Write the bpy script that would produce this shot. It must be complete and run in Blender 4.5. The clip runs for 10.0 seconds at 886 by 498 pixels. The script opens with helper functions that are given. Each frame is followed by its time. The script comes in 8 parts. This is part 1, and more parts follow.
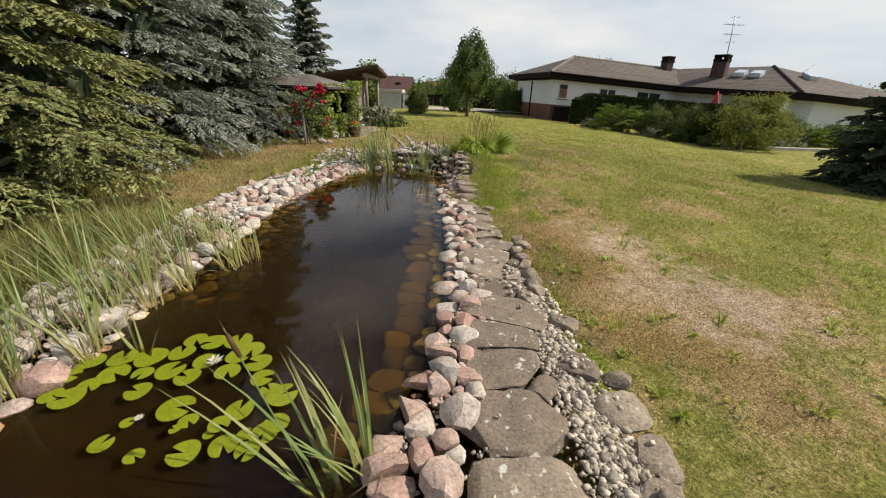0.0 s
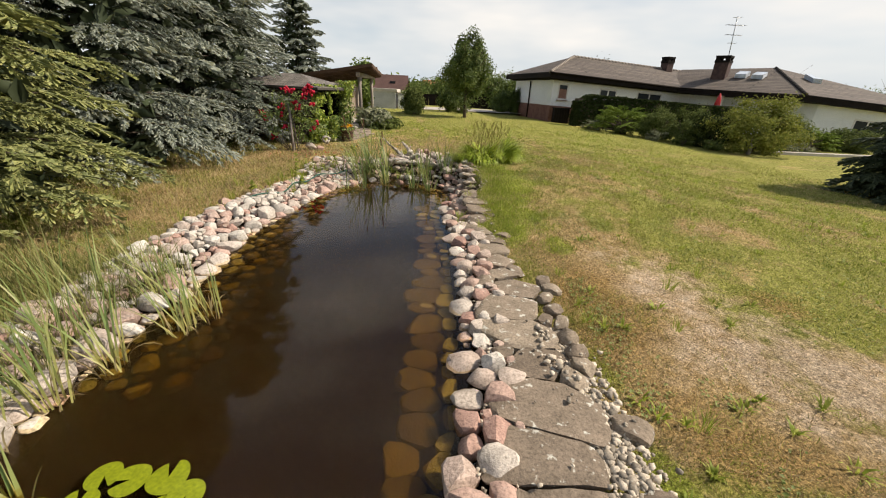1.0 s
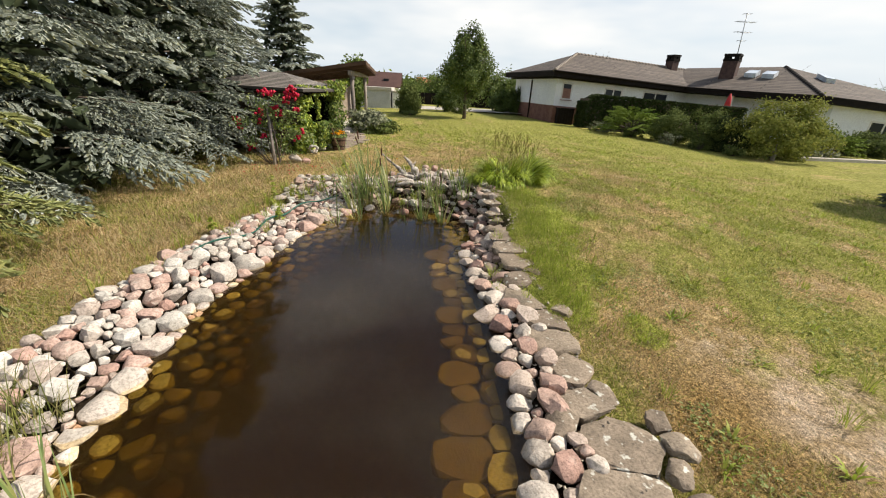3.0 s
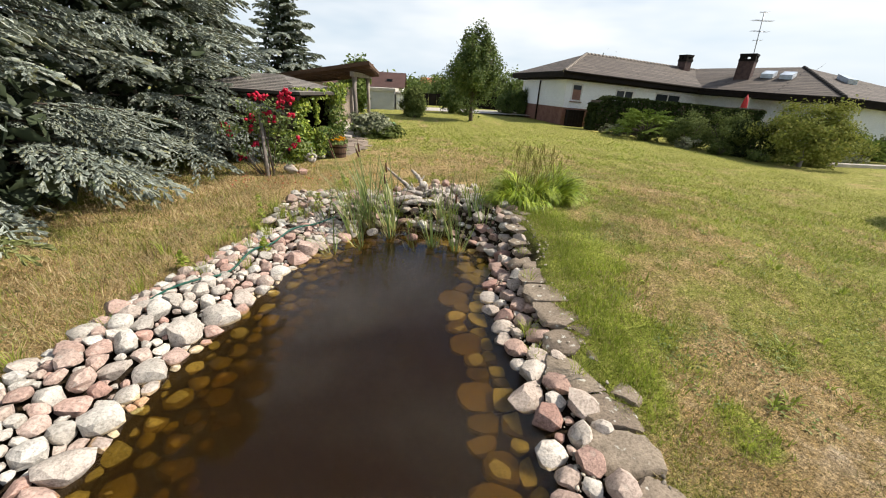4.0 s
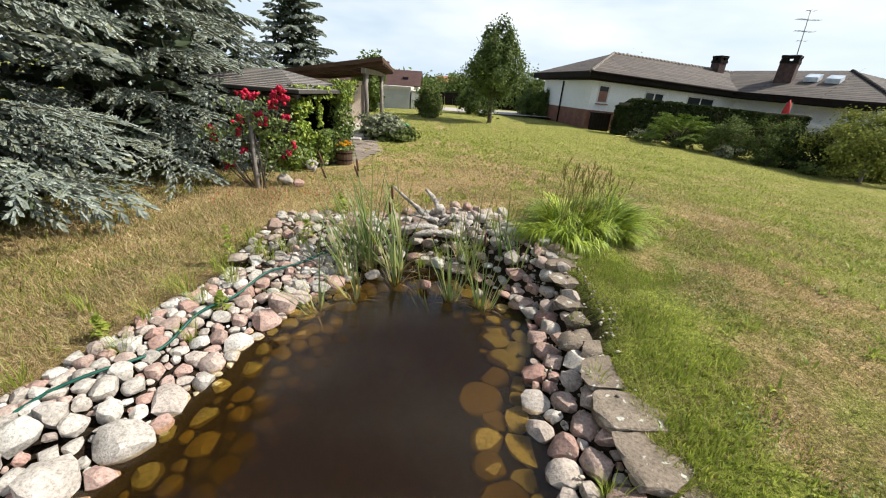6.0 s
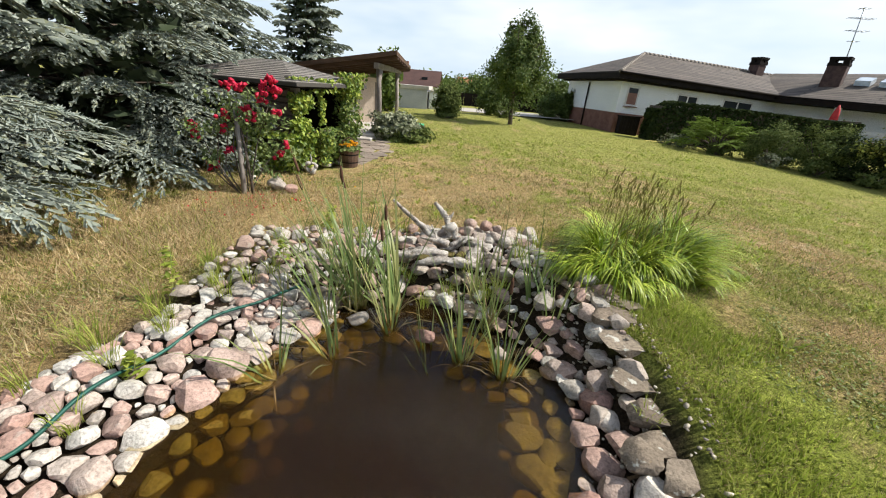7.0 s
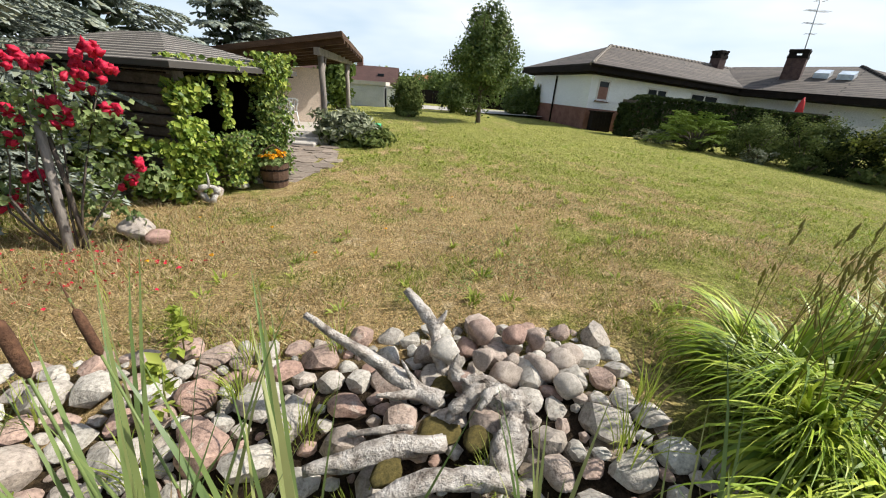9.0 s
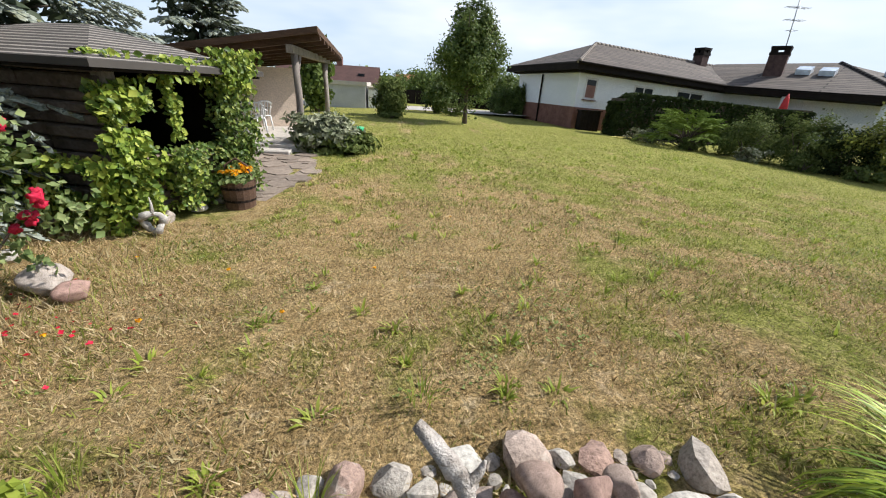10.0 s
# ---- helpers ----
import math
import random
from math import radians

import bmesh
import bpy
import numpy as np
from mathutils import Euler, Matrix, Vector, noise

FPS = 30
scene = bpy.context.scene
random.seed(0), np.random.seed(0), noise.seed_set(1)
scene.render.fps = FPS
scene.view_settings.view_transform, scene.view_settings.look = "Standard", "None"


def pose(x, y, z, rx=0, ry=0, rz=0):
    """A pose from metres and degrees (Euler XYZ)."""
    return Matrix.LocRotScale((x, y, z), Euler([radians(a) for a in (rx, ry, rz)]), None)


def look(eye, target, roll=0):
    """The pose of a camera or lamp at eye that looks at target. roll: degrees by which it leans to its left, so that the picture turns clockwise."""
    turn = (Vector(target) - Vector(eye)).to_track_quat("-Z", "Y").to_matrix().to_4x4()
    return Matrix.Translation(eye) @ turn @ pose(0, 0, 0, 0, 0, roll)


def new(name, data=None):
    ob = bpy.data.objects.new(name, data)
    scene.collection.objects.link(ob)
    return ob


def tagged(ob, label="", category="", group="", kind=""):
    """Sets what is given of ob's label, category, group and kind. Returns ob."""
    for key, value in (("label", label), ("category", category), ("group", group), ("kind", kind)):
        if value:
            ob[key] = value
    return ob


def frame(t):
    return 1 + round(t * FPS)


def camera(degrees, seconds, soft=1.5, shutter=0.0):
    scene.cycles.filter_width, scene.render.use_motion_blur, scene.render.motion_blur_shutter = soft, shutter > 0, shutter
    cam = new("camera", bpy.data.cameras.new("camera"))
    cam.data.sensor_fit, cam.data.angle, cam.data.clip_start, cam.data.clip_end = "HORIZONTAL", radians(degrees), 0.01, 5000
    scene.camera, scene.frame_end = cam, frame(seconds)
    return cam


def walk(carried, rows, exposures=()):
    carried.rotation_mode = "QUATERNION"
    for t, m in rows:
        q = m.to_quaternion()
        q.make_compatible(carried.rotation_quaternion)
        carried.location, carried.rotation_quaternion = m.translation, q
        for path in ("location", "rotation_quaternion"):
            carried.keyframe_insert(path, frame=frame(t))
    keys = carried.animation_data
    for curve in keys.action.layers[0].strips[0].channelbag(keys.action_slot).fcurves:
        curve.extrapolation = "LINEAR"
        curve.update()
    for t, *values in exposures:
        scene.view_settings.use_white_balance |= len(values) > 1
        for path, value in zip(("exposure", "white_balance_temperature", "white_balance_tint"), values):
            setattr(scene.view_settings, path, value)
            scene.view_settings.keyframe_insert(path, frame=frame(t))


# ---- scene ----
cam = camera(100.0, 10.0, soft=1.1)
# seconds, x, y, z, yaw, pitch, roll
PATH = [
    (0.0, -0.280, 0.577, 1.589, -1.45, -23.08, -2.33),
    (0.5, -0.351, 1.052, 1.623, -1.86, -23.16, -2.52),
    (1.0, -0.415, 1.517, 1.665, -2.25, -23.22, -2.69),
    (1.5, -0.487, 1.945, 1.695, -2.93, -23.26, -2.70),
    (2.0, -0.569, 2.338, 1.717, -3.02, -23.35, -2.65),
    (2.5, -0.631, 2.729, 1.740, -3.01, -23.40, -2.76),
    (2.7, -0.660, 2.886, 1.751, -3.31, -23.51, -2.85),
    (3.8, -0.784, 3.936, 1.811, -2.96, -23.59, -2.87),
    (4.0, -0.806, 4.088, 1.821, -2.84, -23.57, -2.88),
    (4.5, -0.864, 4.448, 1.842, -2.97, -23.59, -2.83),
    (5.0, -0.894, 4.780, 1.858, -2.91, -23.68, -2.87),
    (5.5, -0.892, 5.067, 1.850, -2.41, -23.72, -2.92),
    (5.7, -0.883, 5.189, 1.846, -1.77, -23.83, -3.15),
    (6.8, -0.798, 6.193, 1.728, 2.05, -23.89, -4.48),
    (7.0, -0.804, 6.422, 1.702, 2.22, -23.84, -4.31),
    (7.5, -0.828, 7.023, 1.627, -0.18, -23.75, -4.01),
    (8.0, -0.867, 7.618, 1.555, -2.21, -23.67, -3.89),
    (8.5, -0.908, 8.164, 1.519, -2.23, -23.64, -4.02),
    (9.0, -0.940, 8.649, 1.502, -3.78, -23.59, -3.93),
    (9.5, -0.992, 9.069, 1.499, -5.11, -23.55, -3.70),
    (10.0, -1.027, 9.484, 1.510, -6.43, -23.50, -3.46),
]
walk(cam, [(t, pose(x, y, z, 90 + pitch, roll, yaw)) for t, x, y, z, yaw, pitch, roll in PATH],
     [(0.0, 0.2, 6900, 11), (0.6, 0.3, 7200, 12), (1.5, 0.37, 7250, 12), (2.5, 0.44, 7100, 11), (4.0, 0.55, 6700, 10), (7.0, 0.57, 6400, 8), (9.0, 0.57, 6350, 8), (10.0, 0.52, 6150, 10)])

# ---- world, sun ----
SUN_EL, SUN_AZ = 44.0, 87.0          # degrees; azimuth from +y towards +x
world = bpy.data.worlds.new("world")
scene.world = world
world.use_nodes = True
wn, wl = world.node_tree.nodes, world.node_tree.links
wn.clear()
sky = wn.new("ShaderNodeTexSky")
sky.sky_type, sky.sun_disc = "NISHITA", False
sky.sun_elevation, sky.sun_rotation = radians(SUN_EL), radians(SUN_AZ)
sky.air_density, sky.dust_density, sky.ozone_density = 1.0, 1.2, 1.0
coord = wn.new("ShaderNodeTexCoord")
stretch = wn.new("ShaderNodeMapping")
stretch.inputs["Scale"].default_value = (1.1, 1.1, 4.2)
stretch.inputs["Rotation"].default_value = (0.05, 0.12, 0.4)
cloud = wn.new("ShaderNodeTexNoise")
cloud.inputs["Scale"].default_value, cloud.inputs["Detail"].default_value = 1.5, 4.0
cloud.inputs["Roughness"].default_value = 0.55
cloud_ramp = wn.new("ShaderNodeValToRGB")
cloud_ramp.color_ramp.elements[0].position, cloud_ramp.color_ramp.elements[1].position = 0.44, 0.74
cloud_mix = wn.new("ShaderNodeMix")
cloud_mix.data_type = "RGBA"
cloud_mix.inputs["B"].default_value = (7.2, 7.45, 7.7, 1)
back = wn.new("ShaderNodeBackground")
back.inputs["Strength"].default_value = 0.10
wout = wn.new("ShaderNodeOutputWorld")
wl.new(coord.outputs["Generated"], stretch.inputs["Vector"])
wl.new(stretch.outputs["Vector"], cloud.inputs["Vector"])
wl.new(cloud.outputs["Fac"], cloud_ramp.inputs["Fac"])
wl.new(cloud_ramp.outputs["Color"], cloud_mix.inputs["Factor"])
# pale summer haze low over the horizon
height_of = wn.new("ShaderNodeSeparateXYZ")
haze = wn.new("ShaderNodeMapRange")
haze.interpolation_type = "SMOOTHSTEP"
haze.inputs["From Min"].default_value, haze.inputs["From Max"].default_value = 0.0, 0.42
haze.inputs["To Min"].default_value, haze.inputs["To Max"].default_value = 0.92, 0.0
haze_mix = wn.new("ShaderNodeMix")
haze_mix.data_type = "RGBA"
haze_mix.inputs["B"].default_value = (4.8, 5.75, 6.8, 1)
wl.new(coord.outputs["Generated"], height_of.inputs["Vector"])
wl.new(height_of.outputs["Z"], haze.inputs["Value"])
wl.new(haze.outputs["Result"], haze_mix.inputs["Factor"])
wl.new(sky.outputs["Color"], haze_mix.inputs["A"])
wl.new(haze_mix.outputs["Result"], cloud_mix.inputs["A"])
wl.new(cloud_mix.outputs["Result"], back.inputs["Color"])
wl.new(back.outputs["Background"], wout.inputs["Surface"])

sun_lamp = bpy.data.lights.new("sun", "SUN")
sun_lamp.energy, sun_lamp.angle, sun_lamp.color = 4.4, radians(0.6), (1.0, 0.945, 0.86)
sun = new("sun", sun_lamp)
sd = Vector((math.sin(radians(SUN_AZ)) * math.cos(radians(SUN_EL)), math.cos(radians(SUN_AZ)) * math.cos(radians(SUN_EL)), math.sin(radians(SUN_EL))))
sun.matrix_world = look(sd * 50, (0, 0, 0))


# ---- materials ----
def nodes_of(name, rough=0.8, metal=0.0, spec=0.3):
    m = bpy.data.materials.new(name)
    m.use_nodes = True
    nt = m.node_tree
    b = nt.nodes["Principled BSDF"]
    b.inputs["Roughness"].default_value = rough
    b.inputs["Metallic"].default_value = metal
    b.inputs["Specular IOR Level"].default_value = spec
    return m, nt.nodes, nt.links, b


def noise_node(n, l, scale, detail=4.0, rough=0.6, vec=None, space="Object"):
    t = n.new("ShaderNodeTexNoise")
    t.inputs["Scale"].default_value, t.inputs["Detail"].default_value, t.inputs["Roughness"].default_value = scale, detail, rough
    if vec is None:
        c = n.new("ShaderNodeTexCoord")
        vec = c.outputs[space]
    l.new(vec, t.inputs["Vector"])
    return t


def ramp_node(n, l, fac, stops):
    r = n.new("ShaderNodeValToRGB")
    e = r.color_ramp.elements
    while len(e) < len(stops):
        e.new(0.5)
    for k, (p, c) in zip(e, stops):
        k.position, k.color = p, (*c, 1)
    l.new(fac, r.inputs["Fac"])
    return r


def mix_node(n, l, fac, a, b, blend="MIX"):
    m = n.new("ShaderNodeMix")
    m.data_type, m.blend_type = "RGBA", blend
    for sock, v in (("Factor", fac), ("A", a), ("B", b)):
        if isinstance(v, (int, float)):
            m.inputs[sock].default_value = v
        elif isinstance(v, tuple):
            m.inputs[sock].default_value = (*v, 1)
        else:
            l.new(v, m.inputs[sock])
    return m.outputs["Result"]


def bump_node(n, l, b, height, strength, dist=0.01):
    k = n.new("ShaderNodeBump")
    k.inputs["Strength"].default_value, k.inputs["Distance"].default_value = strength, dist
    l.new(height, k.inputs["Height"])
    l.new(k.outputs["Normal"], b.inputs["Normal"])


def surface(name, stops, scale=6.0, fine=40.0, rough=0.85, bump=0.4, vary=0.0, metal=0.0, spec=0.3, island=False, dist=0.01, space="Object", stretch=None):
    """Coarse noise picks the colour, fine noise breaks it up; vary shifts whole pieces."""
    m, n, l, b = nodes_of(name, rough, metal, spec)
    vec = None
    if stretch:
        c = n.new("ShaderNodeTexCoord")
        mp = n.new("ShaderNodeMapping")
        mp.inputs["Scale"].default_value = stretch
        l.new(c.outputs[space], mp.inputs["Vector"])
        vec = mp.outputs["Vector"]
    big = noise_node(n, l, scale, 5, 0.6, vec, space)
    small = noise_node(n, l, fine, 4, 0.65, vec, space)
    col = ramp_node(n, l, big.outputs["Fac"], stops).outputs["Color"]
    grain = ramp_node(n, l, small.outputs["Fac"], [(0.3, (0.62, 0.62, 0.62)), (0.7, (1.3, 1.3, 1.3))]).outputs["Color"]
    col = mix_node(n, l, 0.75, col, grain, "MULTIPLY")
    if vary:
        if island:
            g = n.new("ShaderNodeNewGeometry")
            rnd = g.outputs["Random Per Island"]
        else:
            g = n.new("ShaderNodeObjectInfo")
            rnd = g.outputs["Random"]
        v = ramp_node(n, l, rnd, [(0.0, (1 - vary,) * 3), (1.0, (1 + vary,) * 3)]).outputs["Color"]
        col = mix_node(n, l, 1.0, col, v, "MULTIPLY")
    l.new(col, b.inputs["Base Color"])
    if bump:
        bump_node(n, l, b, small.outputs["Fac"], bump, dist)
    return m


def leaf_mat(name, colors, rough=0.5, trans=0.35, big=0.6, spec=0.25, foot=None):
    """Leaves and blades: colour by island and by place, some light let through."""
    m, n, l, b = nodes_of(name, rough, 0.0, spec)
    g = n.new("ShaderNodeNewGeometry")
    k = len(colors) - 1
    col = ramp_node(n, l, g.outputs["Random Per Island"], [(i / k, c) for i, c in enumerate(colors)]).outputs["Color"]
    t = noise_node(n, l, big, 3, 0.6)
    sh = ramp_node(n, l, t.outputs["Fac"], [(0.3, (0.7, 0.72, 0.7)), (0.7, (1.25, 1.22, 1.2))]).outputs["Color"]
    col = mix_node(n, l, 1.0, col, sh, "MULTIPLY")
    if foot:
        # straw-coloured sheaths at the base of the plant
        c = n.new("ShaderNodeTexCoord")
        xyz = n.new("ShaderNodeSeparateXYZ")
        l.new(c.outputs["Object"], xyz.inputs["Vector"])
        r = n.new("ShaderNodeMapRange")
        r.inputs["From Min"].default_value, r.inputs["From Max"].default_value = 0.04, foot[1]
        r.inputs["To Min"].default_value, r.inputs["To Max"].default_value = 0.65, 0.0
        l.new(xyz.outputs["Z"], r.inputs["Value"])
        col = mix_node(n, l, r.outputs["Result"], col, foot[0])
    l.new(col, b.inputs["Base Color"])
    tr = n.new("ShaderNodeBsdfTranslucent")
    l.new(col, tr.inputs["Color"])
    mx = n.new("ShaderNodeMixShader")
    mx.inputs["Fac"].default_value = trans
    l.new(b.outputs["BSDF"], mx.inputs[1])
    l.new(tr.outputs["BSDF"], mx.inputs[2])
    l.new(mx.outputs["Shader"], n["Material Output"].inputs["Surface"])
    return m


def granite(name, stops, lichen=0.25):
    """Boulder stone: one base tint per stone, speckle, pale lichen spots, rough relief."""
    m, n, l, b = nodes_of(name, 0.85, 0, 0.25)
    oi = n.new("ShaderNodeObjectInfo")
    base = ramp_node(n, l, oi.outputs["Random"], stops).outputs["Color"]
    c = n.new("ShaderNodeTexCoord")
    off = n.new("ShaderNodeVectorMath")
    off.operation = "ADD"
    l.new(c.outputs["Object"], off.inputs[0])
    l.new(oi.outputs["Location"], off.inputs[1])
    vec = off.outputs["Vector"]
    sp = noise_node(n, l, 55, 3, 0.7, vec)
    bl = noise_node(n, l, 7, 4, 0.6, vec)
    li = noise_node(n, l, 16, 3, 0.55, vec)
    col = mix_node(n, l, 0.8, base, ramp_node(n, l, sp.outputs["Fac"], [(0.32, (0.5, 0.48, 0.46)), (0.5, (1, 1, 1)), (0.7, (1.35, 1.33, 1.3))]).outputs["Color"], "MULTIPLY")
    col = mix_node(n, l, 0.7, col, ramp_node(n, l, bl.outputs["Fac"], [(0.3, (0.6, 0.58, 0.55)), (0.65, (1.15, 1.12, 1.1))]).outputs["Color"], "MULTIPLY")
    lm = ramp_node(n, l, li.outputs["Fac"], [(0.62, (0, 0, 0)), (0.68, (lichen,) * 3)]).outputs["Color"]
    col = mix_node(n, l, lm, col, (0.55, 0.54, 0.47))
    l.new(col, b.inputs["Base Color"])
    rough = mix_node(n, l, 0.45, sp.outputs["Color"], bl.outputs["Color"])
    bump_node(n, l, b, rough, 0.8, 0.02)
    return m


M = {}
M["stone"] = granite("bank_stone", [(0.0, (0.4, 0.255, 0.21)), (0.2, (0.46, 0.335, 0.285)), (0.45, (0.46, 0.395, 0.345)), (0.7, (0.5, 0.465, 0.415)), (0.9, (0.54, 0.515, 0.465)), (1.0, (0.6, 0.58, 0.54))])
M["round_stone"] = granite("round_stone", [(0.0, (0.36, 0.22, 0.18)), (0.35, (0.44, 0.325, 0.27)), (0.7, (0.48, 0.42, 0.36)), (1.0, (0.6, 0.56, 0.5))], 0.15)
M["rockery"] = granite("rockery_stone", [(0.0, (0.38, 0.25, 0.2)), (0.25, (0.39, 0.31, 0.26)), (0.5, (0.38, 0.345, 0.3)), (0.8, (0.45, 0.42, 0.37)), (1.0, (0.56, 0.54, 0.49))])
M["wet_stone"] = granite("wet_stone", [(0.0, (0.2, 0.185, 0.09)), (0.5, (0.3, 0.275, 0.15)), (1.0, (0.4, 0.37, 0.22))], 0.05)
M["slab"] = granite("slab_stone", [(0.0, (0.16, 0.128, 0.097)), (0.5, (0.22, 0.178, 0.135)), (1.0, (0.3, 0.25, 0.19))], 0.9)
M["gravel"] = surface("gravel", [(0.3, (0.3, 0.255, 0.195)), (0.7, (0.47, 0.41, 0.33))], 30, 90, 0.85, 0.3, 0.6, island=True)
M["white_wall"] = surface("white_render", [(0.3, (0.74, 0.75, 0.76)), (0.7, (0.82, 0.82, 0.82))], 0.7, 30, 0.9, 0.15)
M["brick"] = surface("plinth_brick", [(0.35, (0.16, 0.075, 0.055)), (0.65, (0.24, 0.12, 0.09))], 3, 25, 0.85, 0.4)
# dark timber, near-black because the eaves' shade is put into its colour
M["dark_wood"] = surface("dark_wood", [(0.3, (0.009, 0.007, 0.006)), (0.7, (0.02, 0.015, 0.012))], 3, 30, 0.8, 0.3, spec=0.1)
M["brown_wood"] = surface("brown_wood", [(0.3, (0.06, 0.035, 0.022)), (0.7, (0.13, 0.075, 0.048))], 2, 30, 0.8, 0.4, stretch=(1, 1, 6))
M["roof_plank"] = surface("roof_plank", [(0.3, (0.05, 0.03, 0.022)), (0.7, (0.1, 0.062, 0.045))], 2, 25, 0.85, 0.5, stretch=(1, 4, 1))
M["grey_wood"] = surface("weathered_wood", [(0.3, (0.16, 0.135, 0.115)), (0.7, (0.34, 0.3, 0.265))], 4, 45, 0.85, 0.7, stretch=(1, 1, 0.2))
M["driftwood"] = surface("driftwood", [(0.32, (0.13, 0.1, 0.08)), (0.48, (0.42, 0.37, 0.32)), (0.7, (0.62, 0.57, 0.52))], 14, 60, 0.85, 1.0, dist=0.02)
M["bleached"] = surface("bleached_wood", [(0.3, (0.3, 0.275, 0.24)), (0.7, (0.56, 0.52, 0.47))], 12, 50, 0.85, 0.7)
M["log"] = surface("old_log", [(0.3, (0.075, 0.055, 0.042)), (0.7, (0.2, 0.155, 0.125))], 3, 22, 0.85, 0.7, stretch=(0.3, 1, 1.5), vary=0.3)
M["concrete"] = surface("concrete", [(0.3, (0.42, 0.38, 0.33)), (0.7, (0.56, 0.51, 0.45))], 2.5, 40, 0.9, 0.25)
M["paving"] = surface("paving_stone", [(0.3, (0.2, 0.155, 0.12)), (0.7, (0.33, 0.27, 0.215))], 4, 30, 0.9, 0.35, 0.25)
M["beige"] = surface("beige_plaster", [(0.3, (0.62, 0.5, 0.4)), (0.7, (0.7, 0.58, 0.47))], 1.2, 35, 0.9, 0.2)
M["grey_metal"] = surface("grey_sheet", [(0.3, (0.38, 0.38, 0.39)), (0.7, (0.5, 0.5, 0.51))], 1.5, 20, 0.6, 0.1)
M["white_plastic"] = surface("white_plastic", [(0.3, (0.72, 0.72, 0.7)), (0.7, (0.8, 0.8, 0.78))], 3, 50, 0.45, 0.0)
M["soil"] = surface("soil", [(0.3, (0.07, 0.05, 0.035)), (0.7, (0.15, 0.11, 0.08))], 3, 40, 0.95, 0.6)
M["bark"] = surface("bark", [(0.3, (0.06, 0.045, 0.035)), (0.7, (0.17, 0.135, 0.105))], 6, 30, 0.9, 0.9, stretch=(1, 1, 0.3), dist=0.02)
M["moss"] = surface("moss", [(0.3, (0.06, 0.05, 0.015)), (0.7, (0.17, 0.13, 0.04))], 9, 60, 0.95, 0.8)
M["roof_red"] = surface("far_roof_tile", [(0.3, (0.065, 0.035, 0.03)), (0.7, (0.1, 0.052, 0.043))], 1, 10, 0.85, 0.2)
M["asphalt"] = surface("drive_gravel", [(0.3, (0.36, 0.33, 0.29)), (0.7, (0.5, 0.46, 0.41))], 0.6, 20, 0.95, 0.2)
M["hose"] = surface("hose_rubber", [(0.3, (0.012, 0.07, 0.05)), (0.7, (0.02, 0.11, 0.08))], 8, 60, 0.45, 0.1)
M["red"] = surface("red_cloth", [(0.3, (0.45, 0.03, 0.03)), (0.7, (0.6, 0.05, 0.05))], 4, 40, 0.7, 0.1)
M["green_plastic"] = surface("green_plastic", [(0.3, (0.02, 0.32, 0.12)), (0.7, (0.03, 0.42, 0.17))], 4, 40, 0.4, 0.0)
M["frame_paint"] = surface("frame_paint", [(0.3, (0.6, 0.58, 0.55)), (0.7, (0.7, 0.68, 0.65))], 4, 40, 0.5, 0.05)
M["shutter"] = surface("shutter_wood", [(0.3, (0.2, 0.1, 0.075)), (0.7, (0.3, 0.16, 0.12))], 3, 30, 0.7, 0.2)
M["petal_yellow_dull"] = surface("yellow_sheet", [(0.3, (0.6, 0.5, 0.12)), (0.7, (0.7, 0.6, 0.2))], 4, 30, 0.7, 0.1)
M["roof_orange"] = surface("orange_roof_tile", [(0.3, (0.32, 0.12, 0.06)), (0.7, (0.42, 0.17, 0.09))], 1, 10, 0.85, 0.2)
M["galv"] = surface("aerial_metal", [(0.3, (0.3, 0.31, 0.32)), (0.7, (0.42, 0.43, 0.44))], 4, 40, 0.45, 0.0, metal=0.7)
M["cattail"] = surface("cattail_head", [(0.3, (0.06, 0.028, 0.016)), (0.7, (0.13, 0.065, 0.036))], 30, 120, 0.95, 0.5)

M["lawn_green"] = leaf_mat("lawn_green", [(0.1, 0.135, 0.022), (0.21, 0.25, 0.042), (0.34, 0.365, 0.08), (0.54, 0.5, 0.21)], 0.7, 0.5, 0.8, 0.1)
M["clover"] = leaf_mat("clover_leaf", [(0.16, 0.22, 0.05), (0.22, 0.28, 0.08), (0.28, 0.32, 0.12)], 0.55, 0.25, 1.2)
M["lawn_dry"] = leaf_mat("lawn_dry", [(0.22, 0.145, 0.06), (0.42, 0.31, 0.16), (0.6, 0.48, 0.29), (0.2, 0.2, 0.055)], 0.75, 0.25, 1.2)
M["lawn_lush"] = leaf_mat("lawn_lush", [(0.19, 0.25, 0.034), (0.32, 0.39, 0.056), (0.45, 0.48, 0.11)], 0.5, 0.4, 2.0)
M["sedge"] = leaf_mat("sedge_blade", [(0.15, 0.24, 0.02), (0.29, 0.39, 0.03), (0.48, 0.54, 0.08), (0.07, 0.13, 0.015)], 0.4, 0.14, 3.0)
M["reed"] = leaf_mat("reed_blade", [(0.1, 0.155, 0.05), (0.165, 0.235, 0.075), (0.24, 0.3, 0.1), (0.34, 0.345, 0.135)], 0.4, 0.3, 2.0, foot=((0.4, 0.34, 0.11), 0.26))
M["rank"] = leaf_mat("rank_grass", [(0.08, 0.1, 0.025), (0.135, 0.155, 0.037), (0.21, 0.22, 0.06), (0.33, 0.29, 0.13)], 0.6, 0.25, 2.0)
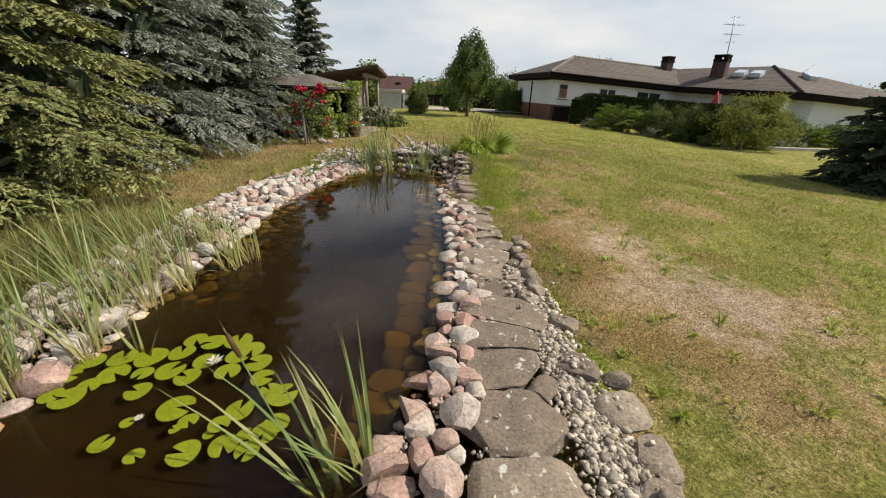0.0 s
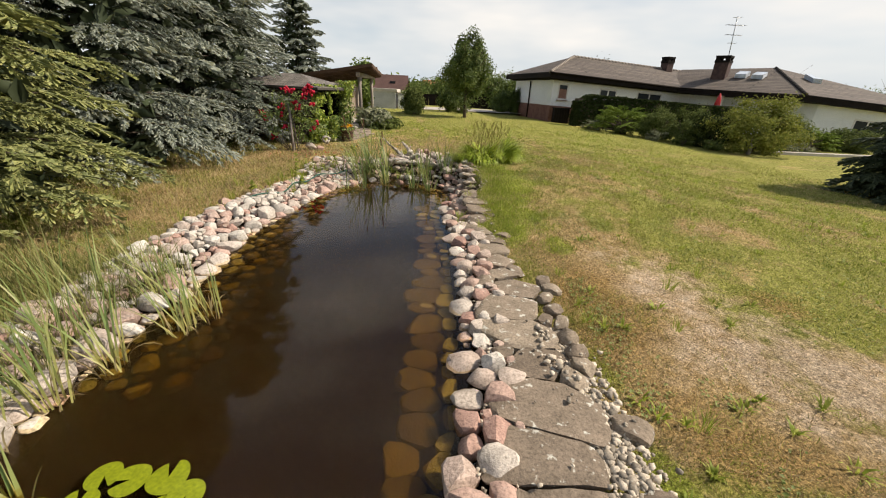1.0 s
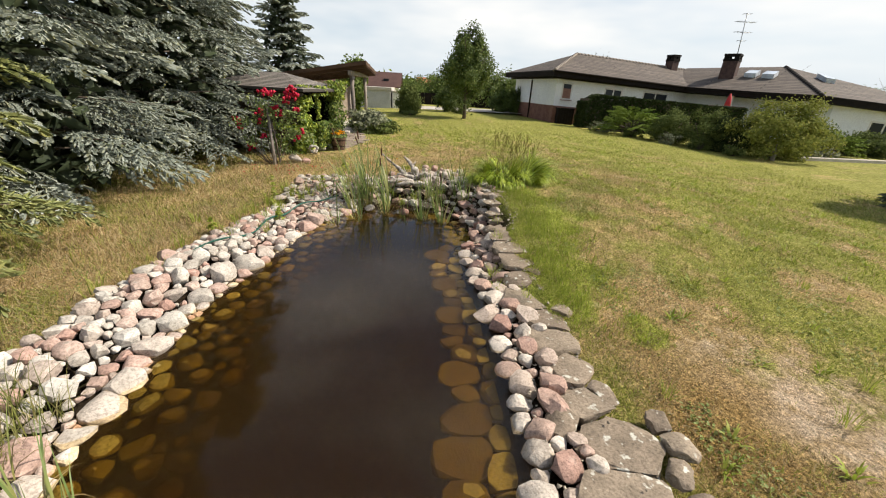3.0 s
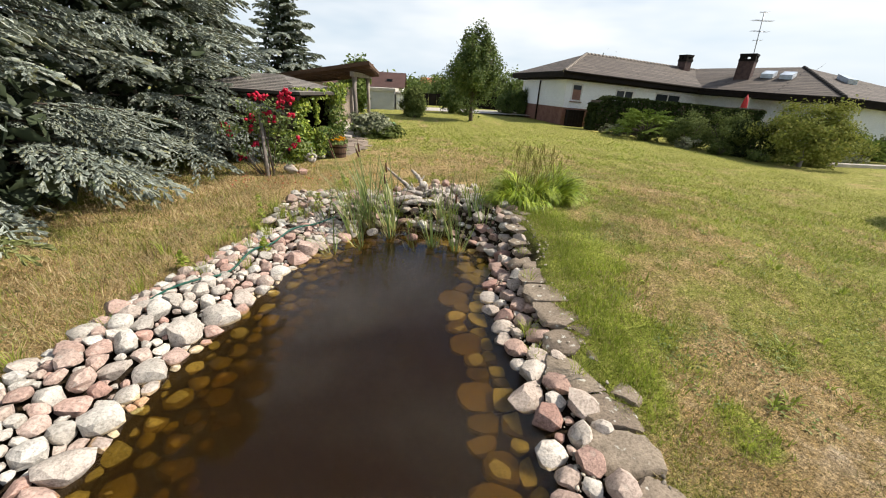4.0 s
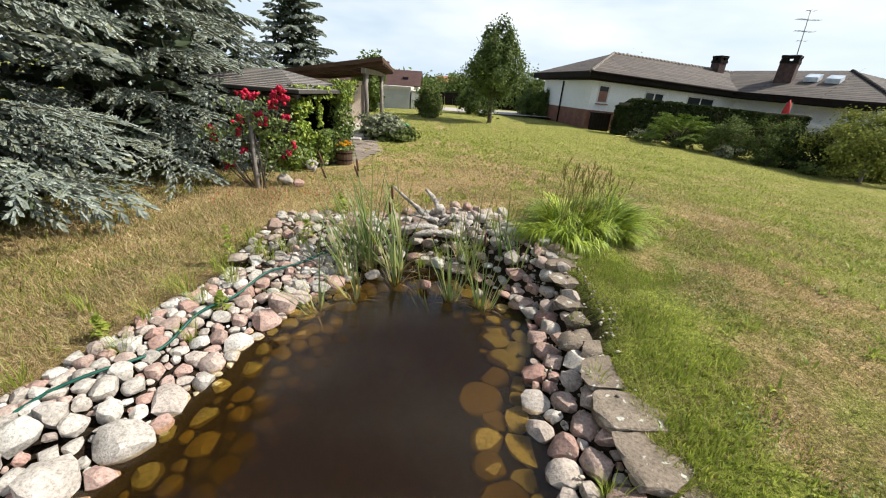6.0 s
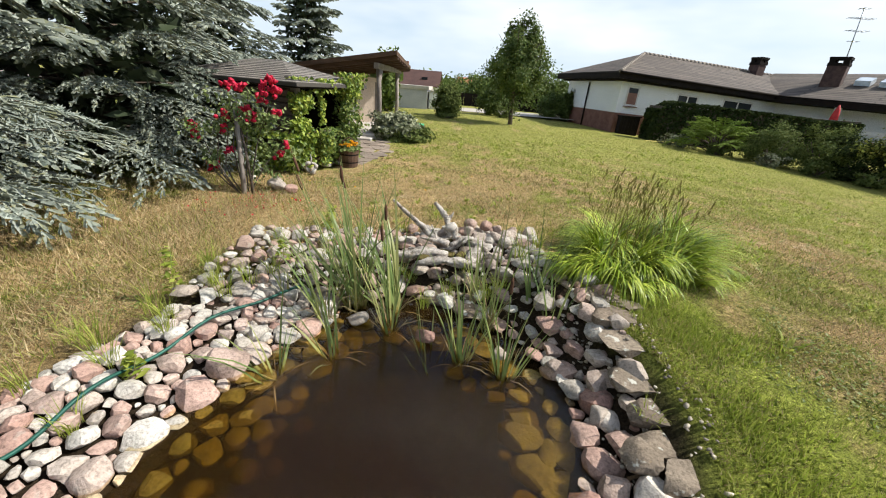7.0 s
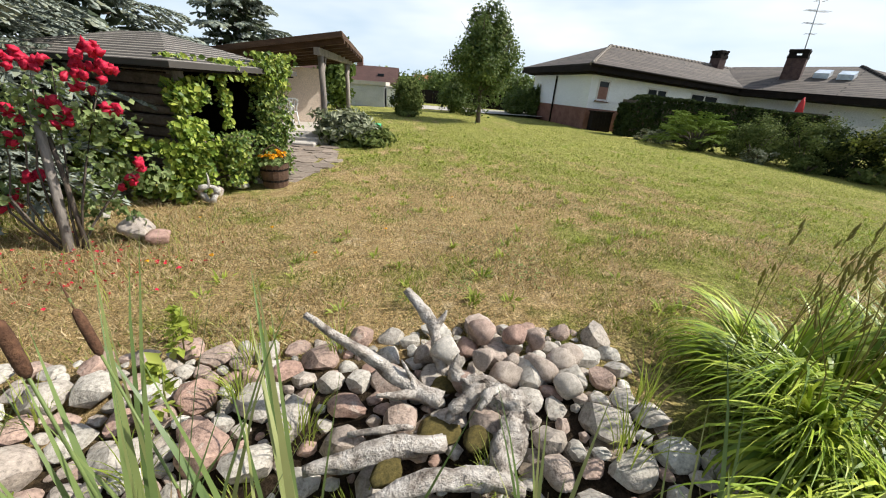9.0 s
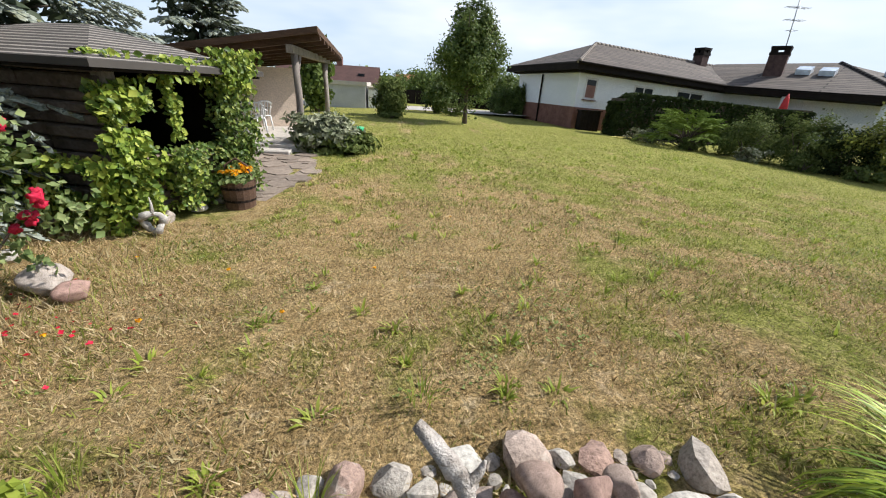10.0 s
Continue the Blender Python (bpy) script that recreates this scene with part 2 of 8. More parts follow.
M["reed_dry"] = leaf_mat("dead_reed", [(0.33, 0.25, 0.12), (0.45, 0.37, 0.2), (0.25, 0.18, 0.09)], 0.7, 0.25, 2.0)
M["sedge_spike"] = leaf_mat("sedge_spike", [(0.17, 0.15, 0.04), (0.28, 0.25, 0.07)], 0.8, 0.1, 3)
M["lily_leaf"] = leaf_mat("lily_leaf", [(0.19, 0.24, 0.012), (0.26, 0.3, 0.018), (0.34, 0.35, 0.02)], 0.28, 0.2, 9.0, spec=0.5)
M["petal_white"] = leaf_mat("white_petal", [(0.8, 0.8, 0.78), (0.85, 0.85, 0.82)], 0.5, 0.3)
M["petal_red"] = leaf_mat("rose_petal", [(0.42, 0.006, 0.02), (0.56, 0.01, 0.04), (0.66, 0.03, 0.08)], 0.5, 0.3, 6)
M["petal_yellow"] = leaf_mat("marigold_petal", [(0.8, 0.36, 0.008), (0.88, 0.5, 0.012), (0.75, 0.28, 0.006)], 0.6, 0.25, 6)
M["spruce_blue"] = leaf_mat("blue_spruce_needle", [(0.13, 0.16, 0.135), (0.25, 0.285, 0.245), (0.39, 0.43, 0.38), (0.2, 0.205, 0.105)], 0.6, 0.15, 1.5)
M["spruce_green"] = leaf_mat("green_spruce_needle", [(0.12, 0.145, 0.05), (0.21, 0.235, 0.08), (0.32, 0.325, 0.12), (0.2, 0.225, 0.115)], 0.6, 0.15, 1.5)
# dark spruce tone; as crown filler it stands in for shade
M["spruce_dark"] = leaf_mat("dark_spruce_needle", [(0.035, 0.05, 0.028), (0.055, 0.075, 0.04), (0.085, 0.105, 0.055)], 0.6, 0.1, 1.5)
M["rose_leaf"] = leaf_mat("rose_leaf", [(0.12, 0.17, 0.06), (0.22, 0.29, 0.1), (0.36, 0.42, 0.19)], 0.5, 0.35, 4, 0.15)
M["ivy"] = leaf_mat("creeper_leaf", [(0.07, 0.13, 0.025), (0.18, 0.26, 0.04), (0.33, 0.41, 0.07), (0.46, 0.5, 0.1)], 0.4, 0.3, 2.5)
M["vine"] = leaf_mat("vine_leaf", [(0.05, 0.09, 0.02), (0.1, 0.16, 0.035), (0.19, 0.26, 0.06), (0.32, 0.35, 0.09)], 0.45, 0.3, 2.5)
M["hedge"] = leaf_mat("hedge_leaf", [(0.022, 0.035, 0.012), (0.038, 0.055, 0.018), (0.055, 0.075, 0.025)], 0.75, 0.2, 2, 0.08)
M["bush"] = leaf_mat("shrub_leaf", [(0.08, 0.11, 0.03), (0.125, 0.16, 0.048), (0.185, 0.215, 0.068)], 0.75, 0.25, 1.2, 0.1)
M["bush_light"] = leaf_mat("light_shrub_leaf", [(0.16, 0.19, 0.042), (0.24, 0.27, 0.062), (0.32, 0.31, 0.085)], 0.75, 0.3, 1.2, 0.1)
M["juniper"] = leaf_mat("juniper_leaf", [(0.15, 0.22, 0.04), (0.22, 0.3, 0.055), (0.3, 0.38, 0.08)], 0.7, 0.3, 2, 0.1)
M["tree_leaf"] = leaf_mat("tree_leaf", [(0.07, 0.11, 0.025), (0.11, 0.16, 0.04), (0.18, 0.22, 0.06)], 0.5, 0.35, 0.9)
M["far_leaf"] = leaf_mat("far_tree_leaf", [(0.08, 0.125, 0.03), (0.14, 0.195, 0.045), (0.21, 0.27, 0.065)], 0.55, 0.3, 0.4)
M["silver"] = leaf_mat("silver_shrub_leaf", [(0.12, 0.15, 0.07), (0.26, 0.28, 0.17), (0.36, 0.37, 0.26)], 0.55, 0.25, 3)

# roof tiles: courses and columns
def roof_mat(name, c0, c1, course=0.34):
    m, n, l, b = nodes_of(name, 0.8, 0, 0.3)
    c = n.new("ShaderNodeTexCoord")
    br = n.new("ShaderNodeTexBrick")
    br.inputs["Scale"].default_value = 1.0
    br.inputs["Brick Width"].default_value, br.inputs["Row Height"].default_value = 7.0, course
    br.inputs["Mortar Size"].default_value = 0.035
    br.inputs["Color1"].default_value, br.inputs["Color2"].default_value = (*c0, 1), (*c1, 1)
    br.inputs["Mortar"].default_value = (c0[0] * 0.25, c0[1] * 0.25, c0[2] * 0.25, 1)
    l.new(c.outputs["UV"], br.inputs["Vector"])
    t = noise_node(n, l, 1.3, 5, 0.65)
    col = mix_node(n, l, 0.8, br.outputs["Color"], ramp_node(n, l, t.outputs["Fac"], [(0.3, (0.7, 0.7, 0.7)), (0.7, (1.25, 1.22, 1.18))]).outputs["Color"], "MULTIPLY")
    l.new(col, b.inputs["Base Color"])
    bump_node(n, l, b, br.outputs["Fac"], 0.6, -0.03)
    return m


M["roof"] = roof_mat("concrete_roof_tile", (0.095, 0.078, 0.066), (0.135, 0.112, 0.095))
M["hip_tile"] = surface("hip_tile", [(0.3, (0.2, 0.17, 0.145)), (0.7, (0.3, 0.26, 0.22))], 3, 20, 0.85, 0.3)
M["shingle"] = roof_mat("weathered_shingle", (0.27, 0.245, 0.22), (0.36, 0.325, 0.285), 0.1)


def glass_mat():
    m, n, l, b = nodes_of("window_glass", 0.06, 0, 0.12)
    b.inputs["Base Color"].default_value = (0.03, 0.035, 0.04, 1)
    return m


M["glass"] = glass_mat()
# pale blue base colour puts the sky's reflection into the roof glass
M["sky_tint_glass"] = surface("roof_window", [(0.3, (0.5, 0.56, 0.62)), (0.7, (0.6, 0.66, 0.72))], 0.5, 3, 0.15, 0.0, spec=0.8)
M["dark_brick"] = surface("dark_brick", [(0.35, (0.05, 0.03, 0.027)), (0.65, (0.1, 0.06, 0.05))], 5, 25, 0.85, 0.5)


def water_mat():
    m, n, l, b = nodes_of("pond_water", 0.015, 0, 0.5)
    b.inputs["Base Color"].default_value = (0.8, 0.66, 0.42, 1)
    b.inputs["IOR"].default_value = 1.33
    b.inputs["Transmission Weight"].default_value = 1.0
    t = noise_node(n, l, 5, 2, 0.5)
    bump_node(n, l, b, t.outputs["Fac"], 0.06, 0.01)
    return m


def murk_mat():
    m = bpy.data.materials.new("murky_water")
    m.use_nodes = True
    n, l = m.node_tree.nodes, m.node_tree.links
    n.clear()
    tr = n.new("ShaderNodeBsdfTransparent")
    tr.inputs["Color"].default_value = (0.79, 0.70, 0.42, 1)
    df = n.new("ShaderNodeBsdfDiffuse")
    df.inputs["Color"].default_value = (0.04, 0.027, 0.014, 1)
    mx = n.new("ShaderNodeMixShader")
    mx.inputs["Fac"].default_value = 0.22
    o = n.new("ShaderNodeOutputMaterial")
    l.new(tr.outputs["BSDF"], mx.inputs[1])
    l.new(df.outputs["BSDF"], mx.inputs[2])
    l.new(mx.outputs["Shader"], o.inputs["Surface"])
    return m


M["water"], M["murk"] = water_mat(), murk_mat()


def ground_mat():
    m, n, l, b = nodes_of("lawn_ground", 0.95, 0, 0.1)
    a = {}
    for k in ("dry", "bare", "lush", "mud", "brown"):
        a[k] = n.new("ShaderNodeAttribute")
        a[k].attribute_name = k
    big = noise_node(n, l, 0.9, 6, 0.65)
    mid = noise_node(n, l, 9, 5, 0.7)
    fine = noise_node(n, l, 48, 5, 0.75)

    def mask(attr, w=0.5):
        s = n.new("ShaderNodeMath")
        s.operation = "MULTIPLY_ADD"
        l.new(mid.outputs["Fac"], s.inputs[0])
        s.inputs[1].default_value = w
        l.new(a[attr].outputs["Fac"], s.inputs[2])
        r = n.new("ShaderNodeMapRange")
        r.inputs["From Min"].default_value, r.inputs["From Max"].default_value = 0.5 + w * 0.3, 0.5 + w * 0.75
        l.new(s.outputs["Value"], r.inputs["Value"])
        return r.outputs["Result"]
    green = ramp_node(n, l, mid.outputs["Fac"], [(0.3, (0.14, 0.145, 0.033)), (0.5, (0.25, 0.25, 0.063)), (0.7, (0.36, 0.33, 0.115))]).outputs["Color"]
    dry = ramp_node(n, l, mid.outputs["Fac"], [(0.3, (0.25, 0.17, 0.072)), (0.5, (0.375, 0.265, 0.125)), (0.7, (0.48, 0.365, 0.195))]).outputs["Color"]
    bare = ramp_node(n, l, mid.outputs["Fac"], [(0.3, (0.34, 0.25, 0.165)), (0.55, (0.47, 0.365, 0.26)), (0.75, (0.55, 0.45, 0.335))]).outputs["Color"]
    lush = ramp_node(n, l, mid.outputs["Fac"], [(0.3, (0.19, 0.22, 0.036)), (0.7, (0.33, 0.36, 0.075))]).outputs["Color"]
    col = mix_node(n, l, mask("dry", 0.8), green, dry)
    col = mix_node(n, l, mask("lush"), col, lush)
    brown = ramp_node(n, l, fine.outputs["Fac"], [(0.3, (0.17, 0.105, 0.035)), (0.7, (0.36, 0.24, 0.1))]).outputs["Color"]
    col = mix_node(n, l, mask("bare", 1.0), col, bare)
    col = mix_node(n, l, mask("brown", 1.1), col, brown)
    col = mix_node(n, l, a["mud"].outputs["Fac"], col, (0.04, 0.028, 0.018))
    col = mix_node(n, l, 0.8, col, ramp_node(n, l, fine.outputs["Fac"], [(0.34, (0.22, 0.22, 0.2)), (0.5, (0.95, 0.95, 0.95)), (0.66, (1.95, 1.9, 1.82))]).outputs["Color"], "MULTIPLY")
    col = mix_node(n, l, 0.6, col, ramp_node(n, l, big.outputs["Fac"], [(0.3, (0.75, 0.78, 0.75)), (0.7, (1.2, 1.18, 1.15))]).outputs["Color"], "MULTIPLY")
    l.new(col, b.inputs["Base Color"])
    bump_node(n, l, b, fine.outputs["Fac"], 1.0, 0.035)
    return m


M["ground"] = ground_mat()


# ---- mesh helpers ----
def mesh_from(name, verts, faces, mats, smooth=False):
    me = bpy.data.meshes.new(name)
    me.from_pydata([tuple(v) for v in verts], [], [tuple(f) for f in faces])
    for m in mats if isinstance(mats, (list, tuple)) else [mats]:
        me.materials.append(m)
    if smooth:
        me.polygons.foreach_set("use_smooth", [True] * len(me.polygons))
    me.update()
    return me


def mesh_fast(name, verts, tris, mat, smooth=False):
    """Many triangles at once: verts (n, 3), tris (m, 3)."""
    me = bpy.data.meshes.new(name)
    verts, tris = np.asarray(verts, np.float32), np.asarray(tris, np.int32)
    me.vertices.add(len(verts))
    me.vertices.foreach_set("co", verts.ravel())
    me.loops.add(tris.size)
    me.loops.foreach_set("vertex_index", tris.ravel())
    me.polygons.add(len(tris))
    me.polygons.foreach_set("loop_start", np.arange(0, tris.size, 3, dtype=np.int32))
    me.polygons.foreach_set("loop_total", np.full(len(tris), 3, np.int32))
    if smooth:
        me.polygons.foreach_set("use_smooth", np.ones(len(tris), bool))
    me.materials.append(mat)
    me.update(calc_edges=True)
    return me


def put(ob, parent, label=""):
    if parent is not None:
        ob.parent = parent
    if label:
        ob["label"] = label
    return ob


def part(name, bm, material, parent, label="", smooth=False):
    me = bpy.data.meshes.new(name)
    bm.to_mesh(me)
    bm.free()
    me.materials.append(material)
    if smooth:
        me.polygons.foreach_set("use_smooth", [True] * len(me.polygons))
    return put(new(name, me), parent, label)


def thing(name, at, label, category, group="", kind="", rz=0.0):
    e = new(name)
    e.empty_display_size = 0.2
    e.matrix_world = pose(*at, 0, 0, rz)
    return tagged(e, label, category, group, kind)


def box(bm, x0, x1, y0, y1, z0, z1, bevel=0.0, m=None):
    r = bmesh.ops.create_cube(bm, size=1.0)
    v = r["verts"]
    bmesh.ops.scale(bm, vec=(x1 - x0, y1 - y0, z1 - z0), verts=v)
    bmesh.ops.translate(bm, vec=((x0 + x1) / 2, (y0 + y1) / 2, (z0 + z1) / 2), verts=v)
    if bevel:
        e = list({e for k in v for e in k.link_edges})
        r = bmesh.ops.bevel(bm, geom=e, offset=bevel, segments=1, affect="EDGES")
        v = list({q for f in r["faces"] for q in f.verts} | {q for q in v if q.is_valid})
    if m is not None:
        bmesh.ops.transform(bm, matrix=m, verts=[q for q in v if q.is_valid])


def boxpart(name, dims, mat, parent, label="", bevel=0.0, m=None):
    bm = bmesh.new()
    box(bm, *dims, bevel)
    if m is not None:
        bmesh.ops.transform(bm, matrix=m, verts=bm.verts)
    return part(name, bm, mat, parent, label)


def tube_arrays(path, radii, sides=6):
    """Verts and quads of a tube along a path."""
    path = [Vector(p) for p in path]
    vs, fs = [], []
    up = Vector((0, 0, 1))
    for i, p in enumerate(path):
        d = (path[min(i + 1, len(path) - 1)] - path[max(i - 1, 0)]).normalized()
        a = d.cross(up if abs(d.z) < 0.95 else Vector((1, 0, 0))).normalized()
        b = d.cross(a)
        r = radii[i] if isinstance(radii, (list, tuple)) else radii
        for k in range(sides):
            t = 2 * math.pi * k / sides
            vs.append(p + (a * math.cos(t) + b * math.sin(t)) * r)
    for i in range(len(path) - 1):
        for k in range(sides):
            q = (k + 1) % sides
            fs.append((i * sides + k, i * sides + q, (i + 1) * sides + q, (i + 1) * sides + k))
    fs.append(tuple(range(sides - 1, -1, -1)))
    fs.append(tuple((len(path) - 1) * sides + k for k in range(sides)))
    return vs, fs


def tube(name, path, radii, mat, parent, label="", sides=6):
    vs, fs = tube_arrays(path, radii, sides)
    return put(new(name, mesh_from(name, vs, fs, mat, True)), parent, label)


# ---- the lie of the land ----
def lawn_z(x, y):
    """Gentle crown beside the pond, falling away to both sides."""
    cx, cy = np.clip(x, -6, 13), np.clip(y, 0, 30)
    u, v = cx / 10, (cy - 10) / 10
    return -0.121 - 0.089 * u + 0.15 * v - 0.213 * u * u + 0.026 * u * v - 0.035 * v * v + 0.484 * np.exp(-((cx - 2) / 4) ** 2 - ((cy - 9.5) / 4) ** 2)


WATER = -0.10
POND = [(-0.5, -0.6), (-0.45, 1.9), (-0.22, 2.5), (-0.1, 3.1), (-0.03, 4.0), (0.0, 5.0), (0.0, 6.0), (-0.08, 6.9), (-0.03, 7.5), (0.14, 7.9), (0.1, 8.3), (-0.2, 8.78),
        (-0.66, 9.24), (-1.2, 9.34), (-1.72, 9.1), (-2.08, 8.5), (-2.25, 7.8), (-2.4, 7.0), (-2.6, 6.1), (-2.56, 5.0), (-2.62, 3.6), (-2.5, 2.6), (-2.6, 1.8), (-2.5, -0.6)]


def pond_d(x, y):
    """Distance to the waterline, negative inside."""
    x, y = np.asarray(x, float), np.asarray(y, float)
    d = np.full(x.shape, 1e9)
    inside = np.zeros(x.shape, bool)
    for (ax, ay), (bx, by) in zip(POND, POND[1:] + POND[:1]):
        ex, ey = bx - ax, by - ay
        t = np.clip(((x - ax) * ex + (y - ay) * ey) / (ex * ex + ey * ey), 0, 1)
        d = np.minimum(d, np.hypot(x - ax - t * ex, y - ay - t * ey))
        hit = ((ay > y) != (by > y)) & (x < ex * (y - ay) / (ey if ey else 1e-9) + ax)
        inside ^= hit
    return np.where(inside, -d, d)


def smooth(a, b, x):
    t = np.clip((x - a) / (b - a), 0, 1)
    return t * t * (3 - 2 * t)


def land_z(x, y):
    x, y = np.asarray(x, float), np.asarray(y, float)
    d = pond_d(x, y)
    g = lawn_z(x, y)
    out = (WATER - 0.03) + (g - WATER + 0.03) * smooth(0.0, 0.55, d)
    ins = (WATER - 0.03) - 0.2 * smooth(0.0, 0.3, -d) - 0.75 * smooth(0.42, 0.8, -d)
    return np.where(d > 0, out, ins)


def land(x, y):
    return float(land_z(np.array(x), np.array(y)))


NOISE = {}


def value_noise(x, y, scale, seed):
    if seed not in NOISE:
        NOISE[seed] = np.random.RandomState(seed).rand(256, 256)
    r = NOISE[seed]
    u, v = np.asarray(x) * scale, np.asarray(y) * scale
    i, j = np.floor(u).astype(int), np.floor(v).astype(int)
    f, g = u - i, v - j
    f, g = f * f * (3 - 2 * f), g * g * (3 - 2 * g)
    q = lambda a, b: r[a % 256, b % 256]
    return (q(i, j) * (1 - f) + q(i + 1, j) * f) * (1 - g) + (q(i, j + 1) * (1 - f) + q(i + 1, j + 1) * f) * g


def fbm(x, y, scale, seed):
    return (value_noise(x, y, scale, seed) * 0.5 + value_noise(x, y, scale * 2.1, seed + 1) * 0.3 + value_noise(x, y, scale * 4.3, seed + 2) * 0.2)


def blob(x, y, cx, cy, rx, ry, rot=0.0):
    c, s = math.cos(rot), math.sin(rot)
    u, v = ((x - cx) * c + (y - cy) * s) / rx, (-(x - cx) * s + (y - cy) * c) / ry
    return np.clip(1.3 - np.sqrt(u * u + v * v), 0, 1)


def cover(x, y):
    """How dry, bare and lush the turf is."""
    n = fbm(x, y, 0.45, 5)
    n2 = fbm(x, y, 1.4, 9)
    n3 = fbm(x, y, 4.0, 19)
    dry = 0.36 * n + 1.15 * (n2 - 0.34) + 0.8 * (n3 - 0.48)
    dry = dry + 0.32 * blob(x, y, -1.6, 12.4, 3.6, 2.6) + 0.15 * blob(x, y, 0.5, 13.0, 3.0, 2.5) + 0.5 * blob(x, y, -4.2, 8.5, 1.5, 4.8) + 0.35 * blob(x, y, -3.6, 10.9, 1.2, 1.4)
    dry = dry + 0.5 * blob(x, y, 1.5, 4.6, 1.0, 1.5) + 0.3 * blob(x, y, 2.4, 3.0, 1.8, 1.4) + 0.12 * blob(x, y, 3.0, 9.0, 2.6, 3.0) + 0.15 * blob(x, y, -0.4, 14.5, 2.5, 2.0)
    dry = dry - 0.25 * smooth(15, 22, y) - 0.12 * smooth(3.0, 6.0, x)
    bare = 0.5 * blob(x, y, 2.25, 4.1, 1.35, 0.9, -0.3) + 0.42 * blob(x, y, 2.0, 5.1, 0.8, 0.5, 0.2) + 0.7 * (n2 - 0.45) + 0.7 * (n3 - 0.5) + 0.3 * blob(x, y, 2.9, 3.2, 1.4, 0.7)
    band = smooth(4.8, 6.4, y) * smooth(10.2, 9.2, y) * smooth(2.0, 0.7, x + 1.2 * (n2 - 0.5) + 0.6 * (n3 - 0.5)) * (x > 0.2)
    lush = 0.8 * band + 0.75 * blob(x, y, 1.25, 5.6, 0.2, 0.25) + 0.8 * blob(x, y, 0.95, 2.7, 0.2, 0.5) + 0.7 * blob(x, y, 0.95, 3.6, 0.16, 0.3) + 0.25 * (n - 0.5) + 0.35 * (n3 - 0.5)
    return dry, bare, lush


def spaced(lo, a, b, hi, step, grow):
    mid = list(np.arange(a, b + 1e-6, step))
    up, s = [], step
    v = b
    while v < hi:
        s *= grow
        v += s
        up.append(v)
    dn, s = [], step
    v = a
    while v > lo:
        s *= grow
        v -= s
        dn.append(v)
    return np.array(dn[::-1] + mid + up)


def build_ground():
    xs, ys = spaced(-900, -5.0, 5.5, 900, 0.085, 1.16), spaced(-300, -0.8, 15.0, 1500, 0.085, 1.16)
    X, Y = np.meshgrid(xs, ys)
    Z = land_z(X, Y)
    near = smooth(60, 20, np.hypot(X, Y - 10))
    Z = Z + near * (fbm(X, Y, 1.8, 31) - 0.5) * 0.05 * smooth(0.5, 1.0, pond_d(X, Y))
    nx, ny = len(xs), len(ys)
    v = np.stack([X, Y, Z], -1).reshape(-1, 3)
    i = np.arange(nx * ny).reshape(ny, nx)
    a, b, c, d = i[:-1, :-1].ravel(), i[:-1, 1:].ravel(), i[1:, 1:].ravel(), i[1:, :-1].ravel()
    me = mesh_fast("ground", v, np.concatenate([np.stack([a, b, c], 1), np.stack([a, c, d], 1)]), M["ground"], True)
    dry, bare, lush = cover(X, Y)
    d = pond_d(X, Y)
    left = (X < -1.0) | ((Y > 8.6) & (X < 0.35))
    mud = np.where(left, smooth(1.05, 0.8, d) * smooth(10.5, 10.35, Y), smooth(0.5, 0.36, d))
    brown = 0.75 * blob(X, Y, 1.25, 4.5, 0.55, 1.5, -0.1) + 0.6 * blob(X, Y, 1.7, 2.9, 0.6, 0.5) + 0.5 * blob(X, Y, 3.2, 4.6, 0.6, 0.3) + 0.7 * (fbm(X, Y, 3.0, 71) - 0.5)
    for k, val in (("dry", dry), ("bare", bare), ("lush", lush), ("mud", mud), ("brown", brown)):
        at = me.attributes.new(k, "FLOAT", "POINT")
        at.data.foreach_set("value", np.clip(val, -1, 2).ravel().astype(np.float32))
    return tagged(new("ground", me), "patchy green and straw-dry lawn with a bare sandy patch", "lawn", kind="structure")


build_ground()


def sheet(name, z, grow, mat, parent=None):
    bm = bmesh.new()
    cx, cy = -1.2, 4.5
    vs = []
    for x, y in POND:
        dx, dy = x - cx, y - cy
        k = math.hypot(dx, dy)
        vs.append(bm.verts.new((x + dx / k * grow, y + dy / k * grow, z)))
    f = bm.faces.new(vs)
    bmesh.ops.triangulate(bm, faces=[f])
    ob = part(name, bm, mat, parent)
    return ob


water = tagged(sheet("water", WATER, 0.1, M["water"]), "still brown pond water clear at the edges", "water", kind="structure")
water.visible_shadow = False
for depth in (0.05, 0.1, 0.15, 0.2, 0.26, 0.33, 0.42, 0.52):
    sheet("murk_layer", WATER - depth, 0.05, M["murk"], water)


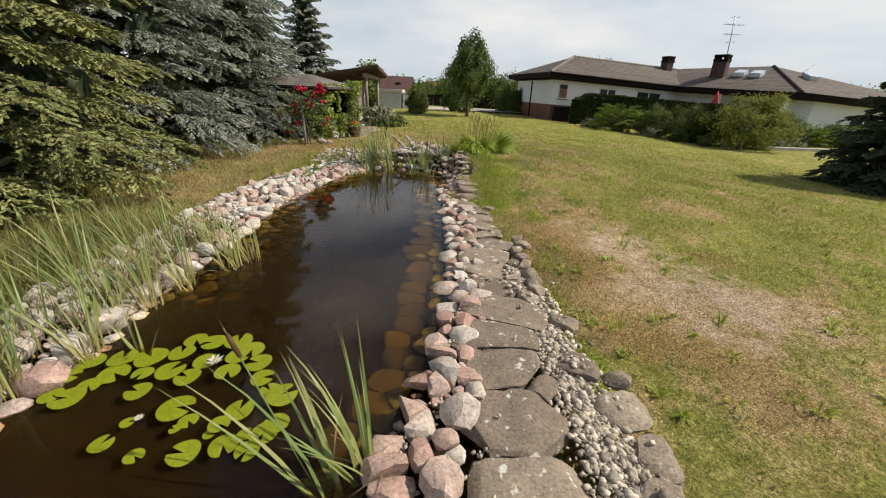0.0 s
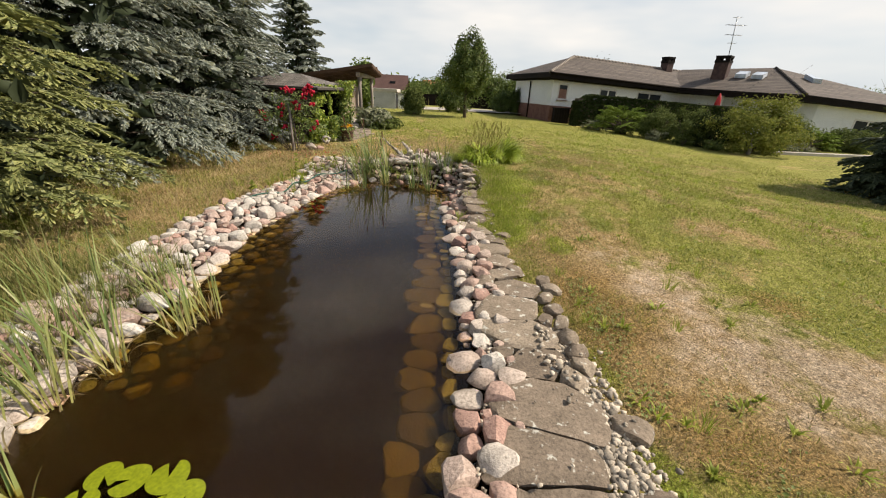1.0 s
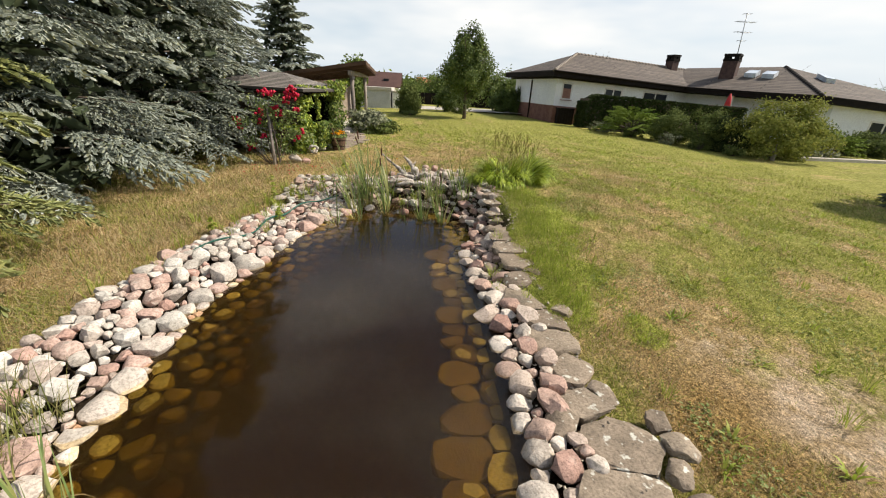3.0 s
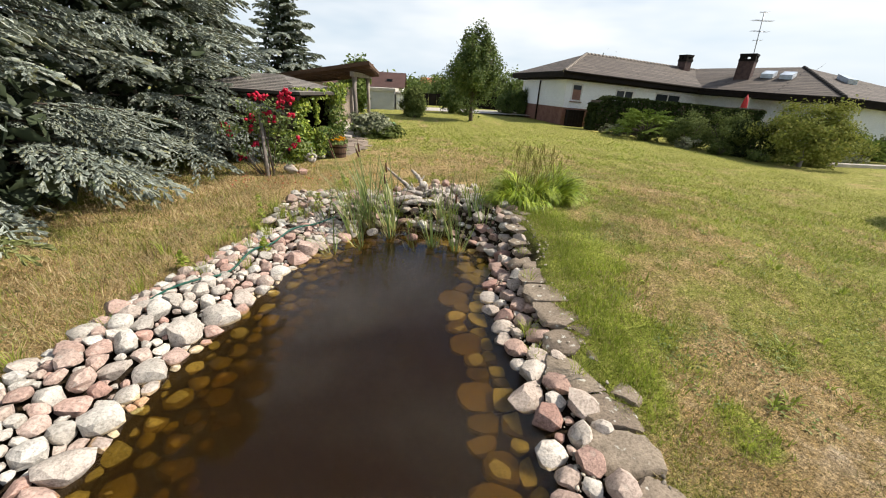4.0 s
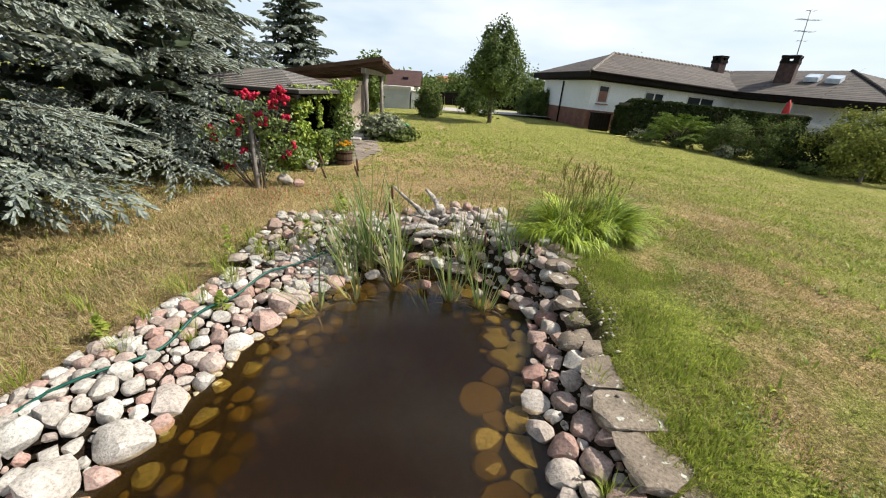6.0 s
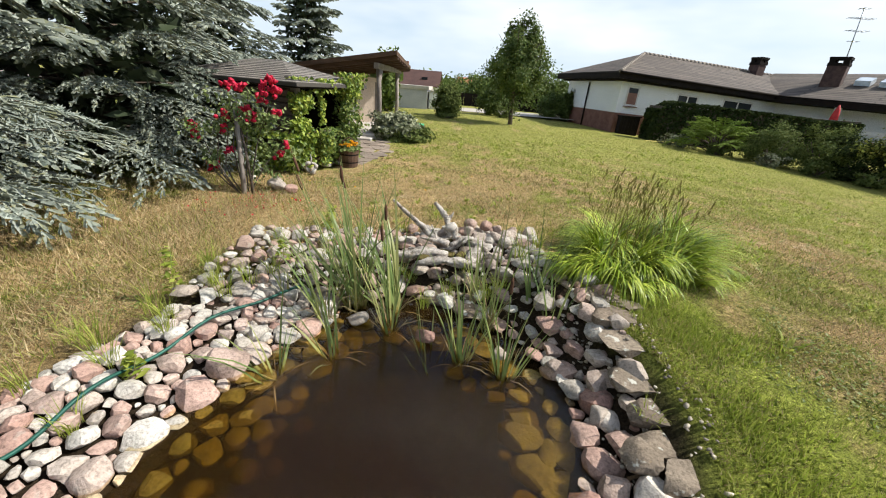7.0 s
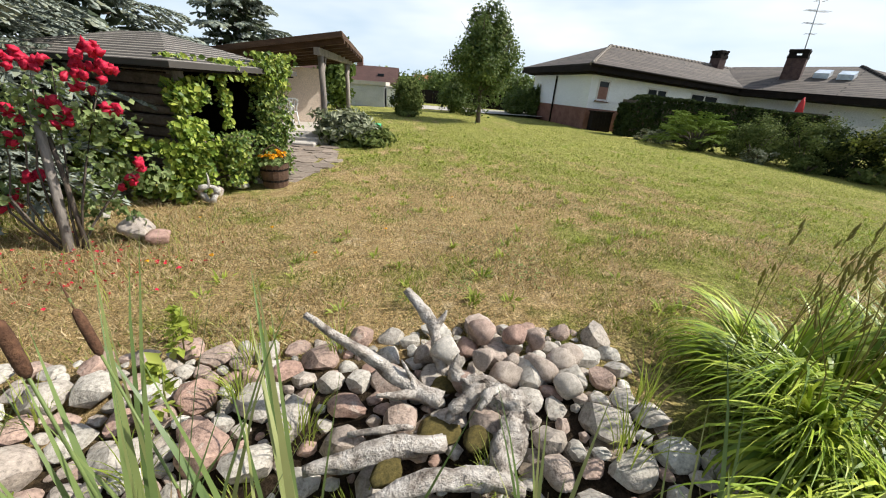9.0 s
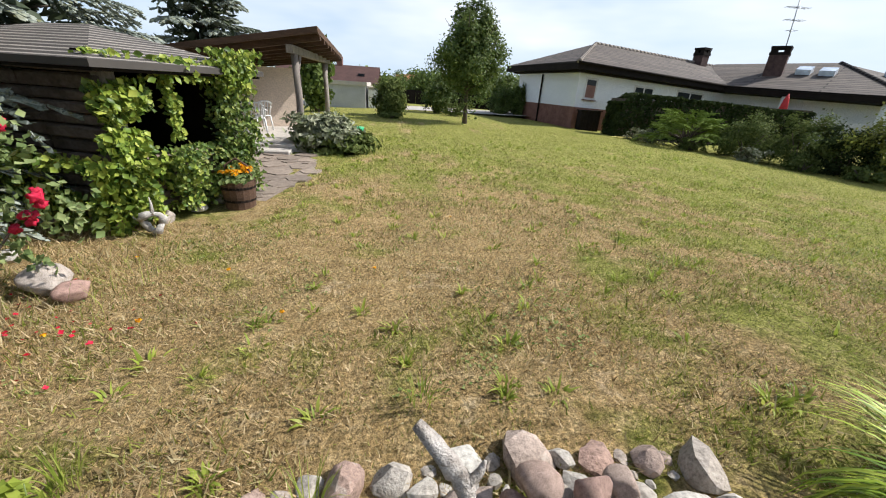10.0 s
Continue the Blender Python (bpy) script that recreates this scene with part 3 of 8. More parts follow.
# ---- stones ----
def rock_mesh(name, seed, mat, sub=2, rough=0.16, flat=1.0, cuts=3):
    """A weathered boulder: ball with planed sides and lumps, about 1 across."""
    rnd = random.Random(seed)
    bm = bmesh.new()
    bmesh.ops.create_icosphere(bm, subdivisions=sub, radius=0.5)
    planes = []
    for _ in range(cuts):
        n = Vector((rnd.uniform(-1, 1), rnd.uniform(-1, 1), rnd.uniform(-0.8, 0.8))).normalized()
        planes.append((n, rnd.uniform(0.25, 0.42)))
    o = Vector((rnd.uniform(-50, 50), rnd.uniform(-50, 50), rnd.uniform(-50, 50)))
    for v in bm.verts:
        d = v.co.normalized()
        k = 1 + rough * noise.noise(d * 1.5 + o) * 2
        v.co = d * 0.5 * k
        for n, h in planes:
            e = v.co.dot(n) - h
            if e > 0:
                v.co -= n * e * 0.95
    for v in bm.verts:
        v.co *= 1 + rough * 0.35 * noise.noise(v.co * 7 + o) + rough * 0.2 * noise.noise(v.co * 15 + o)
        v.co.z *= flat
    me = bpy.data.meshes.new(name)
    bm.to_mesh(me)
    bm.free()
    me.materials.append(mat)
    me.polygons.foreach_set("use_smooth", [True] * len(me.polygons))
    return me


BOULDER = [rock_mesh("stone", 100 + i, M["stone"], 3, 0.12, 0.74, 11) for i in range(14)]
COBBLE = [rock_mesh("stone", 200 + i, M["round_stone"], 3, 0.08, 0.85, 5) for i in range(6)]


def rock_shape(seed, rough, cuts, sub=2):
    """Corner places and triangles of a weathered rock one across."""
    me = rock_mesh("shape", seed, M["stone"], sub, rough, 1.0, cuts)
    v = np.array([q.co[:] for q in me.vertices])
    t = np.array([p.vertices[:] for p in me.polygons])
    bpy.data.meshes.remove(me)
    return v, t


ROCKS = [rock_shape(700 + i, 0.16, 13) for i in range(12)]
ROUNDS = [rock_shape(740 + i, 0.13, 8) for i in range(8)]
SMOOTH = [rock_shape(760 + i, 0.14, 3) for i in range(8)]


def bed(rows, shapes, mat, parent, rnd, name="stone", gap=0.006, squeeze=0.97, reach=3.1):
    """Stones bedded side by side: each gives way where it meets its neighbours.
    Rows: x, y, z of the middle, half-sizes along and across, height, turn in degrees, top (flat cut) or None."""
    cells = {}
    for k, r in enumerate(rows):
        cells.setdefault((int(r[0] // 0.4), int(r[1] // 0.4)), []).append(k)
    for k, (x, y, z, a, c, h, turn, top) in enumerate(rows):
        v, t = shapes[rnd.randrange(len(shapes))]
        sx, sy = a * reach, c * reach
        th = rnd.uniform(0, 6.28)
        q = v @ np.array([[math.cos(th), -math.sin(th), 0], [math.sin(th), math.cos(th), 0], [0, 0, 1]])
        if top is None:
            tip = rnd.uniform(-0.45, 0.45)
            q = q @ np.array([[1, 0, 0], [0, math.cos(tip), -math.sin(tip)], [0, math.sin(tip), math.cos(tip)]])
        q = q * (sx, sy, h)
        ra = radians(turn)
        q = q @ np.array([[math.cos(ra), math.sin(ra), 0], [-math.sin(ra), math.cos(ra), 0], [0, 0, 1]])
        ci, cj = int(x // 0.4), int(y // 0.4)
        for i2 in range(ci - 2, ci + 3):
            for j2 in range(cj - 2, cj + 3):
                for m in cells.get((i2, j2), ()):
                    if m == k:
                        continue
                    o = rows[m]
                    dx, dy = o[0] - x, o[1] - y
                    d = math.hypot(dx, dy)
                    mine, other = (a + c) / 2, (o[3] + o[4]) / 2
                    if d < 1e-4 or d > (mine + other) * 1.7:
                        continue
                    n = np.array((dx / d, dy / d, rnd.uniform(-0.3, 0.15)))
                    lim = d * mine / (mine + other) - gap
                    e = np.clip(q @ n - lim, 0, None)
                    q = q - np.outer(e, n) * squeeze
        far = np.hypot(q[:, 0], q[:, 1]) / (1.3 * max(a, c))
        q[:, :2] /= np.maximum(far, 1.0)[:, None] ** 0.85
        if top is not None:
            tilt = np.array((rnd.uniform(-0.05, 0.05), rnd.uniform(-0.05, 0.05)))
            e = np.clip(q[:, 2] - top - q[:, :2] @ tilt, 0, None)
            q[:, 2] -= e * 0.93
        q = q * (1 + 0.03 * np.random.RandomState(k).randn(len(q), 1))
        me = mesh_fast(name, q, t, mat, True)
        me.set_sharp_from_angle(angle=radians(27))
        ob = new(name, me)
        ob.matrix_world = Matrix.Translation((x, y, z))
        ob.parent, ob.matrix_parent_inverse = parent, parent.matrix_world.inverted()


def stone(meshes, x, y, z, sx, sy, sz, rz, parent, rnd, tilt=12):
    ob = new("stone", rnd.choice(meshes))
    ob.matrix_world = pose(x, y, z, rnd.uniform(-tilt, tilt), rnd.uniform(-tilt, tilt), rz) @ Matrix.Diagonal((sx, sy, sz, 1))
    ob.parent, ob.matrix_parent_inverse = parent, parent.matrix_world.inverted()
    return ob


def pack(n_try, inside, size, rnd, gap=0.84):
    """Throw discs of falling size where they fit."""
    got = []
    grid = {}
    cell = 0.3
    for k in range(n_try):
        x, y, r = inside(rnd, k / n_try)
        if x is None:
            continue
        i, j = int(x // cell), int(y // cell)
        ok = True
        for a in range(i - 2, i + 3):
            for b in range(j - 2, j + 3):
                for (px, py, pr) in grid.get((a, b), ()):
                    if (px - x) ** 2 + (py - y) ** 2 < ((pr + r) * gap) ** 2:
                        ok = False
        if ok:
            got.append((x, y, r))
            grid.setdefault((i, j), []).append((x, y, r))
    return got


def lerp_pts(pts, t):
    ys = [p[0] for p in pts]
    return float(np.interp(t, ys, [p[1] for p in pts]))


LEFT_IN = [(0.0, -2.5), (1.8, -2.58), (2.6, -2.5), (3.6, -2.6), (5.0, -2.55), (6.1, -2.6), (7.0, -2.4), (7.8, -2.24), (8.4, -2.08), (8.9, -1.7)]
LEFT_OUT = [(0.0, -3.1), (3.0, -3.3), (5.0, -3.48), (7.0, -3.4), (8.0, -3.15), (9.0, -2.85), (10.3, -2.5)]


def bank_left():
    rnd = random.Random(11)
    bank = thing("stone_bank", (-3.0, 5.0, -0.1), "pale pink and grey granite boulders edging the pond", "stones", kind="structure")

    def inside(r, k):
        y = r.uniform(-0.8, 9.2)
        a, b = lerp_pts(LEFT_OUT, y) + 0.06, lerp_pts(LEFT_IN, y) + 0.05
        rad = (0.122 - 0.1 * k ** 0.33) * r.uniform(0.7, 1.15)
        if k < 0.002:
            rad = r.uniform(0.11, 0.14)
        if y > 7:
            rad *= 0.85
        x = r.uniform(a, b) if k > 0.1 else b - rad * r.uniform(0.5, 1.5)
        return x, y, rad
    rows = []
    for x, y, r in pack(42000, inside, None, rnd, 0.93):
        d = lerp_pts(LEFT_IN, y) - x
        base = WATER - 0.03 + 0.13 * smooth(0.0, 0.5, d) - 0.05 * smooth(0.6, 0.95, d)
        h = r * rnd.uniform(1.3, 2.3)
        rows.append((x, y, base + h * rnd.uniform(0.05, 0.25), r * rnd.uniform(1.0, 1.35), r * rnd.uniform(0.85, 1.05), h, rnd.uniform(0, 180), None))
    for i in range(17):
        for k in range(2):
            r = rnd.uniform(0.07, 0.11)
            rows.append((-2.75 + 0.17 * i, -0.78 - 0.2 * k + rnd.uniform(-0.03, 0.03), WATER + 0.04 + 0.05 * k, r * 1.1, r, r * 1.7, rnd.uniform(0, 180), None))
    bed(rows, ROCKS, M["stone"], bank, rnd, squeeze=0.85, reach=3.1)
    # drowned stones on the left shelf
    sunk = lambda r, k: (lerp_pts(LEFT_IN, yy := r.uniform(3.4, 8.8)) + 0.02 + 0.6 * r.random() ** 1.4, yy, (0.08 - 0.055 * k) * r.uniform(0.8, 1.1))
    rows = []
    for x, y, r in pack(1500, sunk, None, rnd, 1.0):
        d = x - lerp_pts(LEFT_IN, y)
        rows.append((x, y, WATER - 0.085 - 0.28 * d, r * 1.0, r * 0.9, r * 1.5, rnd.uniform(0, 180), None))
    bed(rows, SMOOTH, M["wet_stone"], bank, rnd, squeeze=0.6, reach=2.6)


RIGHT_IN = [(0.0, -0.46), (1.9, -0.45), (2.5, -0.22), (3.1, -0.1), (4.0, -0.03), (5.0, 0.0), (6.0, 0.0), (6.9, -0.08), (7.5, -0.03), (7.9, 0.12), (8.4, 0.12), (9.0, 0.05)]


def slab_mesh(seed):
    """An irregular flat stone with a worn upper edge."""
    rnd = random.Random(seed)
    bm = bmesh.new()
    k = rnd.choice((5, 6, 7))
    top = []
    for i in range(k):
        a = 2 * math.pi * (i + rnd.uniform(-0.25, 0.25)) / k
        rr = 0.5 * rnd.uniform(0.86, 1.1) / max(abs(math.cos(a)), abs(math.sin(a))) ** 0.55
        top.append(bm.verts.new((rr * math.cos(a), rr * math.sin(a), 0)))
    f = bm.faces.new(top)
    r = bmesh.ops.extrude_face_region(bm, geom=[f])
    vs = [v for v in r["geom"] if isinstance(v, bmesh.types.BMVert)]
    bmesh.ops.translate(bm, vec=(0, 0, 1), verts=vs)
    bmesh.ops.recalc_face_normals(bm, faces=bm.faces)
    bmesh.ops.bevel(bm, geom=[e for e in bm.edges if all(v.co.z > 0.5 for v in e.verts)], offset=0.035, segments=2, affect="EDGES")
    for v in bm.verts:
        if v.co.z > 0.5:
            v.co.z += 0.12 * noise.noise(Vector((v.co.x * 3 + seed, v.co.y * 3, 0)))
    me = bpy.data.meshes.new("slab")
    bm.to_mesh(me)
    bm.free()
    me.materials.append(M["slab"])
    return me


SLABROCK = [rock_shape(780 + i, 0.1, 14, 3) for i in range(8)]


def bank_right():
    rnd = random.Random(23)
    bank = thing("stone_edging", (0.3, 5.0, 0.0), "grey lichen-spotted flagstones and pink cobbles edging the pond", "stones", kind="structure")
    lift = lambda yy, xx=0.45: max(WATER + 0.055, land(xx, yy) + 0.0)
    # flagstones in one ragged row, wide and large where the row begins
    slabs, y = [], -0.8
    while y < 9.0:
        big = y < 4.6
        ln = rnd.uniform(0.26, 0.48) if big else rnd.uniform(0.2, 0.38)
        w = rnd.uniform(0.4, 0.48) if big else rnd.uniform(0.27, 0.37)
        x = max(lerp_pts(RIGHT_IN, y) + (0.47 if big else 0.44) + rnd.uniform(-0.07, 0.06), 0.2)
        if y > 7.4:
            x, w, ln = min(x, 0.47), w * 0.85, ln * 0.8
        slabs.append((x, y + ln / 2, lift(y + ln / 2, x) - 0.012, w * (0.6 if big else 0.5), ln * (0.62 if big else 0.54), 0.2, rnd.uniform(-28, 28), rnd.uniform(0.02, 0.04)))
        if rnd.random() < 0.45:
            slabs.append((x + rnd.choice((-0.5, 0.5)) * w, y + ln, lift(y + ln, x) - 0.005, 0.1, 0.08, 0.12, rnd.uniform(0, 180), 0.04))
        if 3.1 < y < 4.7:
            slabs.append((x + w * 0.5 + 0.1, y + ln * 0.4, lift(y, x + 0.3) + 0.02, 0.09, 0.075, 0.12, rnd.uniform(0, 180), 0.05))
            slabs.append((x + w * 0.5 + 0.09, y + ln * 0.9, lift(y, x + 0.3) + 0.02, 0.075, 0.07, 0.11, rnd.uniform(0, 180), 0.05))
        y += ln
    for x, y, s in ((0.86, 2.15, 0.12), (0.9, 1.85, 0.11), (0.72, 2.5, 0.12), (0.8, 1.6, 0.12), (0.78, 3.0, 0.09), (0.93, 2.4, 0.07)):
        slabs.append((x, y, lift(y, x) - 0.01, s, s * 0.85, 0.13, rnd.uniform(0, 180), 0.05))
    bed(slabs, SLABROCK, M["slab"], bank, rnd, "slab", 0.012)
    solid = [(r[0], r[1], 0.8 * (r[3] + r[4]) / 2) for r in slabs]

    def clear(x, y, m):
        return all((sx - x) ** 2 + (sy - y) ** 2 > (sr + m) ** 2 for sx, sy, sr in solid)
    # cobbles between the slabs and the water

    def inside(r, k):
        yy = r.uniform(-0.8, 9.0)
        a = lerp_pts(RIGHT_IN, yy)
        rad = (0.095 - 0.068 * k ** 0.5) * r.uniform(0.85, 1.15)
        x = r.uniform(a - 0.03, a + 0.34)
        return (x, yy, rad) if clear(x, yy, rad * 0.55) else (None, None, None)
    rows = []
    for x, y, r in pack(10500, inside, None, rnd, 0.95):
        d = x - lerp_pts(RIGHT_IN, y)
        z = max(WATER - 0.02 + 0.3 * min(d, 0.28), land(x, y) - 0.01)
        h = r * rnd.uniform(1.5, 2.0)
        rows.append((x, y, z + h * 0.12, r * rnd.uniform(1.0, 1.2), r * rnd.uniform(0.85, 1.0), h, rnd.uniform(0, 180), None))
    for x, y, s in ((-0.14, 2.62, 0.1), (-0.12, 2.4, 0.09), (-0.35, 2.1, 0.12), (-0.32, 2.32, 0.07), (-0.44, 1.8, 0.1)):
        rows.append((x, y, WATER + 0.05, s * 1.05, s, s * 1.6, rnd.uniform(0, 180), None))
    bed(rows, ROUNDS + ROCKS[:4], M["round_stone"], bank, rnd)
    # drowned flat stones on the shelf, in two close columns
    rows = []
    for col, (off, r0, r1) in enumerate(((0.12, 0.05, 0.12), (0.34, 0.075, 0.15))):
        y = 1.2
        while y < 8.1:
            r = rnd.uniform(r0, r1)
            y += r * 0.98
            x = lerp_pts(RIGHT_IN, y) - off - rnd.uniform(-0.06, 0.06)
            rows.append((x, y, WATER - 0.09 - 0.13 * off - rnd.uniform(0, 0.03), r * rnd.uniform(0.9, 1.25), r * rnd.uniform(0.8, 1.1), 0.13, rnd.uniform(-40, 40), rnd.uniform(0.03, 0.05)))
            y += r * 0.98
    bed(rows, SMOOTH, M["wet_stone"], bank, rnd, "stone", 0.012, 0.8, 2.9)
    # pale pebbles: each one a little lump, joined
    vs, fs = [], []
    ico = bmesh.new()
    bmesh.ops.create_icosphere(ico, subdivisions=1, radius=0.5)
    iv, it = np.array([v.co[:] for v in ico.verts]), np.array([[v.index for v in f.verts] for f in ico.faces])
    ico.free()
    rs = np.random.RandomState(4)
    n = 0
    patch = fbm(np.linspace(0, 90, 9000), np.linspace(3, 60, 9000), 4.0, 44)
    for i in range(9000):
        main = i < 5200
        yy = 0.7 + 3.3 * rs.rand() ** 1.3 if main else rs.uniform(0.7, 9.0)
        inn = lerp_pts(RIGHT_IN, yy)
        xx = rs.normal(0.72 - 0.03 * yy, 0.085) if main else inn + rs.uniform(0.05, 0.55)
        if xx > 0.95 or xx < inn + 0.05 or (not main and patch[i] < 0.5):
            continue
        s = 0.016 + 0.05 * rs.rand() ** 2 if main else rs.uniform(0.012, 0.035)
        if not clear(xx, yy, 0.0) and rs.rand() < (0.82 if main else 0.96):
            continue
        on = not clear(xx, yy, -0.02)
        q = iv * (s, s * rs.uniform(0.6, 1), s * rs.uniform(0.45, 0.8)) * (1 + 0.27 * rs.randn(len(iv), 1))
        a = rs.uniform(0, 6.28)
        q = q @ np.array([[math.cos(a), math.sin(a), 0], [-math.sin(a), math.cos(a), 0], [0, 0, 1]])
        base = lift(yy, xx) + 0.04 if on else max(land(xx, yy) + 0.012, WATER + 0.035 + 0.02 * rs.rand())
        vs.append(q + (xx, yy, base))
        fs.append(it + n * len(iv))
        n += 1
    ob = new("pebbles", mesh_fast("pebbles", np.concatenate(vs), np.concatenate(fs), M["gravel"]))
    tagged(ob, "loose pale pebbles between flagstones", "gravel", kind="stuff")


def bank_far():
    rnd = random.Random(37)
    bank = thing("rockery", (-1.2, 9.7, 0.0), "rockery of grey and pink stones behind the pond", "rockery", kind="structure")

    tries = 20000
    cand = np.random.RandomState(3).uniform((-2.85, 8.3), (0.5, 10.8), (tries, 2))
    away = pond_d(cand[:, 0], cand[:, 1])

    def inside(r, k):
        i = int(k * tries + 0.5)
        (x, y), d = cand[i].tolist(), away[i]
        if d < 0.02 or y > 10.45 - 0.08 * (x + 0.9) ** 2 or (x < -2.2 and y < 8.9) or (x > 0.12 and y > 9.6):
            return None, None, None
        if -1.15 < x < 0.25 and y < 9.8 and r.random() < 0.75:
            return None, None, None
        return x, y, (0.1 - 0.075 * k ** 0.3) * r.uniform(0.65, 1.2)
    rows = []
    for x, y, r in pack(tries, inside, None, rnd, 0.95):
        d = float(pond_d(x, y))
        z = max(WATER + 0.02 + 0.2 * smooth(0.0, 1.4, d), land(x, y))
        h = r * rnd.uniform(1.0, 2.1)
        rows.append((x, y, z + h * rnd.uniform(0.0, 0.25), r * rnd.uniform(1.0, 1.25), r * rnd.uniform(0.85, 1.05), h, rnd.uniform(0, 180), None))
    bed(rows, ROCKS, M["rockery"], bank, rnd, squeeze=0.8, reach=2.9)
    # dark wet ledges where water trickles down from the stump
    rows = []
    for i in range(26):
        x, y = rnd.uniform(-1.05, 0.2), rnd.uniform(9.2, 9.85)
        d = float(pond_d(x, y))
        if d < 0.05:
            continue
        a = rnd.uniform(0.07, 0.16)
        rows.append((x, y, max(WATER + 0.02 + 0.2 * smooth(0.0, 1.4, d), land(x, y) - 0.03), a, a * rnd.uniform(0.5, 0.8), 0.12, rnd.uniform(-25, 25), rnd.uniform(0.02, 0.05)))
    bed(rows, SLABROCK, M["slab"], bank, rnd, "ledge", 0.004, 0.5, 2.6)
    # the heap of round field stones
    heap = [(-0.72, 10.42, 0.19), (-0.47, 10.55, 0.17), (-0.5, 10.34, 0.14), (-0.34, 10.3, 0.18), (-0.24, 10.5, 0.15), (-0.28, 10.4, 0.1), (-0.62, 10.28, 0.13), (-0.12, 10.34, 0.18), (-0.86, 10.5, 0.13), (-0.06, 10.55, 0.15), (0.1, 10.4, 0.16), (-0.58, 10.52, 0.15), (-0.36, 10.56, 0.12), (0.0, 10.2, 0.14), (0.02, 10.36, 0.17)]
    for i, (x, y, s) in enumerate(heap):
        z = land(x, y) + 0.04 + (0.08 if i in (1, 4, 0, 2) else 0.0)
        stone(COBBLE, x * 0.75 - 0.2, y - 0.3, z + 0.01, s, s * 0.92, s * 0.95, rnd.uniform(0, 360), bank, rnd)
    for x, y in ((-0.9, 8.75), (-0.35, 8.6), (0.05, 8.5), (-1.45, 8.9), (0.2, 8.1)):
        stone(COBBLE, x, y, WATER + 0.05, 0.17, 0.14, 0.13, rnd.uniform(0, 360), bank, rnd)
    sunk = lambda r, k: (r.uniform(-2.0, 0.0), r.uniform(7.9, 9.0), (0.08 - 0.045 * k) * r.uniform(0.7, 1.2))
    rows = []
    for x, y, r in pack(500, sunk, None, rnd, 0.98):
        d = -float(pond_d(x, y))
        if 0 < d < 0.5:
            rows.append((x, y, WATER - 0.07 - 0.2 * d, r * 1.1, r * 0.95, r * 1.2, rnd.uniform(0, 180), None))
    bed(rows, SMOOTH, M["wet_stone"], bank, rnd, squeeze=0.6, reach=2.6)


# ---- house ----
def roof_plane(name, pts, mat, parent, thick=0.08, label=""):
    """A flat roof face from its corners, eaves first two, with tile coordinates in metres."""
    p = [Vector(q) for q in pts]
    u = (p[1] - p[0]).normalized()
    nrm = u.cross(p[-1] - p[0]).normalized()
    v = nrm.cross(u)
    bm = bmesh.new()
    uvl = bm.loops.layers.uv.new("UVMap")
    a = [bm.verts.new(q) for q in p]
    b = [bm.verts.new(q - Vector((0, 0, thick))) for q in p]
    bm.faces.new(a)
    bm.faces.new(b[::-1])
    k = len(a)
    for i in range(k):
        j = (i + 1) % k
        bm.faces.new((a[j], a[i], b[i], b[j]))
    for f in bm.faces:
        for lp in f.loops:
            d = lp.vert.co - p[0]
            lp[uvl].uv = (d.dot(u), d.dot(v))
    bmesh.ops.recalc_face_normals(bm, faces=bm.faces)
    return part(name, bm, mat, parent, label)


def frame_of(ax, ay, deg):
    return Matrix.Translation((ax, ay, 0)) @ Matrix.Rotation(radians(deg), 4, "Z")


def window_unit(parent, m, x0, x1, z0, z1, panes=2, depth=0.12, shutter=0.0, name="window"):
    """A framed window on a wall that faces -y of m, with a sill; shutter: share of it behind a half-drawn blind."""
    w = new(name)
    w.parent = parent
    t = 0.1
    bm = bmesh.new()
    box(bm, x0, x1, -0.03, depth, z0, z0 + t)
    box(bm, x0, x1, -0.03, depth, z1 - t, z1)
    for i in range(panes + 1):
        c = x0 + (x1 - x0) * i / panes
        c0 = min(max(c - t / 2, x0), x1 - t)
        box(bm, c0, c0 + t, -0.028, depth, z0 + t, z1 - t)
    bmesh.ops.transform(bm, matrix=m, verts=bm.verts)
    part("window_frame", bm, M["frame_paint"], w)
    for i in range(panes):
        a, b = x0 + (x1 - x0) * i / panes + t / 2, x0 + (x1 - x0) * (i + 1) / panes - t / 2
        boxpart("pane", (a, b, -0.014, -0.006, z0 + t, z1 - t), M["glass"], w, m=m)
    boxpart("window_sill", (x0 - 0.05, x1 + 0.05, -0.1, 0.05, z0 - 0.05, z0 - 0.004), M["brick"], w, m=m)
    if shutter:
        boxpart("blind", (x0 + t, x1 - t, -0.024, -0.016, z0 + t, z0 + (z1 - z0) * shutter), M["shutter"], w, "brown slatted blind", m=m)
    return w


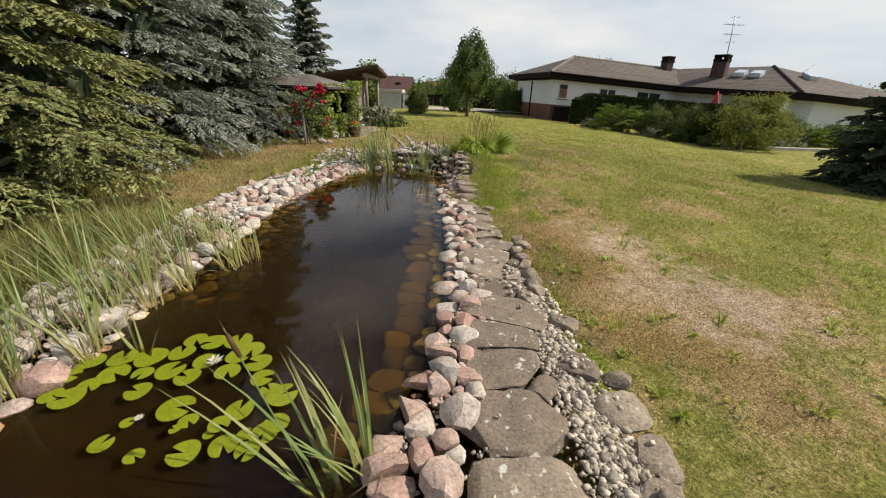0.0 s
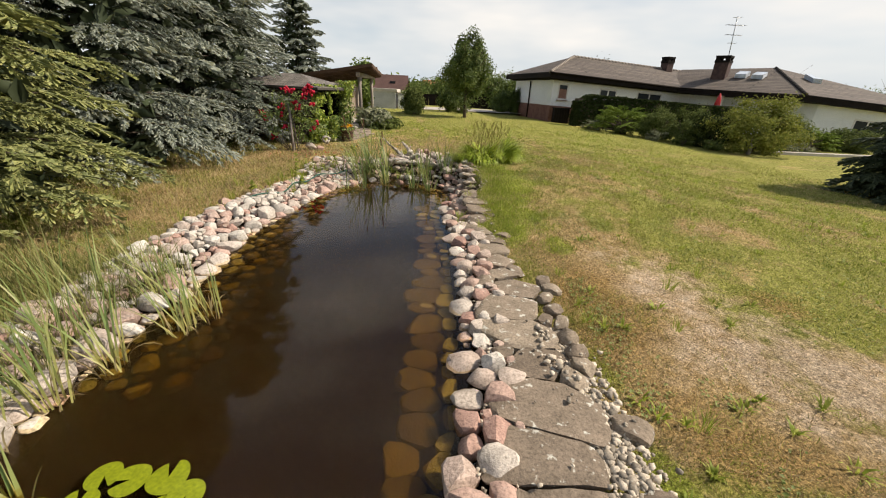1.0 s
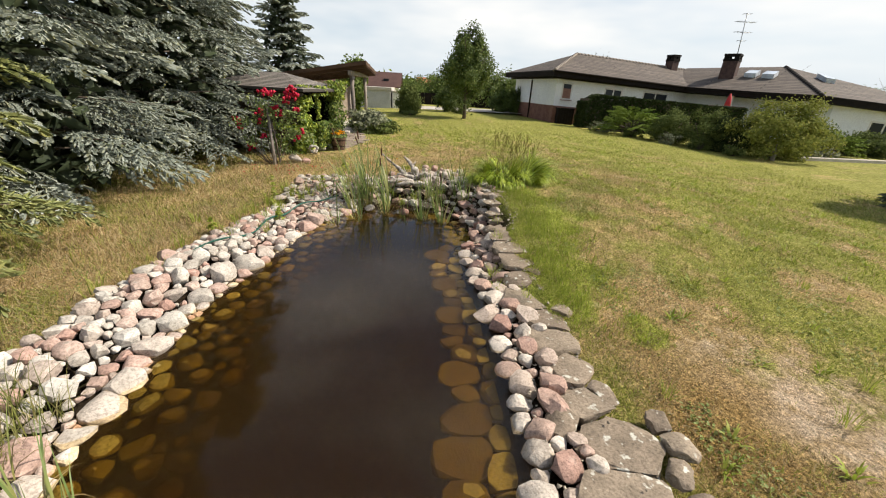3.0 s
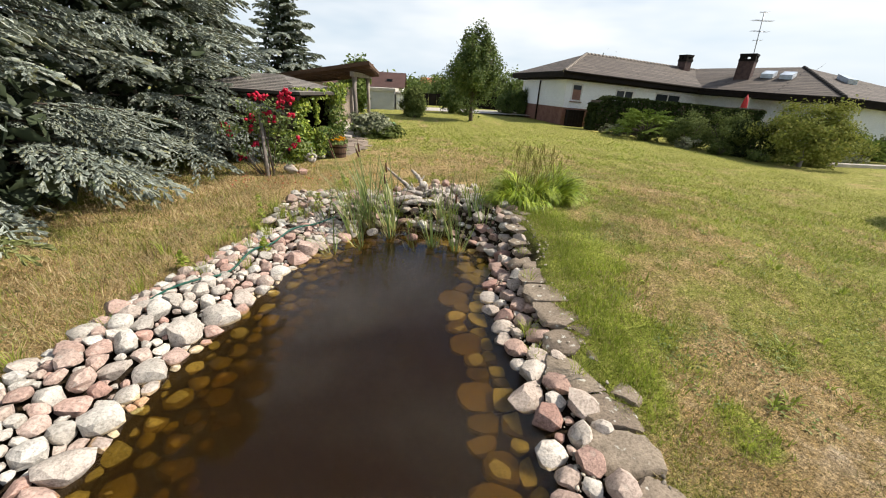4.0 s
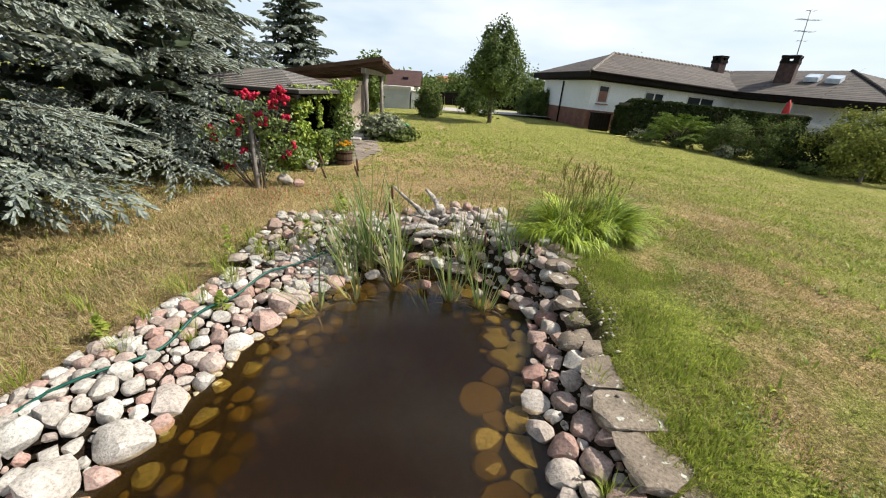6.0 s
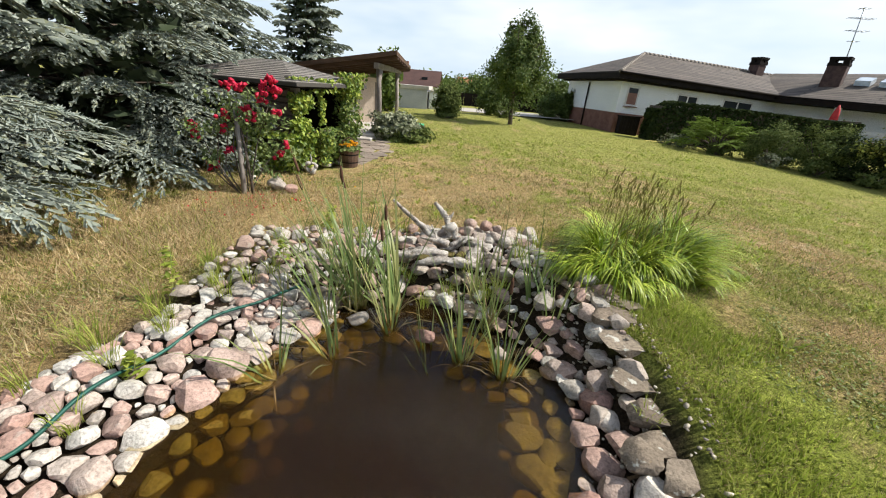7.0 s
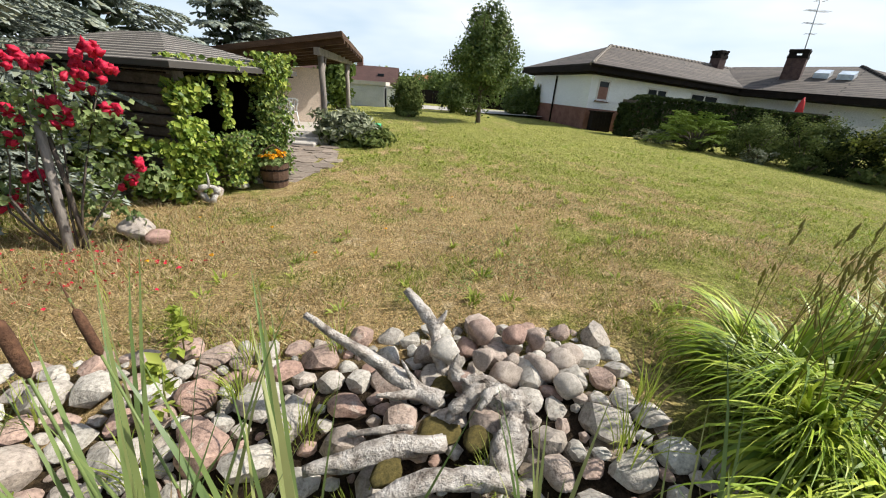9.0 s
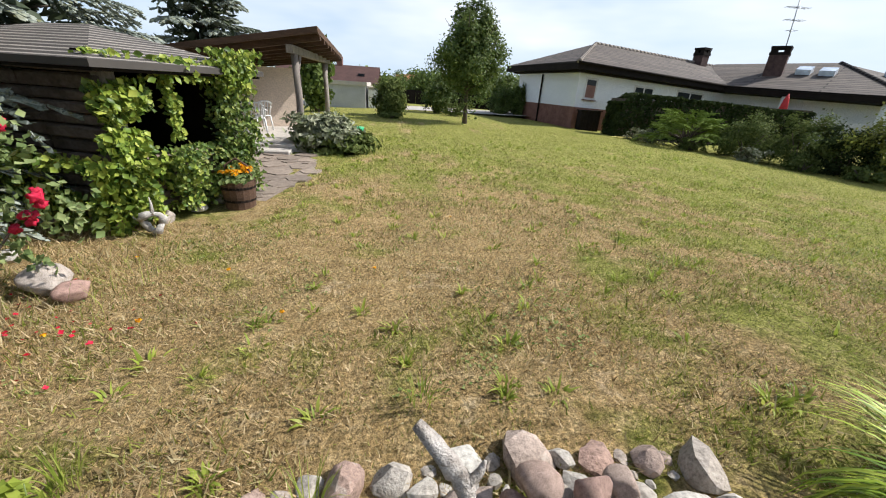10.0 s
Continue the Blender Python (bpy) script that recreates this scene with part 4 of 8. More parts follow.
def chimney(parent, x, y, z0, z1, w, rz):
    c = new("chimney")
    c.parent = parent
    m = frame_of(x, y, rz)
    h = w / 2
    bm = bmesh.new()
    box(bm, -h, h, -h, h, z0, z1 - 0.34, 0.02)
    bmesh.ops.transform(bm, matrix=m, verts=bm.verts)
    part("shaft", bm, M["dark_brick"], c)
    bm = bmesh.new()
    for sx in (-1, 1):
        for sy in (-1, 1):
            box(bm, sx * (h - 0.15) - 0.15, sx * (h - 0.15) + 0.15, sy * (h - 0.15) - 0.15, sy * (h - 0.15) + 0.15, z1 - 0.34, z1 - 0.14)
    box(bm, -h - 0.03, h + 0.03, -h - 0.03, h + 0.03, z1 - 0.14, z1)
    box(bm, -h - 0.03, h + 0.03, -h - 0.03, h + 0.03, z1 - 0.5, z1 - 0.338)
    bmesh.ops.transform(bm, matrix=m, verts=bm.verts)
    part("cap", bm, M["dark_wood"], c, "dark open chimney cap")
    return c


HX, HY, HR = 8.6, 30.37, 17.0         # house corner and turn
SKEW = math.sin(radians(7.5))         # the end wall leans back from square
EAVE, RIDGE, BASE, PLINTH = 3.12, 4.72, -0.6, 0.97


def house():
    h = thing("house", (HX, HY, -0.3), "white bungalow with a brick plinth and hipped brown tile roof", "house")
    m = frame_of(HX, HY, HR) @ Matrix(((1, SKEW, 0, 0), (0, 1, 0, 0), (-0.034, 0, 1, 0), (0, 0, 0, 1)))
    inv = h.matrix_world.inverted()
    L, D, o = 11.8, 6.9, 0.75
    P = lambda x, y, z: m @ Vector((x, y, z))
    bm = bmesh.new()
    box(bm, 0, L + 6, 0, D, PLINTH, EAVE - 0.1)
    bmesh.ops.transform(bm, matrix=m, verts=bm.verts)
    parts = [part("wall", bm, M["white_wall"], None)]
    bm = bmesh.new()
    box(bm, -0.015, L + 6, -0.015, D + 0.015, BASE, PLINTH)
    bmesh.ops.transform(bm, matrix=m, verts=bm.verts)
    parts.append(part("plinth", bm, M["brick"], None, "red-brown brick plinth"))
    # soffit and fascia, their shade put into the near-black timber colour
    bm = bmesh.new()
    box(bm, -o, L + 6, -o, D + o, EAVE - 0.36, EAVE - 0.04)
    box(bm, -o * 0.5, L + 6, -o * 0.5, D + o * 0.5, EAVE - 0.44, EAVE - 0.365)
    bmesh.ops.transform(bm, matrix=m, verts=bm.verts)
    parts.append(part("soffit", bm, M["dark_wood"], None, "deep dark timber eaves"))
    hw = D / 2
    A, B, C2, D2 = P(-o, -o, EAVE), P(L + 6, -o, EAVE), P(L + 6, D + o, EAVE), P(-o, D + o, EAVE)
    R1, R2 = P(hw, hw, RIDGE), P(L + 6, hw, RIDGE)
    parts.append(roof_plane("roof", (A, B, R2, R1), M["roof"], None))
    parts.append(roof_plane("roof", (D2, A, R1), M["roof"], None))
    parts.append(roof_plane("roof", (C2, D2, R1, R2), M["roof"], None))
    for a, b in ((A, R1), (R1, R2)):
        k = int((b - a).length / 0.35)
        bm = bmesh.new()
        for i in range(k):
            p = a.lerp(b, (i + 0.5) / k)
            d = (b - a).normalized()
            r = bmesh.ops.create_cone(bm, cap_ends=True, segments=8, radius1=0.12, radius2=0.10, depth=0.36)
            bmesh.ops.transform(bm, matrix=Matrix.Translation(p) @ d.to_track_quat("Z", "Y").to_matrix().to_4x4(), verts=r["verts"])
        parts.append(part("ridge", bm, M["hip_tile"], None, smooth=True))
    # windows of the front, each on the wall
    for x0, x1, z0, z1, panes, sh in ((0.5, 1.36, 1.4, 2.5, 1, 0.66), (4.2, 5.85, 1.65, 2.44, 2, 0.0), (7.9, 10.45, 1.65, 2.5, 2, 0.0)):
        parts.append(window_unit(None, m, x0, x1, z0, z1, panes, shutter=sh))
    # downpipe on the end wall
    parts.append(tube("downpipe", [P(-0.07, 3.7, BASE), P(-0.07, 3.7, 1.5), P(-0.07, 3.7, EAVE - 0.5)], 0.05, M["dark_wood"], None))
    parts.append(tube("gutter", [P(-o - 0.05, -o - 0.06, EAVE - 0.06), P(L, -o - 0.06, EAVE - 0.06)], 0.07, M["dark_wood"], None))
    # right wing: comes forward from the inner corner, on lower ground
    V = P(L - 0.6, -o, EAVE)
    K = Vector((23.75, 26.28, 2.45))
    EV = V.z
    u = Vector((K.x - V.x, K.y - V.y, 0)).normalized()
    w = Vector((0.99, -0.12, 0))
    span = math.hypot(K.x - V.x, K.y - V.y)
    fall = (EV - K.z) / span
    K2 = K + w * 10.5 - Vector((0, 0, 0.75))
    Rr, Rv = Vector((26.6, 32.6, 4.43)), Vector((22.9, 38.4, 4.36))
    Vb = V - u * 6.0
    V2b = V + w * 10.5 - u * 6.0
    parts.append(roof_plane("roof", (Vb, K, Rr, Rv), M["roof"], None))
    parts.append(roof_plane("roof", (K, K2, Rr), M["roof"], None))
    parts.append(roof_plane("roof", (K2, V2b, Rv, Rr), M["roof"], None))
    bm = bmesh.new()
    n = int((Rr - K).length / 0.35)
    for i in range(n):
        p = K.lerp(Rr, (i + 0.5) / n)
        r = bmesh.ops.create_cone(bm, cap_ends=True, segments=8, radius1=0.12, radius2=0.10, depth=0.36)
        bmesh.ops.transform(bm, matrix=Matrix.Translation(p) @ (Rr - K).normalized().to_track_quat("Z", "Y").to_matrix().to_4x4(), verts=r["verts"])
    parts.append(part("ridge", bm, M["roof"], None, smooth=True))
    wm = Matrix(((w.x, -u.x, 0, K.x), (w.y, -u.y, 0, K.y), (-0.0714, fall, 1, K.z - EV), (0, 0, 0, 1)))     # x along the end wall, y inwards
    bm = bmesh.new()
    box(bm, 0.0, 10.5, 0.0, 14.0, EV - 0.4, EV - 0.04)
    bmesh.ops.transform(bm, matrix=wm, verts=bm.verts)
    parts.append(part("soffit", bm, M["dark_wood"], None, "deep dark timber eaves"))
    bm = bmesh.new()
    box(bm, 2.0, 9.8, 0.8, 14.0, BASE, EV - 0.4)
    bmesh.ops.transform(bm, matrix=wm, verts=bm.verts)
    parts.append(part("wall", bm, M["white_wall"], None))
    parts.append(window_unit(None, wm @ Matrix.Translation((0, 0.8, 0)), 4.6, 7.4, 0.7, 1.75, 3))
    for d in (0.5, 4.6):
        p = wm @ Vector((0.35, 0.4 + d, 0))
        bm = bmesh.new()
        box(bm, p.x - 0.13, p.x + 0.13, p.y - 0.13, p.y + 0.13, BASE, EV - 0.4, 0.015)
        parts.append(part("porch_post", bm, M["white_wall"], None, "white porch post"))
    bm = bmesh.new()
    box(bm, 0.3, 0.42, 1.2, 8.0, 1.05, 1.3)
    bmesh.ops.transform(bm, matrix=wm, verts=bm.verts)
    parts.append(part("porch_rail", bm, M["frame_paint"], None))
    nn = (K - V).cross(Rr - V).normalized()
    along = K - V
    slope = (Rr - V) - along * ((Rr - V).dot(along) / along.length_squared)
    for a0, a1, c0, c1 in ((0.33, 0.42, 0.49, 0.62), (0.47, 0.56, 0.48, 0.61), (0.9, 0.9, 0.0, 0.0)):
        q = [V + along * a0 + slope * c0, V + along * a1 + slope * c0, V + along * a1 + slope * c1, V + along * a0 + slope * c1]
        if a0 == a1:
            q = [K.lerp(K2, f).lerp(Rr, g) for f, g in ((0.3, 0.5), (0.42, 0.5), (0.5, 0.66), (0.38, 0.66))]
        bm = bmesh.new()
        lo = [bm.verts.new(v) for v in q]
        hi = [bm.verts.new(v + nn * 0.3 * (1 if nn.z > 0 else -1)) for v in q]
        bm.faces.new(hi)
        for i in range(4):
            bm.faces.new((lo[i], lo[(i + 1) % 4], hi[(i + 1) % 4], hi[i]))
        parts.append(part("skylight", bm, M["sky_tint_glass"], None, "roof window coloured pale as if reflecting the sky"))
    parts.append(chimney(None, *P(13.3, 3.2, 0).xy, 3.5, 5.22, 0.72, HR))
    c2 = Vector((22.75, 33.2, 0))
    parts.append(chimney(None, c2.x, c2.y, 2.8, 5.1, 0.95, -50))
    for q in parts:
        q.parent = h
        q.matrix_parent_inverse = inv
    # the aerial on the chimney
    a = thing("aerial", (c2.x + 0.35, c2.y + 0.1, 5.05), "grey rooftop television aerial on a pole beside the chimney", "aerial")
    tube("pole", [(0, 0, -0.3), (-0.3, 0, 2.7)], 0.028, M["galv"], a)
    for i, (z, ln, n) in enumerate(((2.65, 0.6, 2), (2.15, 1.5, 7), (1.5, 1.3, 5), (0.95, 0.6, 2))):
        b = tube("boom", [(-ln / 2 - 0.1 * z, 0.02, z), (ln / 2 - 0.1 * z, 0.02, z)], 0.015, M["galv"], a)
        for j in range(n):
            x = -ln / 2 - 0.1 * z + ln * (j + 0.5) / n
            e = new("element", mesh_from("element", *tube_arrays([(x, -0.28, z), (x, 0.28, z)], 0.01, 4), M["galv"]))
            e.parent = b
    return h


# ---- plants ----
def frames_from(dirs, rs):
    """Orthonormal frames (n, 3, 3), columns: forward, side, normal."""
    d = dirs / np.linalg.norm(dirs, axis=1, keepdims=True)
    r = rs.randn(*d.shape)
    s = np.cross(d, r)
    s /= np.linalg.norm(s, axis=1, keepdims=True) + 1e-9
    return np.stack([d, s, np.cross(d, s)], 2)


def leaves_mesh(name, pos, nrm, size, mat, rs, jitter=0.7, long=1.5):
    """Folded leaves, four triangles each, lying across nrm with scatter."""
    n = len(pos)
    nn = nrm + jitter * rs.randn(n, 3)
    f = frames_from(nn, rs)
    N, S, T = f[:, :, 0], f[:, :, 1], f[:, :, 2]
    sz = size * rs.uniform(0.6, 1.3, (n, 1))
    h, w = sz * long * 0.5, sz * 0.5
    base, tip = pos - T * h, pos + T * h
    mid = pos + N * (-0.18 * sz)
    l, r = pos - S * w + N * 0.1 * sz, pos + S * w + N * 0.1 * sz
    v = np.stack([base, l, tip, r, mid], 1).reshape(-1, 3)
    k = np.arange(n)[:, None] * 5
    t = np.concatenate([k + np.array(q) for q in ((0, 4, 1), (1, 4, 2), (2, 4, 3), (3, 4, 0))], 0)
    return mesh_fast(name, v, t, mat)


def clump_points(rs, n, centre, radii, clumps, spread=0.16, hollow=0.55, lump=0.5):
    """Points in clumps over an uneven ellipsoid, with outward normals."""
    d = rs.randn(clumps, 3)
    d /= np.linalg.norm(d, axis=1, keepdims=True)
    r = rs.uniform(hollow, 1.0, (clumps, 1)) ** 0.6 * (1 + lump * (rs.rand(clumps, 1) - 0.5))
    c = d * r
    i = rs.randint(0, clumps, n)
    p = c[i] + rs.randn(n, 3) * spread
    nrm = p / (np.linalg.norm(p, axis=1, keepdims=True) + 1e-6)
    return p * np.array(radii) + np.array(centre), nrm + np.array([0, 0, 0.4])


def shrub(name, at, radii, n, leaf, mat, label, category="shrub", seed=0, group="", clumps=60, spread=0.17, long=1.5, hollow=0.5, trunk=None, rise=0.9):
    rs = np.random.RandomState(seed)
    x, y = at[:2]
    z = land(x, y) if len(at) < 3 else at[2]
    t = thing(name, (x, y, z), label, category, group)
    p, nr = clump_points(rs, n, (0, 0, radii[2] * rise), radii, clumps, spread, hollow)
    keep = p[:, 2] > 0.02
    put(new("crown", leaves_mesh("crown", p[keep], nr[keep], leaf, mat, rs, 0.7, long)), t)
    if trunk is None:
        vs, fs = [], []
        for i in range(6):
            a = 6.28 * i / 6 + rs.rand()
            e = (radii[0] * 0.6 * math.cos(a), radii[1] * 0.6 * math.sin(a), radii[2] * rs.uniform(0.9, 1.5))
            q, g = tube_arrays([(0.04 * math.cos(a), 0.04 * math.sin(a), -0.05), (e[0] * 0.4, e[1] * 0.4, e[2] * 0.5), e], [0.03, 0.022, 0.008], 5)
            fs += [tuple(len(vs) + j for j in f) for f in g]
            vs += q
        put(tagged(new("stems", mesh_from("stems", vs, fs, M["bark"], True)), kind="stuff"), t)
    return t


def tree(name, at, height, trunk_r, crown_at, radii, n, leaf, mat, label, seed, clumps=120, spread=0.13, limbs=9, shape=None):
    rs = np.random.RandomState(seed)
    x, y = at
    t = thing(name, (x, y, land(x, y)), label, "tree")
    bend = rs.uniform(-0.06, 0.06, 2)
    path = [(bend[0] * height * s * s, bend[1] * height * s * s, height * 0.82 * s - 0.05) for s in (0, 0.15, 0.35, 0.6, 0.85, 1.0)]
    vs, fs = tube_arrays(path, [trunk_r * k for k in (1.25, 1.0, 0.85, 0.6, 0.35, 0.1)], 8)
    for i in range(limbs):
        s = rs.uniform(0.3, 0.9)
        z = height * 0.82 * s
        a = rs.uniform(0, 6.28)
        ln = radii[0] * rs.uniform(0.5, 0.9)
        p0 = (bend[0] * height * s * s, bend[1] * height * s * s, z)
        p2 = (p0[0] + ln * math.cos(a), p0[1] + ln * math.sin(a), z + ln * rs.uniform(0.5, 1.1))
        p1 = ((p0[0] + p2[0]) / 2, (p0[1] + p2[1]) / 2, (z + p2[2]) / 2 - 0.05 * ln)
        q, g = tube_arrays([p0, p1, p2], [trunk_r * 0.4, trunk_r * 0.25, trunk_r * 0.08], 5)
        fs += [tuple(len(vs) + j for j in f) for f in g]
        vs += q
    put(new("trunk", mesh_from("trunk", vs, fs, M["bark"], True)), t)
    p, nr = clump_points(rs, n, (0, 0, 0), (1, 1, 1), clumps, spread, 0.3)
    if shape == "flame":
        k = np.clip(1.08 - 0.55 * (p[:, 2:3] + 1) / 2 - 0.25 * np.clip(-p[:, 2:3] - 0.3, 0, 1), 0.1, 1.2)
        p[:, :2] *= k
    p = p * np.array(radii) + np.array(crown_at)
    put(new("crown", leaves_mesh("crown", p, nr, leaf, mat, rs)), t)
    return t


def shoot_template(rs, needles=1, length=0.115, girth=0.0195):
    """One twig end along +x: a blunt bristly finger with stray needles."""
    rings = []
    for at, k in ((-0.1, 0.55), (0.8, 0.95)):
        o = rs.uniform(0, 6.28)
        rings.append([np.array((at * length, girth * k * math.cos(o + 2.094 * q), girth * k * math.sin(o + 2.094 * q))) + rs.randn(3) * 0.003 for q in range(3)])
    tip = np.array((length * 1.05, 0, 0))
    v = []
    for q in range(3):
        a, b, c, d = rings[0][q], rings[0][(q + 1) % 3], rings[1][q], rings[1][(q + 1) % 3]
        v += [a, b, d, a, d, c, c, d, tip]
    f = np.array([1.0, 0, 0])
    for i in range(needles):
        a = rs.uniform(-0.3, 3.4)
        o = np.array([0, math.cos(a), math.sin(a)])
        at = f * length * rs.uniform(0.15, 0.9)
        side = np.cross(f, o) * 0.01
        v += [at - side, at + side + f * 0.012, at + (o * 0.9 + f * 0.8) * girth * 2.2]
    return np.array(v)


def bough_axis(q):
    """Height of a bough above its start: it rises, then the outer half bows down."""
    return 0.08 * q - 0.36 * np.maximum(q - 0.5, 0) ** 1.6


def bough_template(rs, density=1.0):
    """A bough along +x, one metre long: bare inside, hand-like sprays of shoots hanging over the outer half."""
    P, B, D = [], [], []
    side_n = int(8 * density)
    for i in range(side_n):
        s = 0.42 + 0.54 * (i + rs.uniform(-0.3, 0.3)) / side_n
        for sg in (-1, 1):
            ln = (0.3 * (1.15 - s) ** 0.6 + 0.03) * rs.uniform(0.6, 1.25)
            a = sg * rs.uniform(0.5, 0.9)
            tilt = rs.uniform(0.1, 0.45)
            k = max(3, int(ln / 0.042))
            for j in range(k):
                q = (j + 0.5) / k
                px, py = s + q * ln * math.cos(a), q * ln * math.sin(a)
                pz = bough_axis(px) - tilt * q * ln
                for side in (-1, 1):
                    P.append((px, py, pz + rs.uniform(-0.006, 0.006)))
                    B.append(a + side * rs.uniform(0.4, 0.95) * (1 - 0.4 * q))
                    D.append(-0.12 - 0.35 * q + rs.uniform(-0.2, 0.15))
            P.append((s + ln * math.cos(a), ln * math.sin(a), bough_axis(s + ln * math.cos(a)) - tilt * ln))
            B.append(a)
            D.append(-0.6)
    for j in range(14):
        s = 0.5 + 0.52 * j / 14
        P.append((s, 0, bough_axis(s)))
        B.append(rs.uniform(-0.7, 0.7))
        D.append(-0.2 - 0.3 * (j / 14))
    B, D = np.array(B), np.array(D)
    c1, s1, c2, s2, o = np.cos(B), np.sin(B), np.cos(D), np.sin(D), np.zeros(len(B))
    Q = np.stack([np.stack([c1 * c2, -s1, -c1 * s2], -1), np.stack([s1 * c2, c1, -s1 * s2], -1), np.stack([s2, o, c2], -1)], -2)
    return np.array(P), Q


def spruce(at, height, radius, mat, label, seed, whorls=17, per=8, scale=1.0, needles=3, lift=0.3, detail=1.0, back=180, shape=0.55):
    """Tiers of bowed boughs with dark gaps between; boughs that look away over the boundary are sparser."""
    rs = np.random.RandomState(seed)
    x, y = at
    t = thing("spruce", (x, y, land(x, y)), label, "tree", "spruces")
    tube("trunk", [(0, 0, -0.1), (0.02, 0, height * 0.5), (0, 0, height * 0.97)], [height * 0.016, height * 0.009, 0.012], M["bark"], t, sides=8)
    shoots = [shoot_template(rs, needles) for _ in range(6)]
    temps = [bough_template(rs, detail) for _ in range(6)]
    vs, stems, sf = [], [], []
    for w in range(2 * whorls):
        between = w % 2 == 1
        h = (w / 2 + 0.3) / whorls
        z = lift + (height * 0.985 - lift) * h ** 1.08
        reach = (radius * (1 - h) ** shape + 0.12) * (0.8 if between else 1.0)
        n = max(4, int(round(per * (1 - 0.3 * h) * (0.65 if between else 1.0))))
        a0 = rs.uniform(0, 6.28)
        for b in range(n):
            a = a0 + 6.283 * b / n + rs.uniform(-0.3, 0.3)
            L = reach * rs.uniform(0.72, 1.08)
            droop = radians(3 - 3 * (1 - h) + rs.uniform(-4, 4) + 30 * h * h)
            P, Q = temps[rs.randint(6)]
            step = 1 if L > 0.9 else (2 if L > 0.5 else 4)
            if back is not None and math.cos(a - radians(back)) > 0.15:
                step *= 6
            o = rs.randint(step)
            P, Q = P[o::step], Q[o::step]
            ca, sa, cd, sdv = math.cos(a), math.sin(a), math.cos(droop), math.sin(droop)
            R = np.array([[ca * cd, -sa, -ca * sdv], [sa * cd, ca, -sa * sdv], [sdv, 0, cd]])
            dz = rs.uniform(-0.05, 0.05)
            c = (P * L) @ R.T + (0, 0, z + dz)
            c[:, 2] = np.maximum(c[:, 2], 0.05)
            RQ = np.einsum("ij,njk->nik", R, Q)
            sc = scale * (0.8 + 0.15 * L) * (1.3 if step > 1 else 1.0) * rs.uniform(0.8, 1.2, (len(P), 1, 1))
            vs.append((np.einsum("nij,vj->nvi", RQ, shoots[rs.randint(6)]) * sc + c[:, None, :]).reshape(-1, 3))
            pts = [R @ np.array((k * L, 0, bough_axis(k) * L)) + (0, 0, z + dz) for k in (0.0, 0.45, 0.85)]
            q, g = tube_arrays(pts, [0.026, 0.016, 0.006], 4)
            sf += [tuple(len(stems) + j for j in f) for f in g]
            stems += q
    v = np.concatenate(vs)
    put(tagged(new("crown", mesh_fast("crown", v, np.arange(len(v)).reshape(-1, 3), mat)), kind="stuff"), t)
    # dark filler foliage inside the crown: its shade is put into the colour
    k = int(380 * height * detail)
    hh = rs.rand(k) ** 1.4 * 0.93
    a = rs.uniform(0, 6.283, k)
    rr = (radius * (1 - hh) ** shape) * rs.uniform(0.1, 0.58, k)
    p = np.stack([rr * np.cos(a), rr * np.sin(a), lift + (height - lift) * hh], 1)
    put(tagged(new("shade_foliage", leaves_mesh("shade_foliage", p, np.tile((0, 0, 1.0), (k, 1)), 0.17, M["spruce_dark"], rs, 0.9, 2.2)), kind="stuff"), t)
    put(tagged(new("branchwork", mesh_from("branchwork", stems, sf, M["bark"])), kind="stuff"), t)
    return t


def juniper(at, radius, height, label, seed, mat, boughs=34):
    """Low spreading bush of long feathery boughs lying over one another."""
    rs = np.random.RandomState(seed)
    x, y, z = at
    t = thing("juniper", (x, y, z), label, "juniper", "border shrubs")
    shoots = [shoot_template(rs, 1, 0.13, 0.02) for _ in range(4)]
    temps = [bough_template(rs, 0.8) for _ in range(3)]
    vs, stems, sf = [], [], []
    for b in range(boughs):
        a, h = 2.399 * b + rs.uniform(-0.3, 0.3), b / boughs
        L = radius * rs.uniform(0.75, 1.05) * (1.0 - 0.35 * h)
        up = radians(8 + 34 * h + rs.uniform(-5, 5))
        P, Q = temps[rs.randint(3)]
        P, Q = P[rs.randint(2)::2], Q[rs.randint(1)::2]
        k = min(len(P), len(Q))
        P, Q = P[:k], Q[:k]
        ca, sa, cd, sv = math.cos(a), math.sin(a), math.cos(up), math.sin(up)
        R = np.array([[ca * cd, -sa, -ca * sv], [sa * cd, ca, -sa * sv], [sv, 0, cd]])
        z0 = height * (0.2 + 0.5 * h)
        c = (P * L) @ R.T + (0, 0, z0)
        c[:, 2] = np.maximum(c[:, 2], 0.03)
        vs.append((np.einsum("nij,vj->nvi", np.einsum("ij,njk->nik", R, Q), shoots[rs.randint(4)]) * rs.uniform(0.9, 1.5, (k, 1, 1)) + c[:, None, :]).reshape(-1, 3))
        e = R @ np.array((0.8 * L, 0, -0.08 * L))
        q, g = tube_arrays([(0, 0, 0), (e[0] * 0.4, e[1] * 0.4, z0 + e[2] * 0.4), (e[0], e[1], z0 + e[2])], [0.03, 0.018, 0.006], 4)
        sf += [tuple(len(stems) + j for j in f) for f in g]
        stems += q
    v = np.concatenate(vs)
    put(tagged(new("crown", mesh_fast("crown", v, np.arange(len(v)).reshape(-1, 3), mat)), kind="stuff"), t)
    put(tagged(new("branchwork", mesh_from("branchwork", stems, sf, M["bark"])), kind="stuff"), t)
    return t


